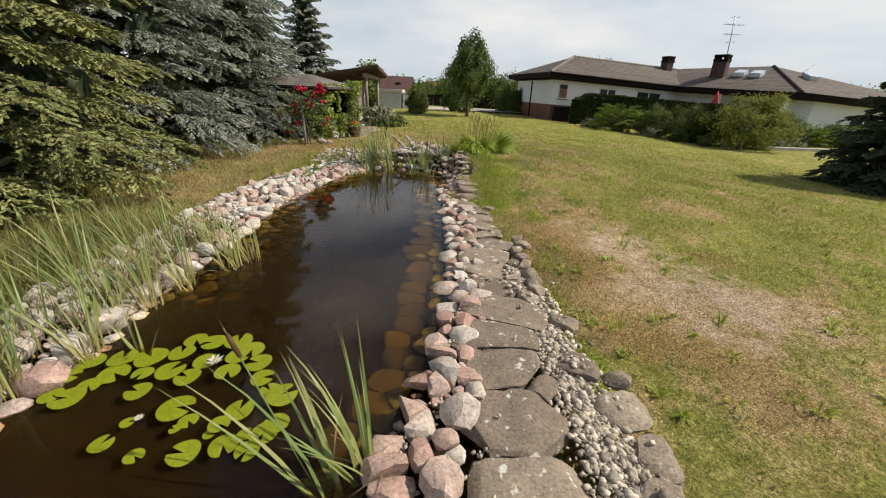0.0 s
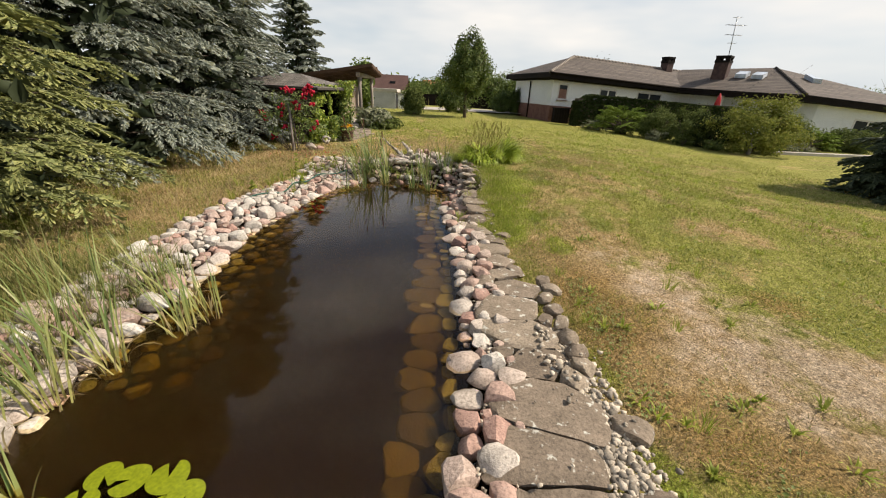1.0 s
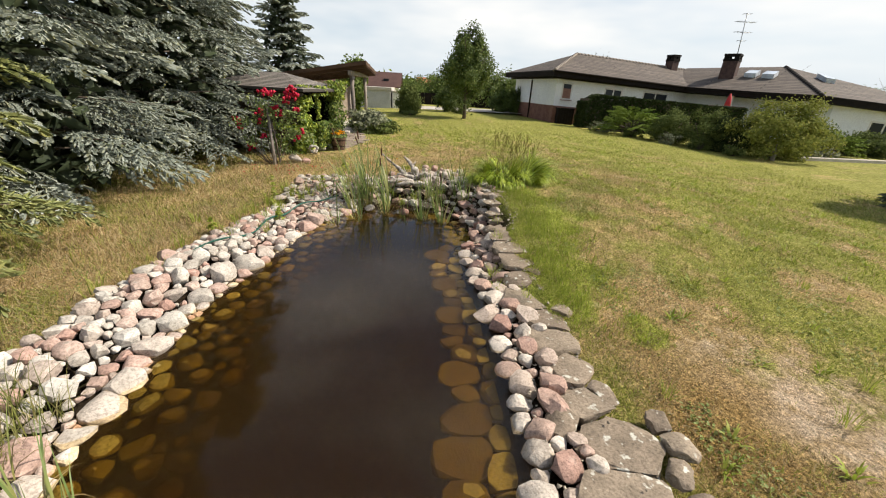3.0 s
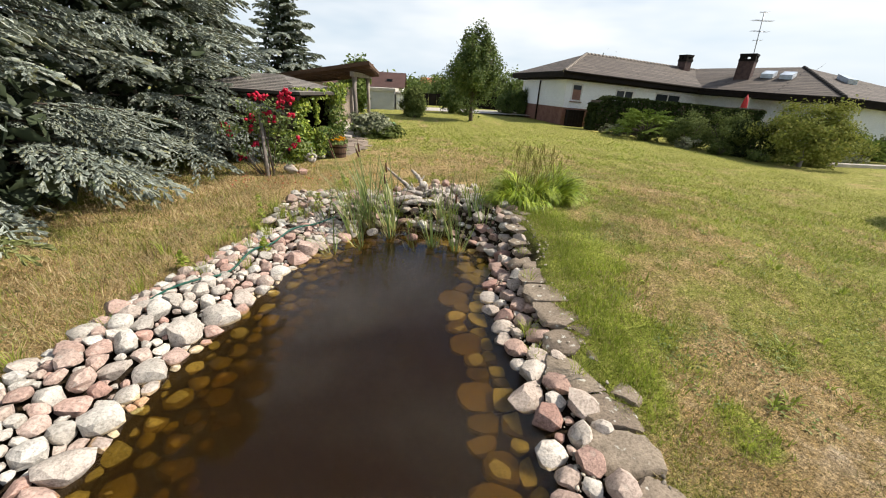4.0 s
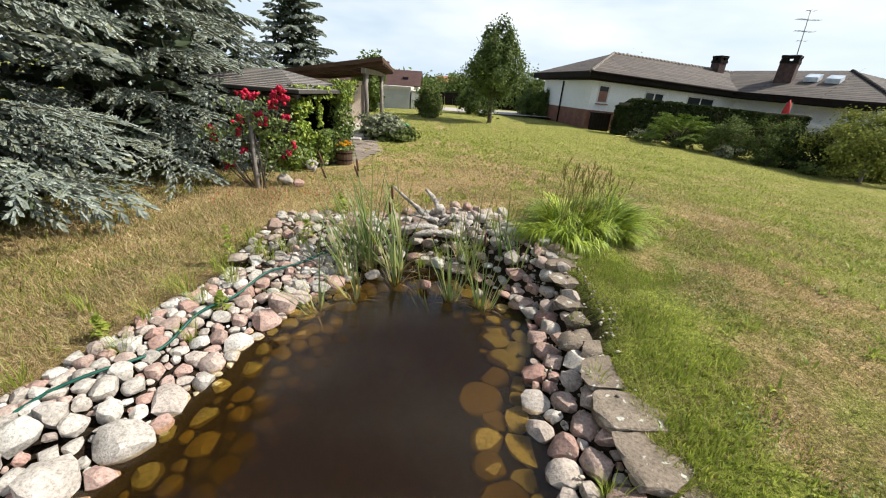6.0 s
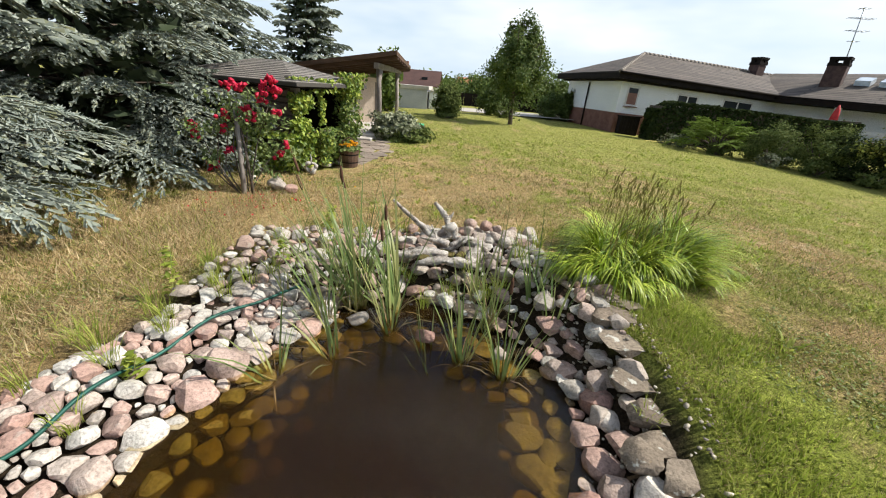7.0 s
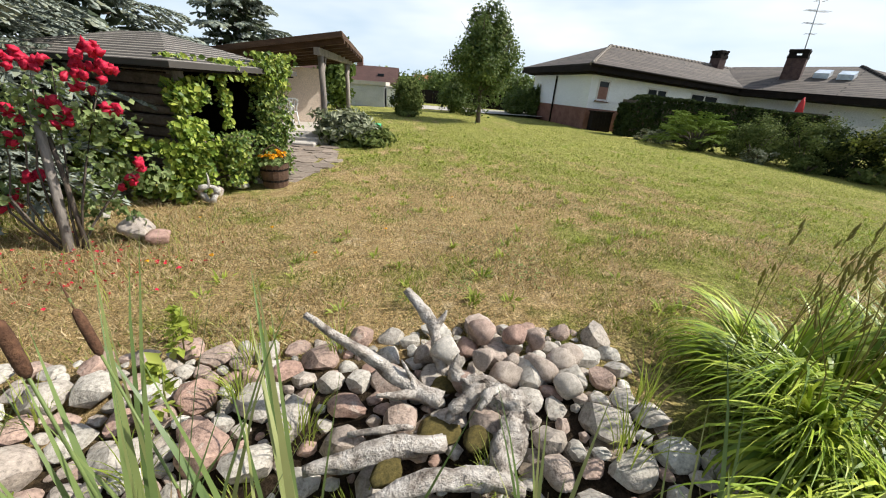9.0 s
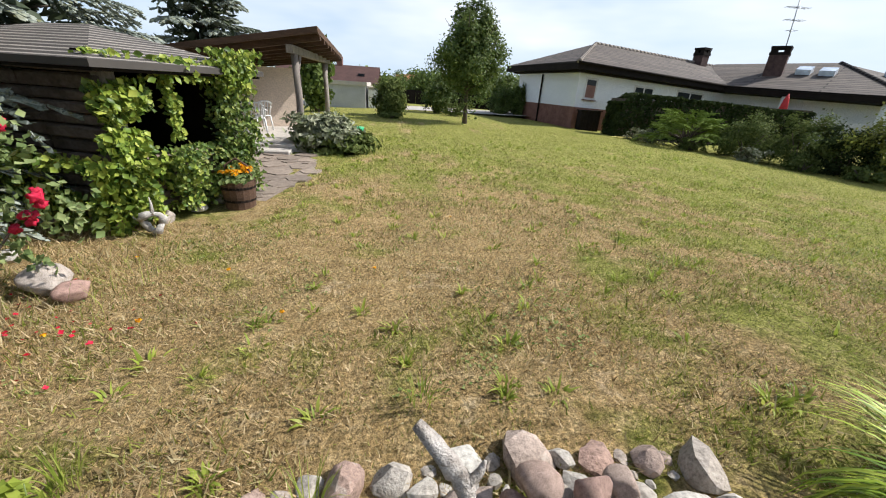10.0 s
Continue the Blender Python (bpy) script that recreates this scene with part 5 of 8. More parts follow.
def blades_arrays(rs, base, direc, length, width, bend, seg=4, splay=0.25):
    """Arching strips: base (n,3), lean direction (n,2), length, width, bend (n,)."""
    n = len(base)
    vs = np.zeros((n, seg + 1, 2, 3))
    side = np.stack([-direc[:, 1], direc[:, 0], np.zeros(n)], 1)
    tw = rs.uniform(-0.6, 0.6, n)
    d3 = np.stack([direc[:, 0], direc[:, 1], np.zeros(n)], 1)
    side = side * np.cos(tw)[:, None] + d3 * np.sin(tw)[:, None]
    p = base.copy()
    ang = rs.uniform(0.02, splay, n)
    for i in range(seg + 1):
        s = i / seg
        w = width * (1 - s ** 1.6) * (0.6 + 0.8 * min(1, s * 3) * 0.5) + 0.0004
        vs[:, i, 0], vs[:, i, 1] = p - side * w[:, None] / 2, p + side * w[:, None] / 2
        st = length / seg
        p = p + d3 * (np.sin(ang) * st)[:, None] + np.array([0, 0, 1.0]) * (np.cos(ang) * st)[:, None]
        ang = ang + bend / seg
    v = vs.reshape(-1, 3)
    k = np.arange(n)[:, None] * (seg + 1) * 2
    t = []
    for i in range(seg):
        a = i * 2
        t += [k + np.array((a, a + 1, a + 3)), k + np.array((a, a + 3, a + 2))]
    return v, np.concatenate(t, 0)


def tuft_mesh(name, rs, n, r, length, width, bend, mat, seg=4, centre=(0, 0, 0), lean=None, splay=0.25):
    a = rs.uniform(0, 6.283, n)
    q = r * np.sqrt(rs.rand(n))
    base = np.stack([q * np.cos(a), q * np.sin(a), np.zeros(n)], 1) + np.array(centre)
    b = a + rs.normal(0, 0.5, n)
    d = np.stack([np.cos(b), np.sin(b)], 1)
    if lean is not None:
        d = d * 0.6 + np.array(lean)
        d /= np.linalg.norm(d, axis=1, keepdims=True)
    v, t = blades_arrays(rs, base, d, length * rs.uniform(0.55, 1.1, n), width * rs.uniform(0.7, 1.2, n), bend * rs.uniform(0.3, 1.4, n), seg, splay)
    return mesh_fast(name, v, t, mat)


def cattail(at, n, height, seed, label="clump of green cattail reeds standing in the pond", heads=0, lean=(0, 0), r=0.09, dead=6, width=0.014, z=None):
    rs = np.random.RandomState(seed)
    x, y = at
    zz = min(land(x, y), WATER) - 0.0 if z is None else z
    t = thing("cattail", (x, y, zz), label, "reeds", "pond reeds")
    ln = lean if lean != (0, 0) else None
    put(new("leaves", tuft_mesh("leaves", rs, n, r, height, width, min(0.85, 0.4 + 0.8 * math.hypot(*lean)), M["reed"], 5, lean=ln, splay=0.25 + 0.4 * min(1, math.hypot(*lean)))), t)
    if dead:
        put(new("dead_leaves", tuft_mesh("dead_leaves", rs, dead, r, height * 0.5, 0.012, 2.2, M["reed_dry"], 5)), t, "bent straw-coloured dead blades")
    for i in range(heads):
        a = rs.uniform(0, 6.28)
        h = height * rs.uniform(0.85, 1.05)
        bx, by = r * 0.5 * math.cos(a), r * 0.5 * math.sin(a)
        tx, ty = bx + lean[0] * 0.5 * h + rs.uniform(-0.05, 0.05), by + lean[1] * 0.5 * h + rs.uniform(-0.05, 0.05)
        st = tube("stalk", [(bx, by, 0), ((bx + tx) / 2, (by + ty) / 2, h * 0.5), (tx, ty, h)], [0.005, 0.004, 0.003], M["reed"], t, sides=5)
        d = Vector((tx - bx, ty - by, h)).normalized()
        c = Vector((tx, ty, h)) - d * 0.15
        q = [c + d * s for s in (-0.002, 0.008, 0.03, 0.09, 0.115, 0.122, 0.19)]
        tube("head", q, [0.004, 0.01, 0.0115, 0.0115, 0.009, 0.003, 0.0015], M["cattail"], t, "brown velvety seed head", sides=8)
    return t


def sedge():
    rs = np.random.RandomState(77)
    x, y = 0.79, 9.62
    t = thing("sedge_clump", (x, y, land(x, y) - 0.02), "large arching bright green sedge clump with dark seed spikes", "ornamental grass")
    # locks of blades that comb over together, each its own way
    for cx, cy, locks, ln, way in ((0.0, 0.05, 12, 0.9, None), (-0.2, -0.12, 8, 0.7, 3.3), (0.34, 0.1, 10, 0.95, 0.1), (0.1, 0.26, 7, 0.8, 1.6), (-0.14, 0.18, 7, 0.68, 2.5), (0.34, -0.2, 9, 0.8, -0.5),
                                  (0.05, -0.28, 7, 0.68, -1.7), (0.5, -0.05, 8, 0.86, -0.1), (-0.3, -0.26, 5, 0.62, -2.5)):
        vv, tt, off = [], [], 0
        for q in range(locks):
            n = rs.randint(26, 62)
            bx, by = cx + rs.normal(0, 0.1), cy + rs.normal(0, 0.1)
            base = np.stack([bx + rs.normal(0, 0.03, n), by + rs.normal(0, 0.03, n), np.zeros(n)], 1)
            main = rs.uniform(0, 6.283) if way is None else way + rs.normal(0, 0.8)
            out = main + rs.normal(0, 0.28, n)
            lean, size = rs.uniform(0.4, 1.45), rs.uniform(0.65, 1.1)
            v, tr = blades_arrays(rs, base, np.stack([np.cos(out), np.sin(out)], 1), 0.84 * ln * size * rs.uniform(0.7, 1.1, n), 0.018 * rs.uniform(0.5, 1.25, n), 3.1 * lean * rs.uniform(0.8, 1.2, n), 7, 0.45)
            vv.append(v)
            tt.append(tr + off)
            off += len(v)
        put(tagged(new("foliage", mesh_fast("foliage", np.concatenate(vv), np.concatenate(tt), M["sedge"])), kind="stuff"), t)
    vs, ts, k = [], [], 0
    for i in range(56):
        a = rs.normal(0.3, 1.0) if i < 30 else rs.uniform(0, 6.28)
        ln = rs.uniform(0.58, 0.84)
        o = rs.uniform(0.03, 0.28) * ln
        b = (rs.uniform(-0.3, 0.45), rs.uniform(-0.3, 0.4))
        e = Vector((b[0] + o * math.cos(a), b[1] + o * math.sin(a), ln * (1.02 - 0.3 * o / ln)))
        q, g = tube_arrays([(b[0], b[1], 0), (b[0] * 0.6 + e.x * 0.4, b[1] * 0.6 + e.y * 0.4, ln * 0.6), e], [0.003, 0.0025, 0.0015], 4)
        d = Vector((math.cos(a) * 0.25, math.sin(a) * 0.25, 0.9)).normalized()
        for step in (0.0, -0.032, -0.075):
            c = e + d * step + Vector((rs.uniform(-0.012, 0.012), rs.uniform(-0.012, 0.012), 0))
            q2, g2 = tube_arrays([c - d * 0.022, c, c + d * 0.024], [0.002, 0.0065, 0.002], 5)
            g += [tuple(len(q) + j for j in f) for f in g2]
            q += q2
        ts += [tuple(k + j for j in f) for f in g]
        vs += q
        k = len(vs)
    put(tagged(new("inflorescence", mesh_from("inflorescence", vs, ts, M["sedge_spike"])), kind="stuff"), t, "brown-green seed spikes")
    return t


def lily_leaf_mesh(seed):
    rnd = random.Random(seed)
    bm = bmesh.new()
    k = 22
    c = bm.verts.new((0, 0, 0.006))
    ring, inner = [], []
    for i in range(k + 1):
        a = radians(16) + (2 * math.pi - radians(32)) * i / k
        rr = 0.5 * (1 + 0.03 * math.sin(3 * a + seed)) * (0.96 if i in (0, k) else 1)
        inner.append(bm.verts.new((rr * 0.6 * math.cos(a), rr * 0.6 * math.sin(a), 0.012 + 0.006 * math.sin(5 * a))))
        ring.append(bm.verts.new((rr * math.cos(a), rr * math.sin(a), 0.004 + 0.012 * math.sin(2 * a + seed))))
    for i in range(k):
        bm.faces.new((c, inner[i], inner[i + 1]))
        bm.faces.new((inner[i], ring[i], ring[i + 1], inner[i + 1]))
    me = bpy.data.meshes.new("lily_leaf")
    bm.to_mesh(me)
    bm.free()
    me.materials.append(M["lily_leaf"])
    me.polygons.foreach_set("use_smooth", [True] * len(me.polygons))
    return me


def lilies():
    rnd = random.Random(8)
    meshes = [lily_leaf_mesh(i) for i in range(4)]
    spots = [(-1.88, 1.75, .11), (-1.66, 1.98, .19), (-1.45, 1.7, .15), (-1.28, 1.74, .14), (-1.15, 1.71, .12), (-1.11, 1.81, .14), (-1.07, 1.87, .14), (-1.3, 1.96, .15), (-1.36, 1.86, .11), (-1.39, 1.81, .06), (-1.95, 2.1, .14),
             (-1.54, 1.89, .1), (-2.29, 2.04, .17), (-2.25, 2.13, .13), (-2.4, 2.34, .15), (-2.18, 2.23, .17), (-2.23, 2.37, .17), (-2.06, 2.38, .19), (-1.88, 2.28, .17), (-1.91, 2.45, .16), (-1.89, 2.58, .15), (-1.76, 2.56, .17)]
    spots += [(-1.59, 2.57, .18), (-1.46, 2.48, .16), (-1.36, 2.35, .16), (-1.28, 2.21, .14), (-1.11, 2.07, .18), (-1.71, 2.37, .15), (-1.53, 2.42, .15), (-1.74, 2.22, .15), (-1.52, 2.27, .15), (-2.02, 2.24, .12), (-1.84, 1.87, .07), (-1.57, 1.83, .06),
              (-1.2, 1.8, .08), (-2.42, 2.2, .13), (-2.4, 2.06, .12), (-1.2, 2.12, .12), (-1.67, 1.68, .09)]
    for i, (x, y, s) in enumerate(spots):
        ob = new("lily_pad", rnd.choice(meshes))
        ob.matrix_world = pose(x, y + 0.19, WATER + 0.004 + 0.0022 * (i % 9), rnd.uniform(-2, 2), rnd.uniform(-2, 2), rnd.uniform(0, 360)) @ Matrix.Diagonal((s, s, s, 1))
        tagged(ob, "round notched yellow-green water lily pad floating on the pond", "lily pad", "lily pads")
    for x, y, s in ((-1.63, 2.53, 1.0), (-1.79, 2.08, 0.5)):
        f = thing("water_lily", (x, y, WATER + 0.02), "open white water lily flower among the pads", "flower", "water lilies")
        rs = np.random.RandomState(3)
        for ring, (n, ln, el) in enumerate(((8, 0.06, 25), (7, 0.05, 48), (5, 0.038, 68))):
            bm = bmesh.new()
            for i in range(n):
                a = 6.283 * (i + 0.5 * ring) / n
                q = [(0.004, 0, 0), (ln * 0.5, ln * 0.17, 0.004), (ln, 0, 0.0), (ln * 0.5, -ln * 0.17, 0.004), (ln * 0.5, 0, -0.005)]
                mm = Matrix.Rotation(a, 4, "Z") @ Matrix.Rotation(-radians(el), 4, "Y")
                v = [bm.verts.new(mm @ (Vector(p) * s)) for p in q]
                for t3 in ((0, 4, 1), (1, 4, 2), (2, 4, 3), (3, 4, 0)):
                    bm.faces.new([v[j] for j in t3])
            part("petals", bm, M["petal_white"], f)
        bm = bmesh.new()
        bmesh.ops.create_uvsphere(bm, u_segments=8, v_segments=5, radius=0.012 * s)
        bmesh.ops.translate(bm, vec=(0, 0, 0.016 * s), verts=bm.verts)
        part("stamens", bm, M["petal_yellow"], f, "yellow stamens")


def lawn_blades():
    rs = np.random.RandomState(101)

    def scatter(name, n, mat, prob, h, w, label):
        """Blades thin out with distance from the walk along the pond, and grow coarser."""
        cy = rs.uniform(0.5, 9.5, n)
        r = 0.9 * (26.0 / 0.9) ** (rs.rand(n) ** 0.8)
        a = rs.uniform(-0.25, 3.4, n)
        x, y = -0.6 + r * np.cos(a), cy + r * np.sin(a)
        d = pond_d(x, y)
        dry, bare, lush = cover(x, y)
        keep = (rs.rand(n) < prob(dry, bare, lush)) & (y < 33.4)
        keep &= np.where((x < -1.0) | ((y > 8.6) & (x < 0.35)), d > 1.0, d > 0.48) & ~((y > 8.3) & (y < 10.3) & (np.abs(x + 1.1) < 1.5))
        keep &= ~((x < -2.55) & (y > 13.6) & (y < 22.3) & (x > -8))
        keep &= ~((x > 9.5) & (y > 26.5)) & ~(x + y * 0.1 > 14.5)
        x, y, r = x[keep], y[keep], r[keep]
        k = len(x)
        z = land_z(x, y)
        a = rs.uniform(0, 6.283, k)
        far = np.clip(r / 4.5, 0.8, 1.8)
        tall = np.where(x < -3.2, 1.7, 1.0)
        hh = h * rs.uniform(0.5, 1.4, k) * far ** 0.45 * tall
        ln = rs.uniform(0.3, 1.5, k) * hh
        ww = w * rs.uniform(0.7, 1.3, k) * far
        b = rs.uniform(0, 6.283, k)
        c = np.stack([x, y, z - 0.004], 1)
        s = np.stack([np.cos(a), np.sin(a), np.zeros(k)], 1) * ww[:, None]
        tip = c + np.stack([np.cos(b) * ln, np.sin(b) * ln, hh], 1)
        v = np.stack([c - s, c + s, tip], 1).reshape(-1, 3)
        ob = new(name, mesh_fast(name, v, np.arange(len(v)).reshape(-1, 3), mat))
        tagged(ob, label, "grass", kind="stuff")
    g = lambda dry, bare, lush: np.clip(1.15 - 1.1 * dry, 0.08, 1) * np.clip(1.0 - 1.3 * bare, 0.02, 1)
    dd = lambda dry, bare, lush: np.clip(1.5 * dry - 0.15, 0.05, 1) * np.clip(1.0 - 1.2 * bare, 0.25, 1)
    lu = lambda dry, bare, lush: np.clip(lush * 1.6 - 0.35, 0, 1)
    scatter("grass", 900000, M["lawn_green"], g, 0.03, 0.0036, "short green lawn grass")
    scatter("dry_grass", 800000, M["lawn_dry"], dd, 0.032, 0.0032, "dry straw-coloured grass")
    scatter("lush_grass", 400000, M["lawn_lush"], lu, 0.04, 0.0034, "fresh green grass beside the flagstones")
    # a thick fringe of leafy grass along the flagstones
    n = 60000
    x, y = rs.uniform(0.3, 2.0, n), rs.uniform(4.6, 10.3, n)
    lush = cover(x, y)[2]
    keep = (rs.rand(n) < np.clip(lush * 1.5 - 0.4, 0, 1) * (fbm(x, y, 3.2, 52) > 0.42)) & (pond_d(x, y) > 0.62)
    x, y = x[keep], y[keep]
    k = len(x)
    a = rs.uniform(0, 6.283, k)
    base = np.stack([x, y, land_z(x, y) - 0.004], 1)
    tip = base + np.stack([np.cos(a) * 0.035 * rs.rand(k), np.sin(a) * 0.035 * rs.rand(k), 0.02 + 0.06 * rs.rand(k) ** 2], 1)
    s = np.stack([-np.sin(a), np.cos(a), np.zeros(k)], 1) * rs.uniform(0.003, 0.007, (k, 1))
    v = np.stack([base - s, base + s, tip], 1).reshape(-1, 3)
    tagged(new("fringe_grass", mesh_fast("fringe_grass", v, np.arange(len(v)).reshape(-1, 3), M["lawn_lush"])), "leafy bright green grass along the flagstones", "grass", kind="stuff")
    # rank grass grown over the stones at the reedy end of the bank
    n = 8000
    x, y = rs.uniform(-4.4, -2.55, n), rs.uniform(1.4, 4.9, n)
    keep = (fbm(x, y, 1.5, 91) + 0.2 * smooth(-2.7, -3.4, x) + 0.12 * smooth(4.8, 3.6, y) > 0.5) & (pond_d(x, y) > 0.08)
    x, y = x[keep], y[keep]
    k = len(x)
    a = rs.uniform(0, 6.283, k)
    v, tr = blades_arrays(rs, np.stack([x, y, np.maximum(land_z(x, y), WATER + 0.03)], 1), np.stack([np.cos(a), np.sin(a)], 1), rs.uniform(0.12, 0.5, k), rs.uniform(0.004, 0.008, k), rs.uniform(0.3, 1.8, k), 4, 0.5)
    tagged(new("rank_grass", mesh_fast("rank_grass", v, tr, M["rank"])), "rank olive-green grass growing through the bank stones", "grass", kind="stuff")
    # long dry grasses on the verge between the spruces and the bank
    n = 11000
    x, y = rs.uniform(-6.6, -2.6, n), rs.uniform(2.5, 12.8, n)
    edge = np.interp(y, [p[0] for p in LEFT_OUT], [p[1] for p in LEFT_OUT])
    keep = (x < edge - 0.02) & (fbm(x, y, 1.6, 83) + 0.25 * smooth(0.6, 0.0, edge - x) > 0.47) & ~((x > -2.9) & (y > 10.3))
    x, y = x[keep], y[keep]
    k = len(x)
    a = rs.uniform(0, 6.283, k)
    base = np.stack([x, y, land_z(x, y) - 0.01], 1)
    dv = np.stack([np.cos(a), np.sin(a)], 1)
    for name, lo, hi, mat, label in (("tall_dry_grass", 0.0, 0.62, "reed_dry", "long straw-coloured grass on the verge"), ("tall_green_grass", 0.62, 1.0, "lawn_lush", "long green grass on the verge")):
        sel = (rs.rand(k) >= lo) & (rs.rand(k) < hi) if lo == 0 else rs.rand(k) > lo
        m = int(sel.sum())
        v, tr = blades_arrays(rs, base[sel], dv[sel], rs.uniform(0.08, 0.27, m), rs.uniform(0.003, 0.006, m), rs.uniform(0.3, 1.5, m), 3, 0.4)
        tagged(new(name, mesh_fast(name, v, tr, M[mat])), label, "grass", kind="stuff")
    # broad-leaved weeds and coarse tussocks in the mown turf
    n = 1500
    x, y = rs.uniform(-2.4, 8.5, n), rs.uniform(2.0, 22.0, n)
    keep = (pond_d(x, y) > 1.0) & (fbm(x, y, 0.9, 71) > 0.44) & ~((y > 8.2) & (y < 10.5) & (x < 1.5)) & (cover(x, y)[1] < 0.5)
    x, y = x[keep], y[keep]
    m = rs.randint(6, 22, len(x))
    spread = np.repeat(rs.uniform(0.02, 0.07, len(x)), m)
    x, y = np.repeat(x, m), np.repeat(y, m)
    k = len(x)
    a = rs.uniform(0, 6.283, k)
    off = spread * np.sqrt(rs.rand(k))
    x, y = x + off * np.cos(a), y + off * np.sin(a)
    v, tr = blades_arrays(rs, np.stack([x, y, land_z(x, y) - 0.004], 1), np.stack([np.cos(a), np.sin(a)], 1), rs.uniform(0.04, 0.12, k), rs.uniform(0.009, 0.024, k), rs.uniform(0.8, 2.2, k), 3, 0.9)
    tagged(new("lawn_weeds", mesh_fast("lawn_weeds", v, tr, M["lawn_lush"])), "small bright green weeds and tussocks in the dry lawn", "weeds", kind="stuff")
    # clover and plantain: small flat leaves in patches
    n = 80000
    cy = rs.uniform(0.5, 9.5, n)
    r = 1.2 * 12.0 ** rs.rand(n)
    a = rs.uniform(-0.2, 3.3, n)
    x, y = -0.6 + r * np.cos(a), cy + r * np.sin(a)
    d = pond_d(x, y)
    keep = (fbm(x, y, 1.7, 60) > 0.54) & (d > 1.05) & ~((y > 8.3) & (y < 10.8) & (np.abs(x + 1.1) < 1.7)) & ~((x < -2.5) & (y > 13.6)) & (cover(x, y)[1] < 0.35)
    x, y, r = x[keep], y[keep], r[keep]
    p = np.stack([x, y, land_z(x, y) + 0.008 + 0.012 * rs.rand(len(x))], 1)
    ob = new("clover", leaves_mesh("clover", p, np.tile((0, 0, 1.0), (len(p), 1)), 0.018, M["clover"], rs, 0.3, 1.4))
    tagged(ob, "patches of small clover leaves in the turf", "clover", kind="stuff")


# ---- shed, shelter and their plants ----
def boxes_part(name, rows, mat, parent, label="", bevel=0.0, m=None):
    bm = bmesh.new()
    for r in rows:
        box(bm, *r, bevel)
    if m is not None:
        bmesh.ops.transform(bm, matrix=m, verts=bm.verts)
    return part(name, bm, mat, parent, label)


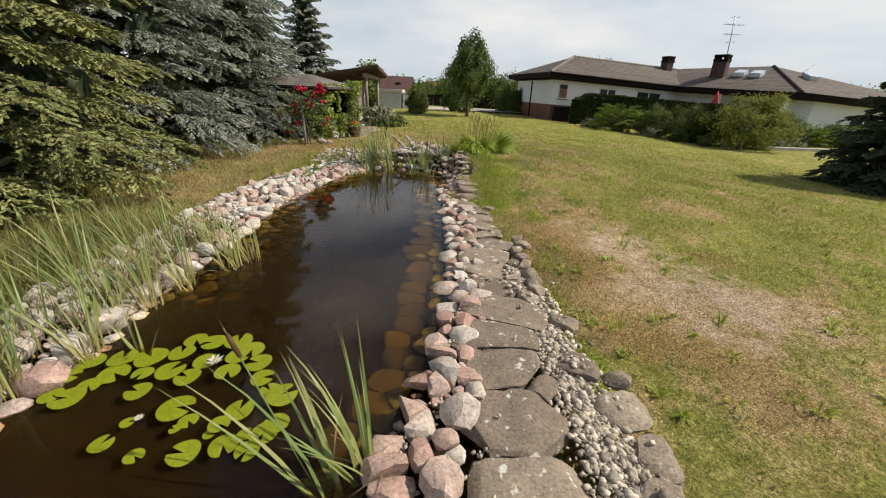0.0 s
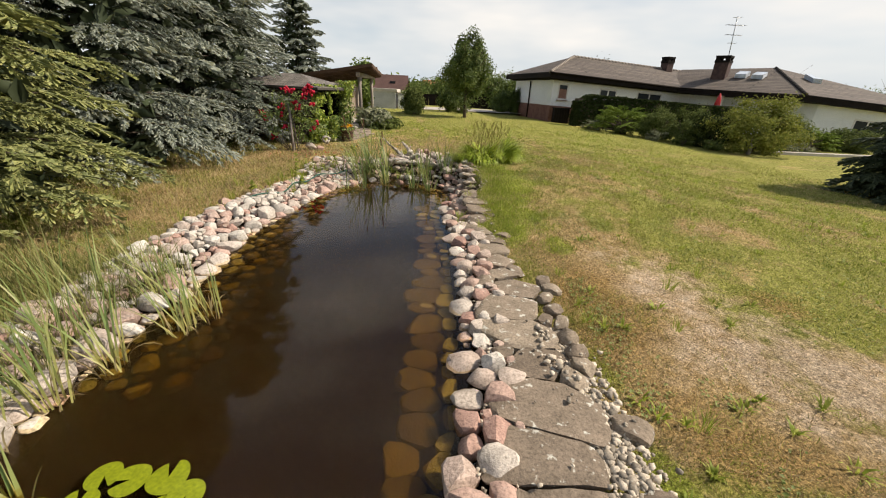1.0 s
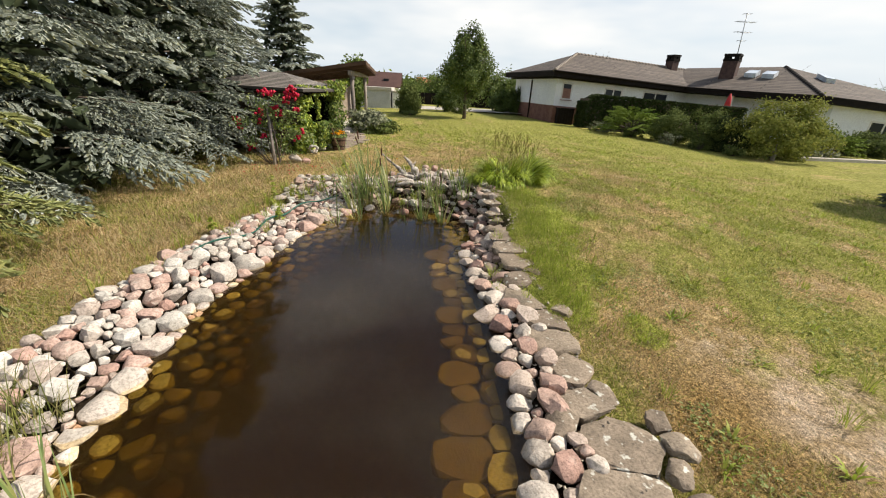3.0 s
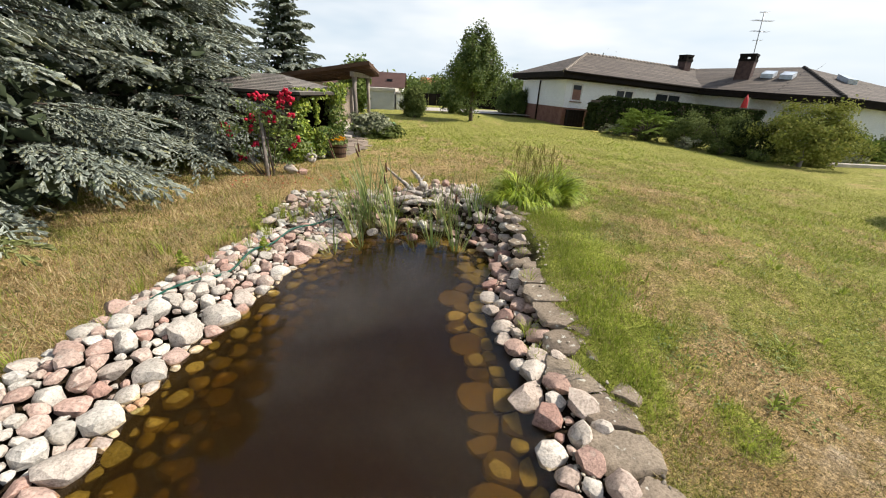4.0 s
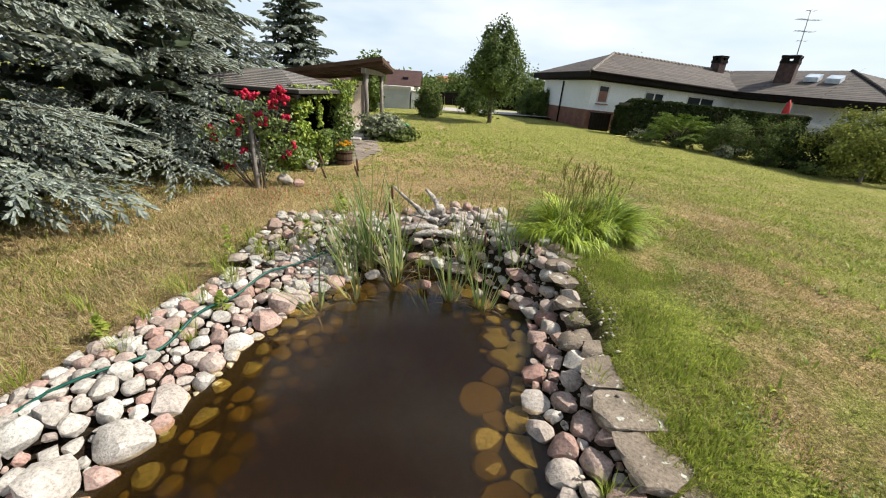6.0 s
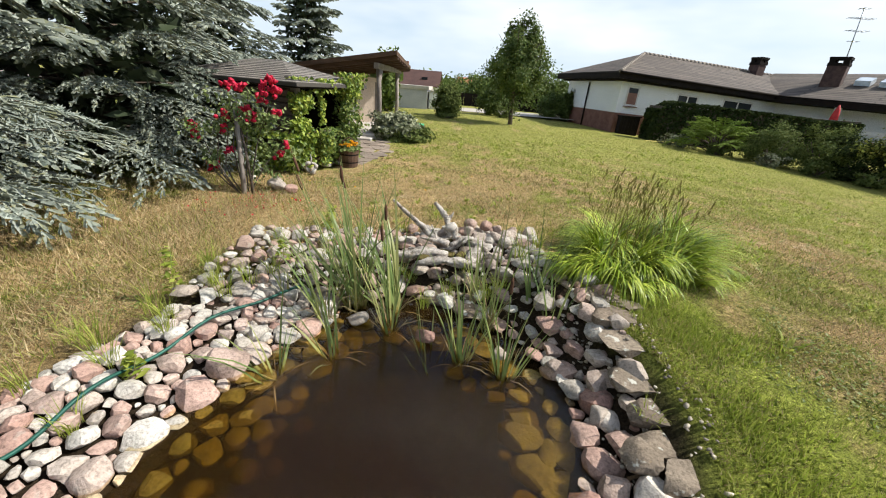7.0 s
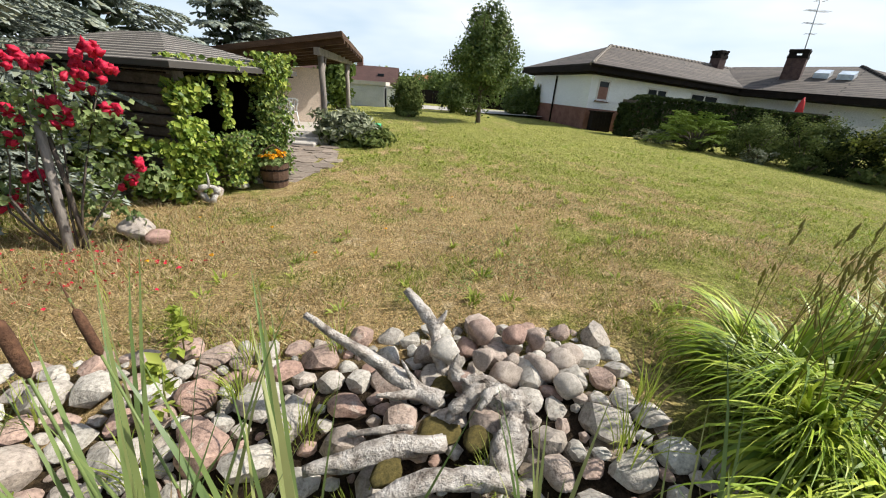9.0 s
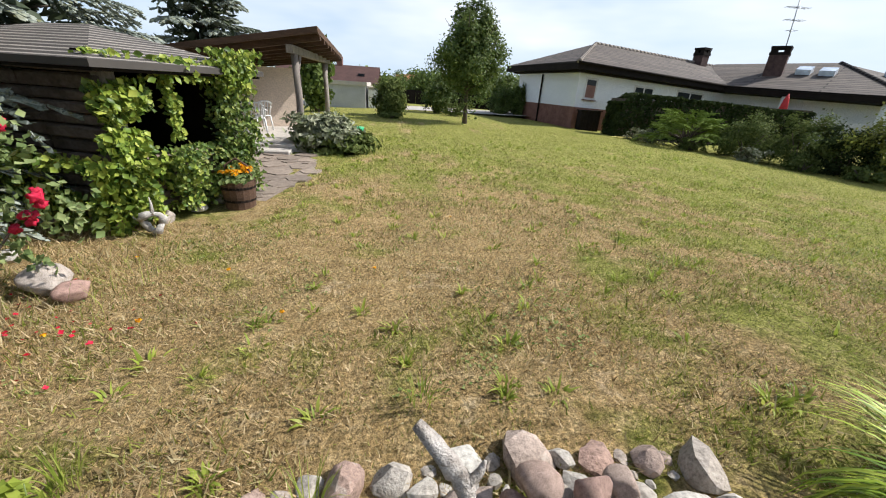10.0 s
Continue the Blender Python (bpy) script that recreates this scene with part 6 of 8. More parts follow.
def shed():
    """Low log shed: corner towards the pond, open side window, hipped shingle roof."""
    cx, cy, turn = -3.72, 13.55, 72.0
    z = land(cx, cy)
    s = thing("log_shed", (cx, cy, z), "low weathered log shed with a hipped shingle roof and creeper", "shed", rz=turn)
    # local x: along the side that holds the opening; local y: along the log wall, away to the left
    W, D, H = 1.65, 2.6, 1.58
    rnd = random.Random(5)
    for side in range(2):
        zz = 0.1
        while zz < H - 0.05:
            h = rnd.uniform(0.1, 0.15)
            if side == 0:
                cut = [rnd.uniform(0.7, 1.7)]
                edges = [0.0] + cut + [D]
                for a, b in zip(edges, edges[1:]):
                    boxpart("log", (rnd.uniform(-0.03, 0.02), 0.13, a + 0.006, b - 0.006, zz, zz + h - 0.012), M["log"], s, bevel=0.02)
            elif zz < 0.62:
                boxpart("log", (0.14, W, rnd.uniform(-0.02, 0.02), 0.13, zz, zz + h - 0.012), M["log"], s, bevel=0.02)
            zz += h
    # near-black inside walls: shade behind the opening is put into their colour
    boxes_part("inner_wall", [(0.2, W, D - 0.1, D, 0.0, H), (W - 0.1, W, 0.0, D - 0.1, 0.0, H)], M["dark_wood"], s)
    boxes_part("corner_post", [(0.0, 0.13, -0.02, 0.11, 0.0, H + 0.05)], M["grey_wood"], s, bevel=0.01)
    boxes_part("corner_post", [(W - 0.14, W - 0.01, -0.04, 0.09, 0.0, H + 0.05)], M["grey_wood"], s, bevel=0.01)
    boxes_part("plate_beam", [(-0.1, W + 0.1, 0.0, 0.12, H, H + 0.1), (-0.02, 0.1, 0.12, D, H, H + 0.1)], M["dark_wood"], s)
    o, e, r = 0.3, H + 0.02, H + 0.38
    A, B, C, D4 = (-o, -o, e), (W + o, -o, e), (W + o, D + o, e), (-o, D + o, e)
    R1, R2 = (0.8, 0.95, r), (0.85, D - 0.9, r)
    for q in ((D4, A, R1, R2), (A, B, R1), (B, C, R2, R1), (C, D4, R2)):
        roof_plane("roof", q, M["shingle"], s, 0.06)
    # ceiling coloured near-black for the shade under the shed roof
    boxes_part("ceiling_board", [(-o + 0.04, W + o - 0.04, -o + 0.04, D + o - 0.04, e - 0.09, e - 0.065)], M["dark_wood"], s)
    # footing stones along both walls
    rn = random.Random(6)
    m = frame_of(cx, cy, turn)
    foot = thing("footing", (cx, cy, z), "row of rounded footing stones along the shed wall", "stones")
    for i in range(12):
        p = m @ Vector((-0.16, 0.0 + 0.19 * i, 0)) if i < 8 else m @ Vector((0.2 + 0.4 * (i - 8), -0.15, 0))
        stone(COBBLE if i < 8 else BOULDER, p.x, p.y, land(p.x, p.y) + 0.06, 0.24, 0.17, 0.22, rn.uniform(0, 360), foot, rn)
    # creeper: leaves on the pillar, over the sill, on the right end and along the eave
    rs = np.random.RandomState(9)

    def cloak(n, x0, x1, y0, y1, z0, z1, puff):
        p = np.stack([rs.uniform(x0, x1, n), rs.uniform(y0, y1, n), rs.uniform(z0, z1, n)], 1)
        lump = value_noise(p[:, 0] * 3 + 7, p[:, 2] * 3, 1.3, 12)
        keep = lump > 0.28
        p = p[keep]
        p[:, 1] -= puff * (0.3 + lump[keep]) * rs.rand(len(p)) ** 0.5
        return p
    c = thing("creeper", (cx, cy, z), "bright green creeper climbing over the shed corner and sill", "climber", rz=turn)
    for n, dims, puff, leaf, kind_of in ((1900, (-0.18, 0.24, -0.02, 0.12, 0.1, H + 0.1), 0.2, 0.064, "ivy"), (900, (-0.2, 0.6, -0.1, 0.05, 0.12, 0.72), 0.26, 0.06, "ivy"), (1500, (0.3, W, -0.1, 0.05, 0.1, 0.8), 0.3, 0.052, "vine"),
                                (2000, (W - 0.5, W + 0.12, -0.14, 0.14, 0.2, H + 0.1), 0.32, 0.052, "vine"), (700, (W - 0.5, W + 0.18, -0.14, 0.14, H - 0.25, H + 0.24), 0.32, 0.06, "ivy"),
                                (650, (-0.1, W + 0.1, -0.15, 0.0, H - 0.14, H + 0.1), 0.2, 0.056, "ivy"), (300, (0.5, 0.66, -0.05, 0.0, 0.85, H), 0.12, 0.054, "ivy"), (120, (0.3, 0.38, -0.05, 0.0, 1.15, H), 0.08, 0.05, "vine")):
        p = cloak(n, *dims, puff)
        nr = np.tile(np.array([0.0, -1.0, 0.35]), (len(p), 1))
        put(new("foliage", leaves_mesh("foliage", p, nr, leaf, M[kind_of], rs, 0.75, 1.3)), c)
    p = cloak(1900, -1.5, 0.1, -0.1, 0.05, 0.05, 0.75, 0.25)
    p = np.stack([p[:, 1] - 0.1, -p[:, 0] - 0.1, p[:, 2]], 1)
    put(new("foliage", leaves_mesh("foliage", p, np.tile(np.array([-1.0, -0.2, 0.3]), (len(p), 1)), 0.065, M["ivy"], rs, 0.5, 1.15)), c)


def rose():
    x, y = -3.92, 11.88
    z = land(x, y)
    t = thing("climbing_rose", (x, y, z), "climbing rose with clusters of red blooms on a leaning post", "rose")
    tube("post", [(0.0, -0.05, -0.1), (-0.05, 0.08, 0.5), (-0.1, 0.2, 1.2)], [0.04, 0.036, 0.033], M["grey_wood"], t, "grey leaning wooden post", 6)
    tube("stake", [(0.12, 0.0, -0.1), (0.02, 0.12, 0.55), (-0.06, 0.2, 0.95)], [0.022, 0.02, 0.018], M["bark"], t, sides=5)
    rs = np.random.RandomState(15)
    canes = (((-0.08, 0.0), (-0.4, 0.05, 0.45), (-0.42, 0.2, 1.0)), ((-0.05, 0.02), (-0.3, 0.08, 0.4), (-0.2, 0.2, 1.25)), ((-0.1, 0.0), (-0.5, 0.1, 0.5), (-0.75, 0.2, 0.85)), ((0.02, 0.03), (0.0, 0.2, 0.7), (0.1, 0.25, 1.5)),
             ((0.05, 0.03), (0.15, 0.2, 0.7), (0.45, 0.25, 1.45)), ((0.03, 0.05), (0.2, 0.3, 0.4), (0.5, 0.35, 0.7)), ((-0.02, 0.0), (-0.15, 0.1, 0.7), (-0.05, 0.22, 1.45)), ((-0.06, 0.0), (-0.5, 0.1, 0.3), (-0.55, 0.15, 0.5)))
    for (bx, by), m, e in canes:
        tube("cane", [(bx, by, -0.02), ((bx + m[0]) * 0.55, m[1] * 0.4, m[2] * 0.5), m, ((m[0] + e[0]) * 0.5, e[1] * 0.9, (m[2] + e[2]) * 0.5 + 0.03), e], [0.011, 0.01, 0.009, 0.007, 0.003], M["bark"], t, sides=5)
    for n, c, r, k in ((460, (0.0, 0.25, 1.2), (0.5, 0.25, 0.32), 26), (200, (-0.55, 0.2, 0.88), (0.35, 0.22, 0.2), 14), (280, (0.35, 0.3, 0.75), (0.42, 0.25, 0.3), 16), (160, (0.1, 0.3, 0.35), (0.3, 0.2, 0.22), 12), (120, (-0.5, 0.15, 0.5), (0.2, 0.15, 0.12), 8)):
        p, nr = clump_points(rs, n, c, r, k, 0.2, 0.2)
        put(new("foliage", leaves_mesh("foliage", p, nr, 0.05, M["rose_leaf"], rs, 0.7, 1.3)), t)
    clusters = [(-0.1, 0.2, 1.53, 11), (0.0, 0.2, 1.5, 6), (0.44, 0.2, 1.62, 9), (0.36, 0.18, 1.48, 10), (0.54, 0.18, 1.5, 9), (0.3, 0.2, 1.38, 4), (-0.26, 0.15, 1.12, 7), (0.08, 0.15, 1.2, 9), (0.16, 0.15, 1.12, 6), (-0.77, 0.18, 0.95, 6),
                (-0.72, 0.16, 0.84, 6), (0.52, 0.18, 1.24, 5), (0.58, 0.2, 0.78, 4), (0.5, 0.2, 0.63, 4), (-0.52, 0.14, 0.4, 8), (-0.22, 0.14, 0.6, 6), (-0.3, 0.15, 0.92, 4)]
    heads = [rock_mesh("bloom", 900 + i, M["petal_red"], 2, 0.75, 1.0, 0) for i in range(3)]
    for cx, cy, cz, n in clusters:
        for i in range(n):
            o = np.array((cx, cy, cz)) + rs.randn(3) * (0.05, 0.04, 0.04)
            b = put(new("bloom", heads[i % 3]), t, "deep red rose bloom")
            b.matrix_local = pose(*o, rs.uniform(-40, 40), rs.uniform(-40, 40), rs.uniform(0, 360)) @ Matrix.Diagonal((0.06, 0.06, 0.05, 1))
    # boulders at the foot
    for i, (bx, by, s) in enumerate(((-3.55, 12.18, 0.42), (-3.28, 12.02, 0.27), (-4.25, 12.7, 0.22))):
        rn = random.Random(i)
        ob = new("boulder", BOULDER[i])
        ob.matrix_world = pose(bx, by, land(bx, by) + s * 0.22, 0, 0, rn.uniform(0, 360)) @ Matrix.Diagonal((s, s * 0.75, s * 0.8, 1))
        tagged(ob, "grey boulder lying in the grass by the rose", "boulder", "boulders by the rose")
    # fallen petals
    n = 150
    q = np.stack([rs.normal(-3.6, 0.5, n), rs.normal(11.5, 0.35, n)], 1)
    pz = land_z(q[:, 0], q[:, 1]) + 0.03
    ob = new("petals", leaves_mesh("petals", np.column_stack([q, pz]), np.tile((0, 0, 1.0), (n, 1)), 0.028, M["petal_red"], rs, 0.4, 1.0))
    tagged(ob, "fallen red rose petals scattered on dry grass", "petals", kind="stuff")


def shelter():
    x, y = -4.6, 20.4
    z = land(x, y)
    s = thing("open_shelter", (0, 0, 0), "open timber shelter with a sloping plank roof and plastered back wall", "shelter")
    boxpart("back_wall", (-3.8, 0.0, 0.0, 0.2, z - 0.1, 1.75), M["beige"], s, "beige plastered wall", m=Matrix.Translation((-3.95, 21.9, 0)) @ Matrix.Rotation(radians(18), 4, "Z"))
    boxpart("wall_post", (-4.0, -3.88, 21.88, 22.12, z - 0.1, 1.6), M["grey_wood"], s)
    # roof: high edge towards the lawn, low edge to the left
    P = [(-2.72, 18.7, 2.5), (-2.95, 24.2, 2.3), (-7.2, 24.0, 1.75), (-6.9, 18.9, 1.78)]
    roof_plane("roof", P, M["roof_plank"], s, 0.04)
    a, b, c, d = [Vector(p) for p in P]
    for i in range(8):
        k = (i + 0.5) / 8
        p, q = a.lerp(b, k), d.lerp(c, k)
        bm = bmesh.new()
        box(bm, 0, (q - p).length, -0.04, 0.04, -0.2, -0.06)
        bmesh.ops.transform(bm, matrix=Matrix.Translation(p) @ (q - p).to_track_quat("X", "Z").to_matrix().to_4x4(), verts=bm.verts)
        part("rafter", bm, M["brown_wood"], s)
    for p, q in ((a, b), (a, d)):
        bm = bmesh.new()
        box(bm, -0.02, (q - p).length, -0.02, 0.02, -0.1, 0.02)
        bmesh.ops.transform(bm, matrix=Matrix.Translation(p) @ (q - p).to_track_quat("X", "Z").to_matrix().to_4x4(), verts=bm.verts)
        part("fascia", bm, M["brown_wood"], s)
    bm = bmesh.new()
    box(bm, -3.42, -3.28, 18.9, 24.0, 2.0, 2.16)
    part("beam", bm, M["grey_wood"], s)
    for px, py, top in ((-3.35, 19.3, 2.0), (-3.4, 23.4, 2.0), (-6.8, 19.2, 1.6), (-6.8, 23.4, 1.6)):
        tube("post", [(px, py, z - 0.1), (px + 0.03, py, 1.0), (px, py, top)], [0.085, 0.075, 0.08], M["grey_wood"], s, "rough grey timber post", 7)
        if px > -5:
            tube("brace", [(px + 0.01, py + 0.05, top - 0.5), (px + 0.01, py + 0.45, top)], 0.045, M["grey_wood"], s, sides=5)
    # round wall ornament
    o = thing("wall_ornament", (-4.75, 21.88, 1.08), "small dark round ornament hanging on the plaster wall", "ornament")
    bm = bmesh.new()
    bmesh.ops.create_uvsphere(bm, u_segments=10, v_segments=6, radius=0.11)
    bmesh.ops.scale(bm, vec=(1, 0.45, 1), verts=bm.verts)
    part("disc", bm, M["brown_wood"], o)
    tube("hook", [(0, 0.02, 0.08), (0, 0.0, 0.17)], 0.01, M["dark_wood"], o)
    # floor slab with a step, flagstones before it
    f = tagged(boxpart("patio", (-7.4, -3.05, 18.3, 22.3, z - 0.1, z + 0.16), M["concrete"], None, bevel=0.02), "pale concrete patio floor under the shelter", "patio", kind="structure")
    tagged(boxpart("step", (-4.7, -3.3, 17.9, 18.3, z - 0.1, z + 0.08), M["concrete"], None, bevel=0.02), "low concrete step in front of the patio", "step", kind="structure")
    bm = bmesh.new()
    q = [(-2.75, 14.5), (-2.62, 15.4), (-2.5, 16.4), (-2.6, 17.2), (-2.95, 17.9), (-4.9, 18.3), (-4.6, 16.0), (-3.6, 14.7)]
    bm.faces.new([bm.verts.new((a, b, land(a, b) + 0.012)) for a, b in q])
    tagged(part("path_bed", bm, M["paving"], None), "sandy mortar bed of the flagstone path", "paving", kind="structure")
    pv = thing("flagstones", (0, 0, 0), "irregular brown flagstone path between shed and shelter", "paving", kind="structure")
    rnd = random.Random(14)

    def inside(r, k):
        px, py = r.uniform(-4.4, -2.45), r.uniform(14.6, 18.0)
        edge = -2.95 + 0.42 * math.sin((py - 14.6) / 3.4 * 3.1)
        return (px, py, (0.26 - 0.17 * k) * r.uniform(0.8, 1.1)) if px < edge else (None, None, None)
    for px, py, r in pack(1500, inside, None, rnd, 0.9):
        ob = new("flagstone", rnd.choice(PAVE))
        ob.matrix_world = pose(px, py, land(px, py) - 0.02, 0, 0, rnd.uniform(0, 360)) @ Matrix.Diagonal((2.0 * r, 1.85 * r, 0.045, 1))
        ob.parent = pv
    # garden chairs and table
    for cx, cy, rz in ((-4.6, 20.0, 200), (-4.75, 20.75, 230)):
        garden_chair((cx, cy, z + 0.16), rz)
    t = thing("garden_table", (-5.35, 20.3, z + 0.16), "round white plastic garden table under the shelter", "table")
    bm = bmesh.new()
    bmesh.ops.create_cone(bm, cap_ends=True, segments=24, radius1=0.45, radius2=0.45, depth=0.03)
    bmesh.ops.translate(bm, vec=(0, 0, 0.7), verts=bm.verts)
    part("tabletop", bm, M["white_plastic"], t)
    for i in range(4):
        a2 = 0.785 + 1.571 * i
        tube("leg", [(0.35 * math.cos(a2), 0.35 * math.sin(a2), 0.0), (0.25 * math.cos(a2), 0.25 * math.sin(a2), 0.69)], 0.022, M["white_plastic"], t)


PAVE = []
for i in range(5):
    pm = slab_mesh(500 + i)
    pm.materials.clear()
    pm.materials.append(M["paving"])
    PAVE.append(pm)


def garden_chair(at, rz):
    c = thing("garden_chair", at, "white plastic garden chair with a slatted back", "chair", "garden chairs", rz=rz)
    boxpart("seat", (-0.21, 0.21, -0.2, 0.22, 0.36, 0.385), M["white_plastic"], c, bevel=0.01)
    for sx in (-1, 1):
        for sy in (-1, 1):
            tube("leg", [(sx * 0.23, sy * 0.22, 0), (sx * 0.2, sy * 0.18, 0.365)], [0.018, 0.024], M["white_plastic"], c)
        tube("armrest", [(sx * 0.22, -0.2, 0.37), (sx * 0.25, -0.18, 0.56), (sx * 0.25, 0.15, 0.57), (sx * 0.21, 0.24, 0.6)], 0.02, M["white_plastic"], c)
    for i in range(5):
        xx = -0.17 + 0.085 * i
        tube("slat", [(xx, 0.2, 0.38), (xx, 0.27, 0.6), (xx, 0.31, 0.74)], 0.016, M["white_plastic"], c, sides=5)
    tube("top_rail", [(-0.2, 0.29, 0.68), (-0.1, 0.315, 0.75), (0.1, 0.315, 0.75), (0.2, 0.29, 0.68)], 0.022, M["white_plastic"], c)


def barrel_planter():
    x, y = -2.98, 14.3
    z = land(x, y)
    b = thing("barrel_planter", (x, y, z), "half barrel planter of wooden staves with orange marigolds", "planter")
    b.scale = (1.25, 1.25, 1.15)
    for i in range(16):
        a = 6.283 * i / 16
        bm = bmesh.new()
        box(bm, 0.125, 0.15, -0.03, 0.03, 0, 0.3)
        for v in bm.verts:
            k = 0.9 + 0.18 * v.co.z / 0.3
            v.co.x *= k
            v.co.y *= k
        bmesh.ops.transform(bm, matrix=Matrix.Rotation(a, 4, "Z"), verts=bm.verts)
        part("stave", bm, M["brown_wood"], b)
    for zz in (0.08, 0.22):
        bm = bmesh.new()
        for i in range(16):
            a, c = 6.283 * i / 16, 6.283 * (i + 1) / 16
            r = 0.153 * (0.9 + 0.18 * zz / 0.3) + 0.004
            q = [bm.verts.new((r * math.cos(t), r * math.sin(t), h)) for t, h in ((a, zz), (c, zz), (c, zz + 0.025), (a, zz + 0.025))]
            bm.faces.new(q)
        part("hoop", bm, M["dark_wood"], b, "dark iron hoop")
    bm = bmesh.new()
    bmesh.ops.create_circle(bm, cap_ends=True, segments=16, radius=0.145)
    bmesh.ops.translate(bm, vec=(0, 0, 0.26), verts=bm.verts)
    part("soil", bm, M["soil"], b)
    tube("handle", [(-0.15, 0, 0.27), (-0.1, 0.02, 0.45), (0, 0.03, 0.52), (0.1, 0.02, 0.45), (0.15, 0, 0.27)], 0.011, M["brown_wood"], b, "bent twig handle")
    f = thing("marigolds", (x, y, z + 0.3), "orange marigolds in full bloom in the barrel planter", "flowers")
    f.scale = (1.35, 1.35, 1.3)
    rs = np.random.RandomState(44)
    p, nr = clump_points(rs, 500, (0, 0, 0.06), (0.14, 0.14, 0.07), 20, 0.2, 0.3)
    put(new("leaves", leaves_mesh("leaves", p, nr, 0.035, M["rose_leaf"], rs)), f)
    for i in range(17):
        a, r = rs.uniform(0, 6.28), 0.13 * math.sqrt(rs.rand())
        o = np.array((r * math.cos(a), r * math.sin(a), 0.1 + 0.05 * rs.rand()))
        d = rs.randn(26, 3)
        d[:, 2] = np.abs(d[:, 2])
        d /= np.linalg.norm(d, axis=1, keepdims=True)
        put(new("bloom", leaves_mesh("bloom", o + d * (0.028, 0.028, 0.018), d, 0.022, M["petal_yellow"], rs, 0.2, 1.0)), f)


def root_ring():
    x, y = -3.42, 13.3
    z = land(x, y)
    t = thing("root_ring", (x, y, z + 0.04), "bleached ring of twisted root wood leaning at the shed", "driftwood")
    t.scale = (0.72, 0.72, 0.72)
    pts = [(0.13 * math.cos(a) * (1 + 0.15 * math.sin(3 * a)), -0.05 + 0.04 * math.sin(2 * a), 0.15 + 0.13 * math.sin(a)) for a in [6.283 * i / 14 for i in range(15)]]
    tube("ring", pts, [0.045 + 0.015 * math.sin(i * 1.7) for i in range(15)], M["bleached"], t, sides=7)
    tube("spur", [(0.02, -0.05, 0.27), (0.02, -0.02, 0.4), (0.0, 0.0, 0.5)], [0.03, 0.016, 0.005], M["bleached"], t)
    tube("spur", [(-0.13, 0, 0.1), (-0.26, 0, 0.2), (-0.3, 0.02, 0.3)], [0.02, 0.012, 0.004], M["bleached"], t)


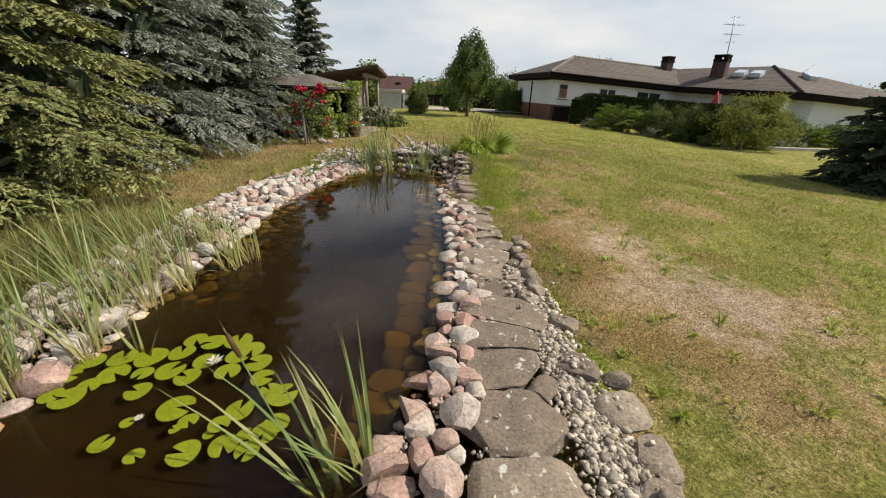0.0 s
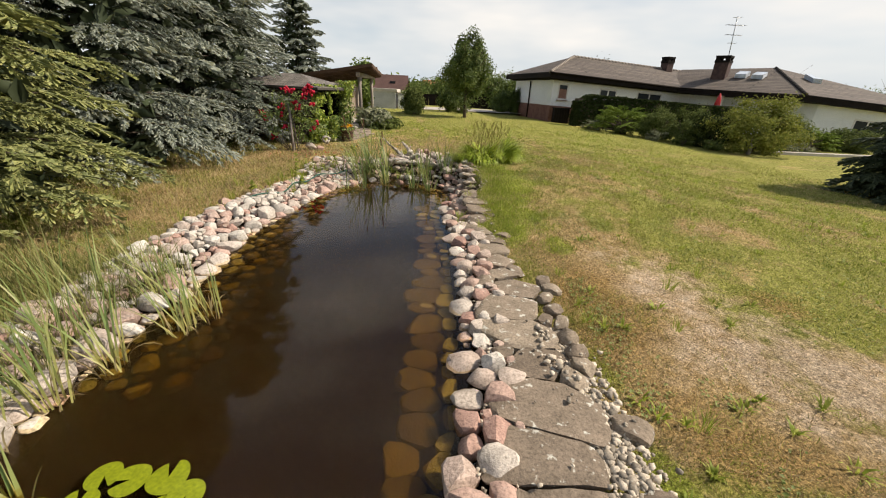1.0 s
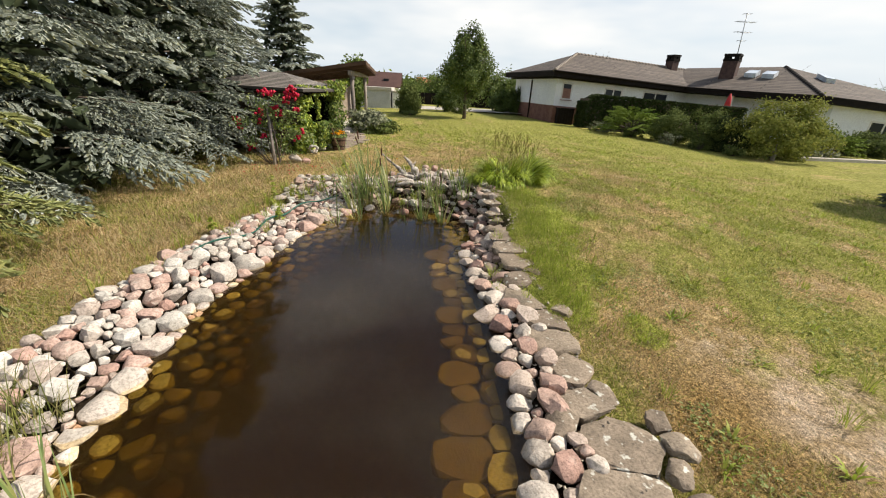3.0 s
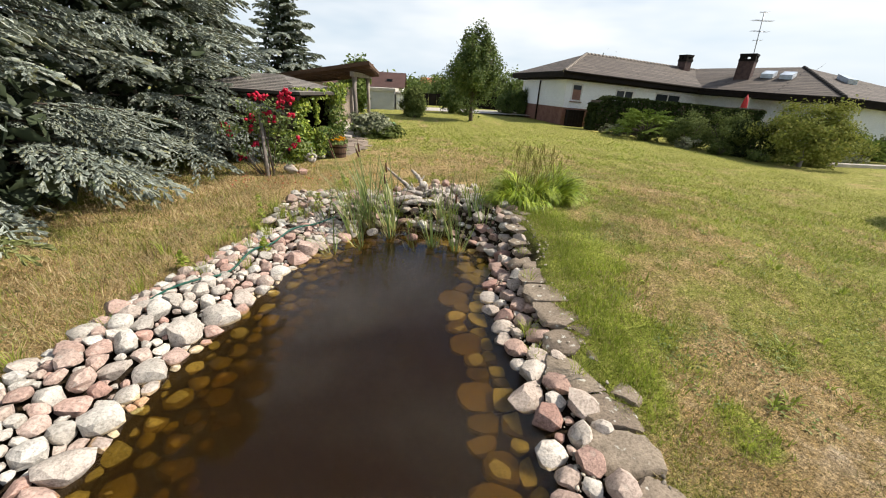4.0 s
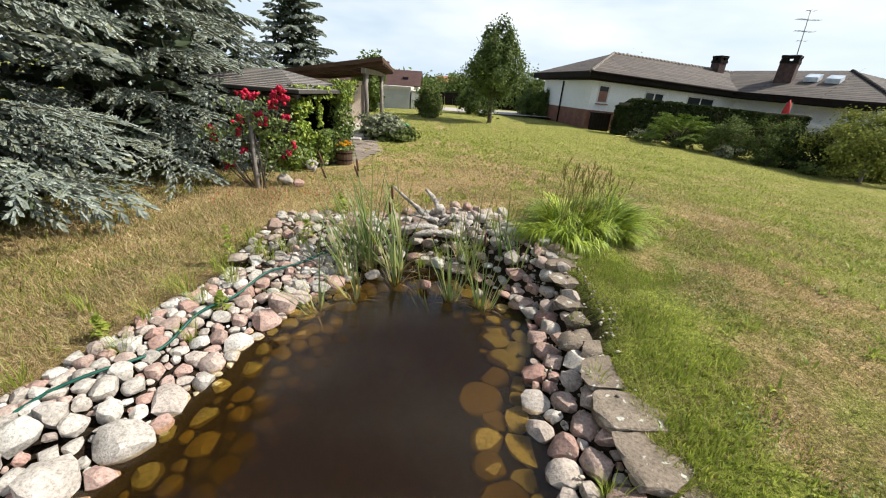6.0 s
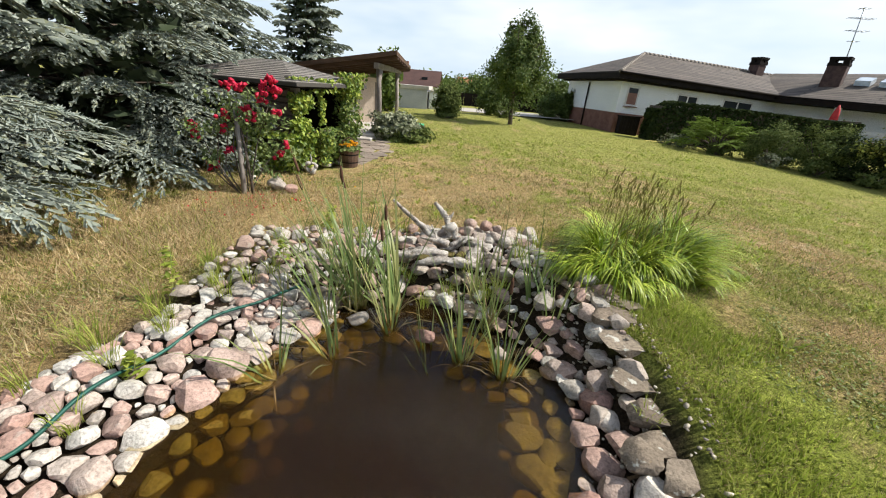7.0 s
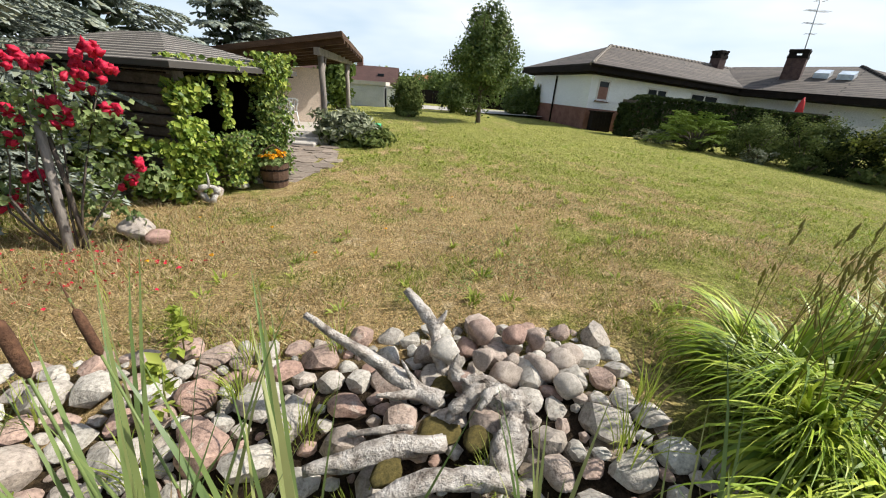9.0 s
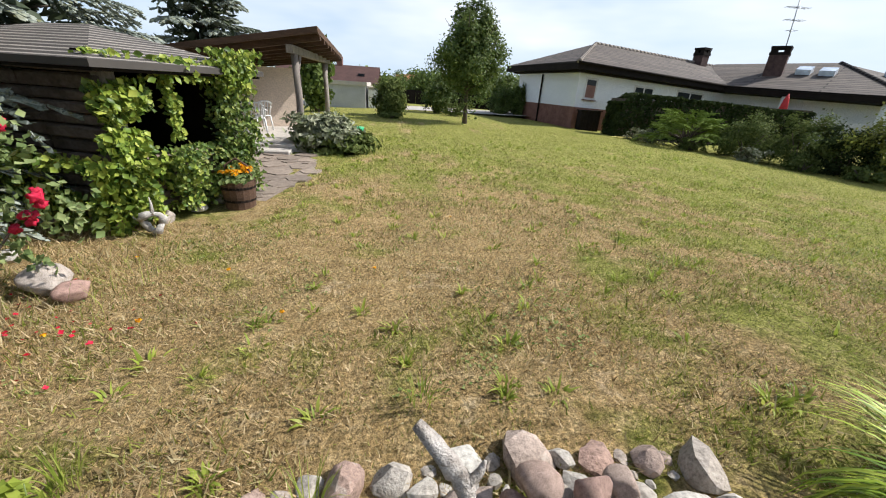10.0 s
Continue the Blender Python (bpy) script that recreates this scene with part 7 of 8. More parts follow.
def driftwood():
    """Bleached stump with snags, lying on the rockery."""
    t = thing("driftwood_stump", (-0.7, 9.8, 0.17), "bleached cracked tree stump with two pale branches on the rockery", "driftwood")

    def limb(name, pts, radii, seed, sides=12, crack=0.35):
        """Twisted grained wood: ridges run along the limb, ends stay ragged."""
        path, rad = [], []
        for k in range(len(pts) - 1):
            for s in (0, 0.25, 0.5, 0.75):
                path.append(Vector(pts[k]).lerp(Vector(pts[k + 1]), s))
                rad.append(0.78 * (radii[k] * (1 - s) + radii[k + 1] * s))
        path.append(Vector(pts[-1]))
        rad.append(0.78 * radii[-1])
        rs = np.random.RandomState(seed)
        path = [p + Vector(rs.randn(3)) * 0.12 * r for p, r in zip(path, rad)]
        vs, fs = tube_arrays(path, rad, sides)
        out = []
        for i, v in enumerate(vs):
            k, a = i // sides, 6.283 * (i % sides) / sides
            c = path[k]
            g = noise.noise(Vector((2.2 * math.cos(a + 0.12 * k), 2.2 * math.sin(a + 0.12 * k), 0.25 * k + seed * 7)))
            g2 = noise.noise(Vector((5 * math.cos(a), 5 * math.sin(a), 0.5 * k + seed * 3)))
            out.append(c + (v - c) * (1 + crack * 1.6 * g + crack * g2))
        return put(new(name, mesh_from(name, out, fs, M["driftwood"], True)), t)
    limb("branch", [(-0.05, 0.24, 0.05), (-0.09, 0.34, 0.13), (-0.1, 0.42, 0.2), (-0.15, 0.48, 0.26), (-0.25, 0.55, 0.345)], [0.03, 0.035, 0.04, 0.042, 0.024], 3)
    limb("branch", [(-0.11, 0.42, 0.2), (-0.06, 0.44, 0.25), (-0.045, 0.45, 0.29)], [0.035, 0.02, 0.006], 4, 8)
    limb("branch", [(-0.08, 0.08, 0.05), (-0.2, 0.12, 0.1), (-0.35, 0.13, 0.22), (-0.5, 0.13, 0.34), (-0.645, 0.12, 0.47)], [0.055, 0.045, 0.036, 0.028, 0.014], 5)
    limb("branch", [(-0.2, 0.11, 0.1), (-0.22, 0.12, 0.16), (-0.26, 0.12, 0.25)], [0.022, 0.014, 0.006], 6, 7)
    limb("branch", [(-0.18, 0.1, 0.08), (-0.3, 0.05, 0.12), (-0.36, 0.04, 0.13)], [0.03, 0.022, 0.01], 7, 7)
    # knotted crown of the stump, cracked on all sides
    limb("stump", [(0.0, 0.24, 0.05), (0.06, 0.15, 0.09), (0.14, 0.08, 0.1), (0.24, 0.02, 0.08), (0.3, -0.04, 0.05)], [0.025, 0.055, 0.075, 0.075, 0.045], 1, 26, 0.42)
    limb("stump", [(0.22, 0.0, 0.06), (0.2, -0.1, 0.05), (0.14, -0.2, 0.03), (0.05, -0.28, 0.02)], [0.06, 0.075, 0.065, 0.035], 2, 24, 0.42)
    limb("root", [(0.1, 0.12, 0.1), (0.04, 0.04, 0.12), (-0.02, 0.0, 0.09), (-0.06, -0.02, 0.05)], [0.04, 0.045, 0.04, 0.02], 8, 12, 0.5)
    limb("root", [(0.02, 0.18, 0.09), (-0.02, 0.2, 0.14), (0.0, 0.22, 0.2)], [0.04, 0.028, 0.008], 9, 9, 0.5)
    limb("root", [(0.16, 0.06, 0.16), (0.1, 0.0, 0.18), (0.06, -0.05, 0.14)], [0.03, 0.03, 0.012], 10, 9, 0.5)
    limb("log", [(-0.6, -0.22, 0.03), (-0.42, -0.19, 0.05), (-0.24, -0.14, 0.06), (-0.08, -0.12, 0.04)], [0.025, 0.05, 0.055, 0.04], 11, 14, 0.4)
    limb("log", [(-0.46, -0.09, 0.06), (-0.32, -0.08, 0.075), (-0.2, -0.07, 0.075)], [0.012, 0.024, 0.012], 12, 8, 0.4)
    limb("log", [(-0.36, -0.34, 0.03), (-0.15, -0.28, 0.05), (0.04, -0.26, 0.04), (0.2, -0.3, 0.02)], [0.02, 0.05, 0.06, 0.03], 13, 14, 0.4)
    rs = np.random.RandomState(5)
    for cx, cy, cz, r in ((-0.06, 0.2, 0.05, 0.1), (-0.1, -0.05, 0.03, 0.13), (-0.3, -0.24, 0.05, 0.08), (0.06, -0.1, 0.05, 0.09), (0.3, 0.2, 0.0, 0.12)):
        ob = new("moss", BOULDER[1].copy())
        ob.data.materials.clear()
        ob.data.materials.append(M["moss"])
        ob.matrix_world = pose(cx, cy, cz - 0.02, 0, 0, 30) @ Matrix.Diagonal((2 * r, 1.5 * r, 0.1, 1))
        put(ob, t, "brown-green moss cushion")


def hose():
    pts = [(-3.4, 6.5), (-3.2, 6.8), (-3.04, 7.04), (-2.85, 7.25), (-2.69, 7.53), (-2.62, 7.84), (-2.55, 8.12), (-2.36, 8.6), (-2.15, 8.94), (-1.95, 9.15)]
    path = []
    for i in range(len(pts) - 1):
        p0, p1, p2, p3 = pts[max(i - 1, 0)], pts[i], pts[i + 1], pts[min(i + 2, len(pts) - 1)]
        for k in range(6):
            a = k / 6
            path.append(tuple(0.5 * (2 * p1[c] + (p2[c] - p0[c]) * a + (2 * p0[c] - 5 * p1[c] + 4 * p2[c] - p3[c]) * a * a + (3 * p1[c] - p0[c] - 3 * p2[c] + p3[c]) * a ** 3) for c in (0, 1)))
    path = [(x, y, max(land(x, y), WATER) + (0.035 if y < 6.6 else 0.12 + 0.03 * math.sin(9 * y))) for x, y in path]
    h = tube("garden_hose", path, 0.011, M["hose"], None, sides=6)
    tagged(h, "dark green garden hose lying over the bank stones", "hose")


def weeds():
    rs = np.random.RandomState(55)
    spots = [(1.25, 3.05, .14), (2.1, 4.75, .15), (1.75, 4.05, .12), (1.0, 4.15, .12), (1.05, 5.0, .1), (2.6, 5.05, .16), (1.3, 6.5, .1), (2.9, 8.6, .12), (3.4, 6.4, .12), (-3.1, 8.3, .2), (-3.35, 7.2, .2), (-2.95, 9.4, .22), (-2.2, 10.5, .18), (-0.9, 10.75, .15), (1.7, 7.8, .12), (-3.5, 6.2, .2), (-2.75, 8.6, .16), (-1.7, 10.0, .2), (-1.5, 9.5, .18), (-0.3, 9.3, .16), (-0.95, 9.15, .16), (0.12, 6.6, .16), (0.12, 6.35, .1), (-3.6, 8.0, .2), (-2.3, 9.3, .2), (-2.5, 9.9, .22), (-1.9, 9.6, .22), (-1.35, 9.75, .2), (-0.75, 9.35, .22), (-0.6, 9.55, .18), (-1.1, 9.5, .2), (-0.1, 9.55, .24), (0.1, 9.8, .24), (-1.75, 10.25, .2), (-1.3, 10.3, .18),
             (-2.75, 8.1, .2), (-2.6, 7.7, .18), (-3.2, 6.6, .18), (-2.95, 7.5, .2), (0.35, 6.1, .12), (0.3, 7.3, .14), (0.42, 8.0, .16), (-0.4, 9.25, .2), (-2.9, 8.65, .3), (-2.7, 9.05, .28), (-2.5, 8.9, .26), (-2.95, 8.25, .28), (-2.85, 9.3, .3), (-2.4, 9.1, .24), (-3.05, 7.9, .24), (-2.65, 8.45, .24)]
    for i, (x, y, h) in enumerate(spots):
        z = max(land(x, y), WATER) + (0.05 if x < 0.4 else 0)
        t = thing("grass_tuft", (x, y, z), "loose tuft of green grass among stones and turf", "grass tuft", "grass tufts")
        put(tagged(new("foliage", tuft_mesh("foliage", rs, 34, 0.06, h * 1.1, 0.006, 1.3, M["lawn_lush"], 4)), kind="stuff"), t)
    for i, (x, y, h) in enumerate([(-2.9, 8.9, .4), (-2.1, 10.3, .3), (-2.55, 8.05, .16), (-3.25, 7.7, .14), (-1.95, 9.9, .3), (-2.3, 9.5, .2)]):
        t = thing("weed", (x, y, land(x, y) + 0.05), "leafy yellow-green weed growing between bank stones", "weed", "leafy weeds")
        tube("stem", [(0, 0, 0), (0.01, 0, h * 0.5), (0.03, 0.01, h)], [0.005, 0.004, 0.002], M["reed"], t, sides=4)
        n = 40
        a = rs.uniform(0, 6.28, n)
        s = rs.rand(n)
        p = np.stack([0.05 * np.cos(a) * (1.2 - s), 0.05 * np.sin(a) * (1.2 - s), 0.02 + s * h], 1)
        put(new("foliage", leaves_mesh("foliage", p, np.tile((0, 0, 1.0), (n, 1)), 0.035, M["lawn_lush"], rs, 0.5, 2.0)), t)
    # yellow daisies in the turf
    for x, y in ((-1.75, 11.6), (-1.2, 12.2), (-2.6, 11.6), (-2.35, 12.3), (-3.2, 12.6), (-0.4, 13.6), (-3.05, 11.5)):
        t = thing("yellow_flower", (x, y, land(x, y)), "small yellow wildflower in dry grass", "flower", "yellow wildflowers")
        tube("stem", [(0, 0, 0), (0.005, 0, 0.07)], 0.0025, M["reed"], t, sides=4)
        d = rs.randn(14, 3)
        d[:, 2] = np.abs(d[:, 2]) + 0.5
        d /= np.linalg.norm(d, axis=1, keepdims=True)
        put(new("bloom", leaves_mesh("bloom", d * (0.014, 0.014, 0.006) + (0.005, 0, 0.072), d, 0.016, M["petal_yellow"], rs, 0.2, 1)), t)


def reeds():
    L = "clump of green cattail reeds standing in the pond"
    W = 0.022
    for i, (x, y, n, h, heads, lean) in enumerate(((-1.2, 8.95, 24, 1.3, 1, (-0.85, 0.5)), (-1.55, 8.92, 30, 1.3, 2, (-0.85, 0.45)), (-1.72, 8.72, 22, 1.25, 0, (-0.35, 0.12)), (-1.5, 8.95, 22, 1.3, 1, (-0.2, 0.1)), (-1.2, 8.72, 16, 1.25, 2, (-0.1, 0.05)), (-0.83, 8.4, 20, 0.85, 0, (-0.05, 0)), (-0.62, 8.42, 24, 1.05, 0, (-0.14, 0)),
                                                 (-0.32, 8.28, 20, 1.1, 1, (0, 0.02)), (-0.4, 8.75, 14, 1.1, 0, (0, 0)), (-1.55, 8.36, 14, 1.05, 0, (-0.45, 0)), (-1.85, 8.1, 14, 0.85, 0, (-0.6, 0.2)), (-0.02, 8.95, 20, 1.15, 0, (0.05, 0)), (-2.1, 8.9, 10, 0.85, 0, (-0.2, 0.1)), (0.1, 8.7, 18, 0.75, 0, (0.25, 0.1)), (-0.5, 9.1, 12, 0.9, 0, (0, 0.1)))):
        cattail((x, y + 0.2), int(n * 0.8), h, 1 + i, L, heads, lean, 0.05, 9, 0.029 if i < 2 else W)
    G2 = "leaning clump of reeds along the pond edge"
    cattail((-1.79, 4.5), 26, 0.7, 21, G2, 0, (-0.2, 0.1), 0.05, 5, W)
    for i, (x, y, h, n) in enumerate(((-2.1, 4.1, .66, 20), (-2.2, 3.9, .7, 20), (-2.35, 4.25, .75, 18), (-2.4, 3.5, .85, 22), (-2.5, 3.2, .9, 22), (-2.55, 2.9, .95, 20), (-2.75, 3.6, 1.0, 18), (-2.8, 2.6, 1.0, 18), (-3.0, 3.2, 1.05, 18), (-3.1, 2.2, 1.0, 20), (-2.65, 4.4, .85, 16), (-3.0, 4.2, .9, 14), (-3.3, 2.8, 1.05, 18), (-3.5, 3.7, .95, 16), (-3.3, 4.9, .8, 10), (-3.6, 2.2, 1.0, 16), (-3.4, 4.3, .9, 14), (-2.45, 2.6, .9, 18), (-2.6, 2.25, .9, 18), (-3.8, 3.1, 1.0, 16), (-3.9, 2.5, 1.0, 16))):
        cattail((x, y), int(n * 0.7), h * 0.92, 30 + i, G2, 1 if i in (7, 12) else 0, (-1.0, 0.5), 0.1, 9, 0.014, z=max(land(x, y), WATER))
    cattail((-2.2, 2.66), 9, 0.5, 50, G2, 0, (-0.1, 0.1), 0.03, 3, W)
    B = "clump of broad grey-green reeds beside the lily pads"
    cattail((-0.55, 1.8), 15, 0.85, 51, B, 0, (-0.6, 0.2), 0.06, 5, 0.024)
    cattail((-0.68, 1.72), 9, 1.05, 52, B, 1, (-1.1, 0.4), 0.05, 3, 0.026)


# ---- far things ----
def hedge_row():
    rs = np.random.RandomState(61)
    x0, x1, y0, y1 = 9.6, 20.5, 27.6, 28.8
    z = -0.4
    t = thing("hedge", ((x0 + x1) / 2, y0, z), "long clipped dark green hedge in front of the house", "hedge")
    n = 15000
    p = np.stack([rs.uniform(x0, x1, n), rs.uniform(y0, y1, n), rs.uniform(0, 2.3, n)], 1)
    f = rs.randint(0, 10, n)
    top, front, left = f < 4, (f >= 4) & (f < 9), f == 9
    hgt = 2.16 - 0.035 * (p[:, 0] - 10) + 0.12 * value_noise(p[:, 0], p[:, 1], 1.1, 3) - 0.5 * smooth(10.6, 9.7, p[:, 0])
    p[top, 2] = hgt[top] - 0.14 * rs.rand(top.sum())
    p[front, 1] = y0 + 0.2 * rs.rand(front.sum())
    p[front, 2] *= hgt[front] / 2.3
    p[left, 0] = x0 + 0.2 * rs.rand(left.sum())
    p[left, 2] *= 0.78
    nr = np.where(top[:, None], (0, 0, 1.0), np.where(left[:, None], (-1.0, 0, 0.2), (0, -1.0, 0.3)))
    p = p - np.array(((x0 + x1) / 2, y0, 0))
    put(new("foliage", leaves_mesh("foliage", p, nr, 0.12, M["hedge"], rs, 0.6, 1.3)), t)
    w = (x1 - x0) / 2
    boxpart("core", (-w + 0.15, w - 0.1, 0.15, y1 - y0 - 0.1, 0.05, 1.95), M["bark"], t, "dark twiggy inside")


def border():
    sh = shrub
    J = "spreading bright green juniper bush by the hedge"
    juniper((11.6, 25.0, -0.35), 2.1, 1.1, J, 71, M["juniper"], 44)
    D1 = "dark green dense border shrub"
    sh("shrub", (12.9, 23.3, -0.45), (1.15, 0.95, 0.85), 9000, 0.06, M["bush"], D1, "shrub", 72, "border shrubs", 40, 0.15)
    sh("shrub", (13.6, 21.8, -0.5), (1.05, 0.9, 0.95), 8000, 0.06, M["bush"], D1, "shrub", 73, "border shrubs", 36, 0.15)
    sh("shrub", (14.2, 20.8, -0.5), (0.9, 0.85, 0.8), 6000, 0.06, M["hedge"], D1, "shrub", 74, "border shrubs", 60, 0.14)
    sh("shrub", (15.3, 19.4, -0.55), (1.8, 1.4, 1.15), 15000, 0.07, M["bush_light"], "large round yellow-green shrub on a short trunk", "shrub", 75, "border shrubs", 44, 0.14, rise=1.1)
    tube_t = thing("tree_stump", (14.7, 18.7, -0.55), "short pale bare trunk under the round shrub", "trunk")
    tube("trunk", [(0, 0, -0.1), (0.05, 0.1, 0.5), (0.2, 0.3, 1.0)], [0.1, 0.08, 0.05], M["grey_wood"], tube_t, sides=7)
    D2 = "dark evergreen shrub before the porch"
    sh("shrub", (18.3, 21.2, -0.5), (1.1, 1.0, 0.9), 6000, 0.07, M["bush"], D2, "shrub", 76, "border shrubs", 60, 0.14)
    juniper((20.2, 21.3, -0.5), 1.5, 0.9, J, 77, M["juniper"], 26)
    sh("shrub", (22.6, 21.6, -0.5), (1.3, 1.0, 0.6), 5000, 0.08, M["bush"], D2, "shrub", 78, "border shrubs", 50)
    sh("shrub", (25.5, 22.6, -0.5), (1.5, 1.0, 0.6), 5000, 0.08, M["hedge"], D2, "shrub", 79, "border shrubs", 50)
    for i, (x, y, m2) in enumerate(((10.2, 26.6, "silver"), (10.6, 25.9, "silver"), (11.3, 24.3, "bush"), (12.2, 22.3, "silver"), (12.9, 20.9, "bush"), (13.6, 19.6, "bush"), (17.6, 19.9, "silver"), (18.6, 20.0, "silver"))):
        sh("bedding_plant", (x, y, land(x, y)), (0.5, 0.45, 0.28), 700, 0.07, M[m2], "low grey-green bedding plant with pale flowers", "bedding plant", 90 + i, "bedding plants", 20)
    k = tagged(boxpart("bed_kerb", (16.2, 30.0, 19.15, 19.35, -0.6, -0.32), M["concrete"], None, bevel=0.02), "low pale stone kerb round the flower bed", "kerb", kind="structure")
    y = thing("yellow_mat", (10.0, 27.0, land(10, 27)), "crumpled yellow sheet lying on the grass", "sheet")
    bm = bmesh.new()
    bmesh.ops.create_grid(bm, x_segments=10, y_segments=4, size=0.5)
    for v in bm.verts:
        v.co = Vector((v.co.x * 1.5, v.co.y * 0.4, 0.06 + 0.05 * noise.noise(v.co * 5)))
    part("sheet", bm, M["petal_yellow_dull"], y)
    # bin store by the corner of the house
    b = thing("wood_box", (9.35, 29.95, -0.3), "dark brown wooden store box against the brick plinth", "box")
    for i in range(6):
        boxpart("board", (-0.55 + 0.185 * i, -0.55 + 0.185 * i + 0.17, -0.25, 0.25, 0.05, 1.1), M["dark_wood"], b)
    boxpart("lid", (-0.6, 0.6, -0.3, 0.3, 1.1, 1.16), M["dark_wood"], b)
    u = thing("parasol", (20.6, 29.6, -0.15), "closed red parasol standing behind the hedge", "parasol")
    tube("pole", [(0, 0, 0), (0, 0, 2.4)], 0.025, M["galv"], u)
    tube("canopy", [(0, 0, 1.55), (0, 0, 1.7), (0, 0, 2.2), (0, 0, 2.5)], [0.12, 0.2, 0.13, 0.02], M["red"], u, sides=9)


def distance():
    sh = shrub
    for i, (x, y, r, h) in enumerate(((-1.38, 29.3, 0.75, 0.85), (1.5, 33.5, 0.85, 1.0), (6.35, 36.8, 0.95, 0.9), (7.3, 36.3, 0.5, 1.0))):
        sh("thuja", (x, y), (r, r, h), 5200, 0.085, M["tree_leaf"] if i else M["bush"], "dense rounded dark evergreen bush on the lawn", "evergreen", 120 + i, "round evergreens", 90, 0.14, 1.6, 0.6, rise=0.98)
    sh("shrub", (2.3, 32.0), (0.55, 0.5, 0.35), 900, 0.08, M["bush"], "low shrub beside the round evergreen", "shrub", 130, clumps=24)
    sh("shrub", (-1.3, 28.0), (0.55, 0.3, 0.12), 600, 0.07, M["bush"], "low mat of foliage before the evergreen", "shrub", 131, clumps=20)
    sh("silver_shrub", (-2.7, 18.75), (0.75, 0.6, 0.4), 3200, 0.075, M["silver"], "silvery variegated shrub beside the patio", "shrub", 132, clumps=60, long=2.2)
    sh("juniper", (-2.35, 18.5), (0.75, 0.5, 0.22), 2200, 0.07, M["bush"], "low dark juniper beside the patio", "juniper", 133, clumps=40, long=2.4)
    g = thing("green_tub", (-2.2, 21.6, land(-2.2, 21.6)), "small bright green plastic tub on the lawn", "tub")
    tube("tub", [(0, 0, 0.02), (0, 0, 0.12), (0, 0, 0.24)], [0.13, 0.16, 0.19], M["green_plastic"], g, sides=10)
    # drive
    bm = bmesh.new()
    q = [(-60, 33.6), (60, 36.2), (60, 41.0), (-60, 38.4)]
    bm.faces.new([bm.verts.new((x, y, 0.1 if x < 0 else 0.06)) for x, y in q])
    tagged(part("drive", bm, M["asphalt"], None), "pale gravel drive across the end of the lawn", "drive", kind="structure")
    # garage and neighbour houses
    ga = thing("garage", (-4.2, 34.5, 0), "low grey sheet garage with a pale flat roof", "garage")
    boxpart("wall", (-2.4, 1.25, 0, 4.0, -0.1, 1.3), M["grey_metal"], ga)
    boxpart("roof", (-2.5, 1.35, -0.1, 4.1, 1.3, 1.52), M["concrete"], ga)
    boxpart("door", (1.42, 2.0, 0.3, 0.36, -0.1, 1.12), M["white_plastic"], ga, "white garage side door")
    boxpart("lean_to", (1.36, 2.1, 0.4, 3.0, -0.1, 1.2), M["white_wall"], ga)
    boxpart("lean_to_roof", (1.36, 2.3, 0.2, 3.1, 1.2, 1.28), M["concrete"], ga)
    nh = thing("neighbour_house", (-6.8, 58.0, 0), "neighbouring house with a brown-red tiled gable roof", "house")
    boxpart("wall", (-8, 3.3, 0, 7.0, -0.2, 1.5), M["white_wall"], nh)
    roof_plane("roof", ((-8.4, -0.6, 1.4), (3.6, -0.6, 1.4), (3.6, 3.5, 3.3), (-8.4, 3.5, 3.3)), M["roof_red"], nh)
    roof_plane("roof", ((3.6, 7.6, 1.4), (-8.4, 7.6, 1.4), (-8.4, 3.5, 3.3), (3.6, 3.5, 3.3)), M["roof_red"], nh)
    boxpart("skylight", (1.2, 1.9, 0.9, 1.5, 2.12, 2.42), M["glass"], nh)
    boxpart("chimney", (-1.6, -0.9, 3.2, 3.9, 2.8, 4.2), M["brick"], nh)
    n2 = thing("neighbour_house", (4.0, 95.0, 0), "far house with an orange tiled roof behind trees", "house")
    boxpart("wall", (-5, 4, 0, 7.0, -0.2, 1.6), M["white_wall"], n2)
    roof_plane("roof", ((-5.4, -0.6, 1.5), (4.4, -0.6, 1.5), (4.4, 3.5, 3.6), (-5.4, 3.5, 3.6)), M["roof_orange"], n2)
    roof_plane("roof", ((4.4, 7.6, 1.5), (-5.4, 7.6, 1.5), (-5.4, 3.5, 3.6), (4.4, 3.5, 3.6)), M["roof_orange"], n2)
    # dark fence and trees beyond the drive
    fe = thing("fence", (0, 44.5, 0), "dark plank fence beyond the drive", "fence")
    for i in range(46):
        boxpart("plank", (-9 + 0.8 * i, -9 + 0.8 * i + 0.78, 0, 0.05, -0.2, 1.15), M["dark_wood"], fe)
    spec = [(1.6, 46.5, 2.6, 2.0, "far_leaf"), (4.2, 48.0, 2.8, 1.9, "far_leaf"), (6.6, 46.0, 3.1, 2.0, "tree_leaf"), (8.6, 47.0, 3.3, 2.2, "tree_leaf"), (-0.8, 60.0, 2.3, 2.2, "far_leaf"), (11.5, 52.0, 3.2, 2.6, "tree_leaf"),
            (-5.0, 30.0, 2.9, 0.9, "far_leaf"), (26, 60, 6.8, 3.0, "spruce_dark"), (17, 62, 4.6, 2.5, "tree_leaf"), (52, 62, 5.0, 5.0, "tree_leaf"), (62, 56, 4.5, 5.0, "tree_leaf"), (72, 60, 4.6, 6.0, "far_leaf")]
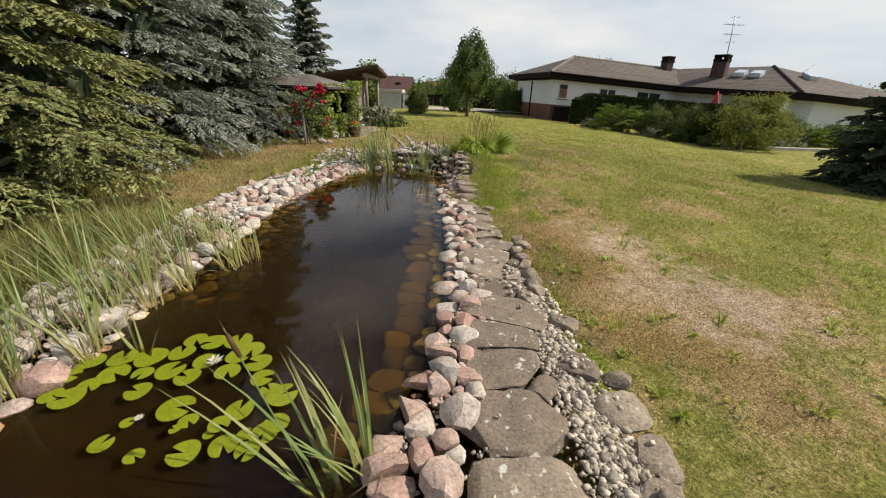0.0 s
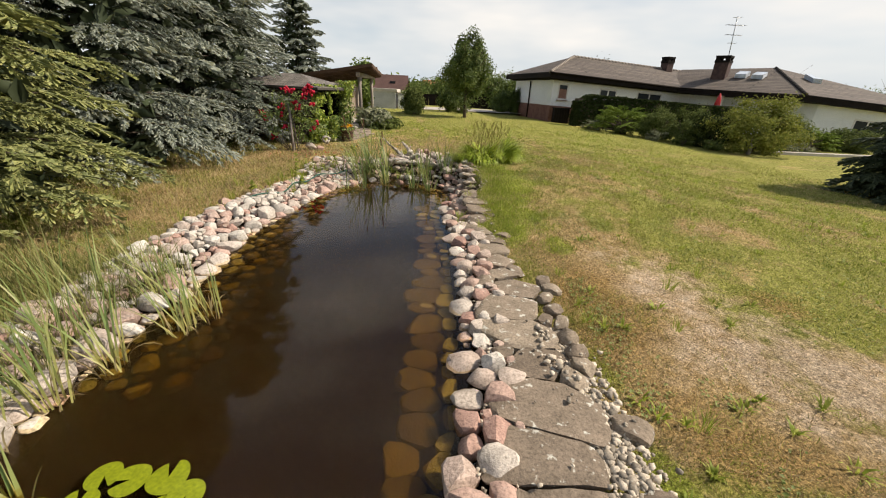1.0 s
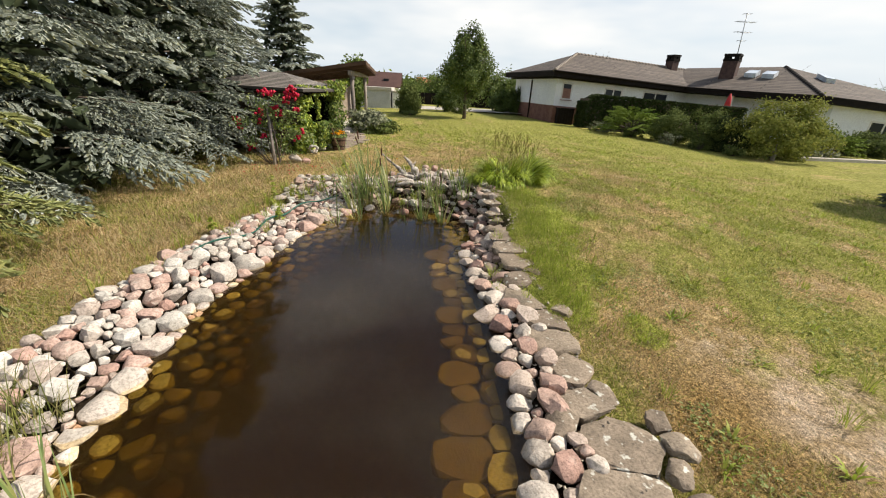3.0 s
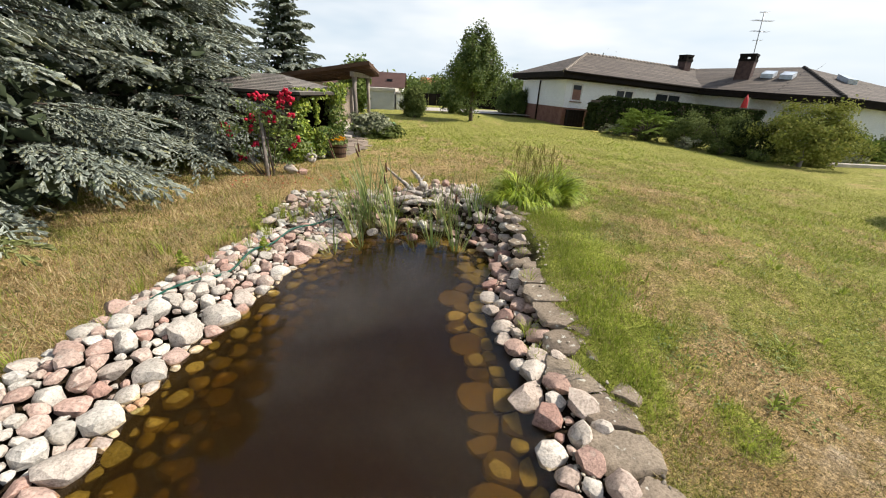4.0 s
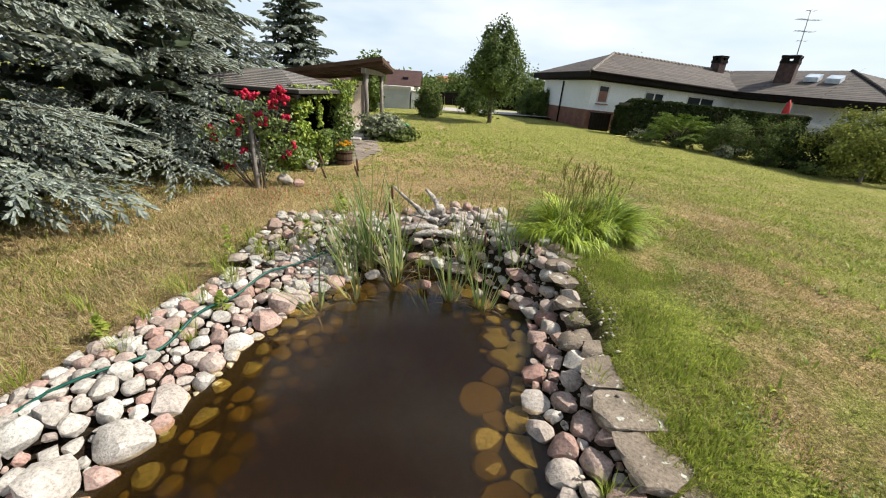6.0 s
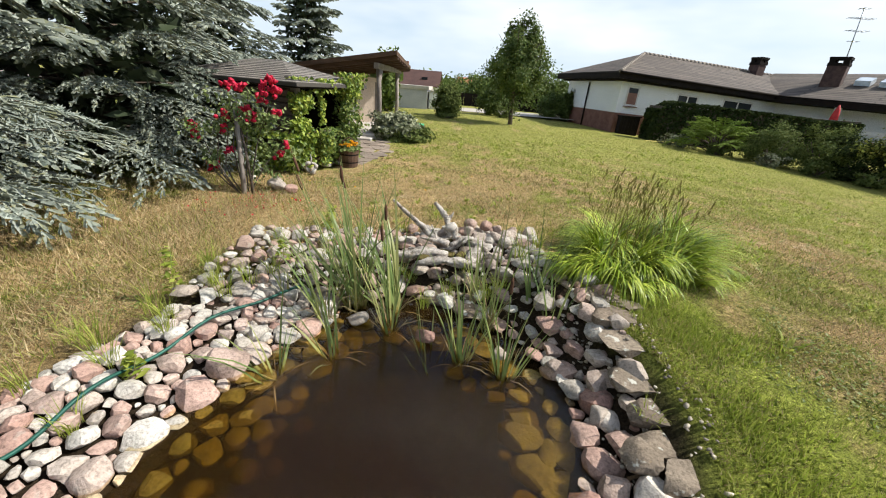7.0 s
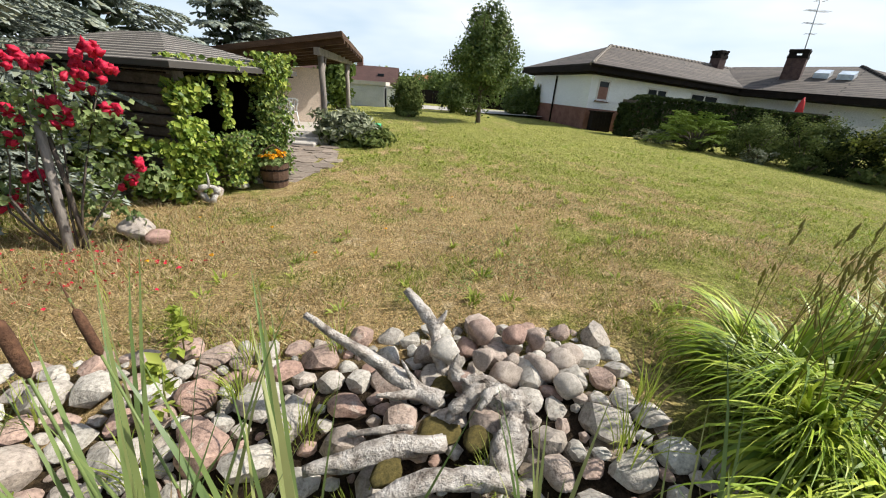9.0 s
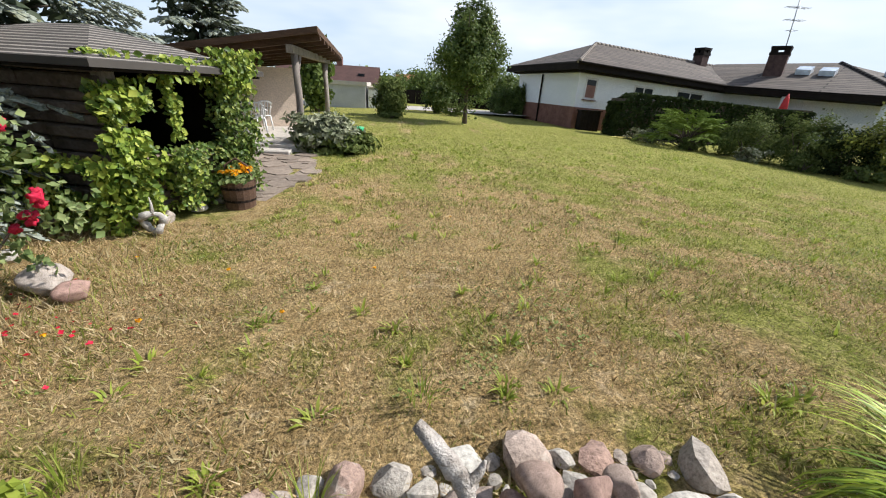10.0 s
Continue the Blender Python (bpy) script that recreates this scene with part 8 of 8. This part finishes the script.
    for i, (x, y, h, r, m2) in enumerate(spec):
        tree("tree", (x, y), h, 0.12, (0, 0, h * 0.58), (r, r, h * 0.5), 3600, 0.16 if y < 70 else 0.4, M[m2], "leafy garden tree beyond the lawn", 140 + i, 70, 0.16)
    # woods on the skyline
    rs = np.random.RandomState(8)
    p, nr = [], []
    for i in range(120):
        x = rs.uniform(-140, 190)
        y = rs.uniform(110, 150)
        h = rs.uniform(2.5, 5.0)
        q, m2 = clump_points(rs, 110, (x, y, h * 0.5), (rs.uniform(2.5, 4.5), 2.5, h * 0.55), 16, 0.25, 0.3)
        p.append(q)
        nr.append(m2)
    ob = new("far_woods", leaves_mesh("far_woods", np.concatenate(p), np.concatenate(nr), 0.9, M["far_leaf"], rs))
    tagged(ob, "distant line of leafy trees on the horizon", "woods", kind="stuff")


# ---- build ----
house()
shed()
shelter()
hedge_row()
border()
distance()
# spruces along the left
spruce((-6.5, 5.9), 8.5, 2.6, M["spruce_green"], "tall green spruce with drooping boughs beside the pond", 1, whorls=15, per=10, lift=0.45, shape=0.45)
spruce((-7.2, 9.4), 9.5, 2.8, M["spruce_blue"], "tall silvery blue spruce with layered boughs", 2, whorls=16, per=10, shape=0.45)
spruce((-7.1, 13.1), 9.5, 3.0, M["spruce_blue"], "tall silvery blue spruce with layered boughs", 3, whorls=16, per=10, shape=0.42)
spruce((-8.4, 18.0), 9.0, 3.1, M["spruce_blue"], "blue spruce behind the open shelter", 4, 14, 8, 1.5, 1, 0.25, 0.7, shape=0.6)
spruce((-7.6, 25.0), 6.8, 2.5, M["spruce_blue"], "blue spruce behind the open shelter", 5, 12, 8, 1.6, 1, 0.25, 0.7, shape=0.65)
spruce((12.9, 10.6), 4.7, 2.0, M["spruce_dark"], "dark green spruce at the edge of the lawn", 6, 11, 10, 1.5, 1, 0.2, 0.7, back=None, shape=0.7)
tree("tree", (2.1, 27.5), 5.0, 0.1, (0, 0, 3.0), (1.9, 1.75, 1.9), 20000, 0.085, M["tree_leaf"], "young upright leafy tree on the lawn", 21, 150, 0.11, shape="flame")
rose()
barrel_planter()
root_ring()
bank_left()
bank_right()
bank_far()
driftwood()
hose()
lilies()
reeds()
sedge()
weeds()
lawn_blades()
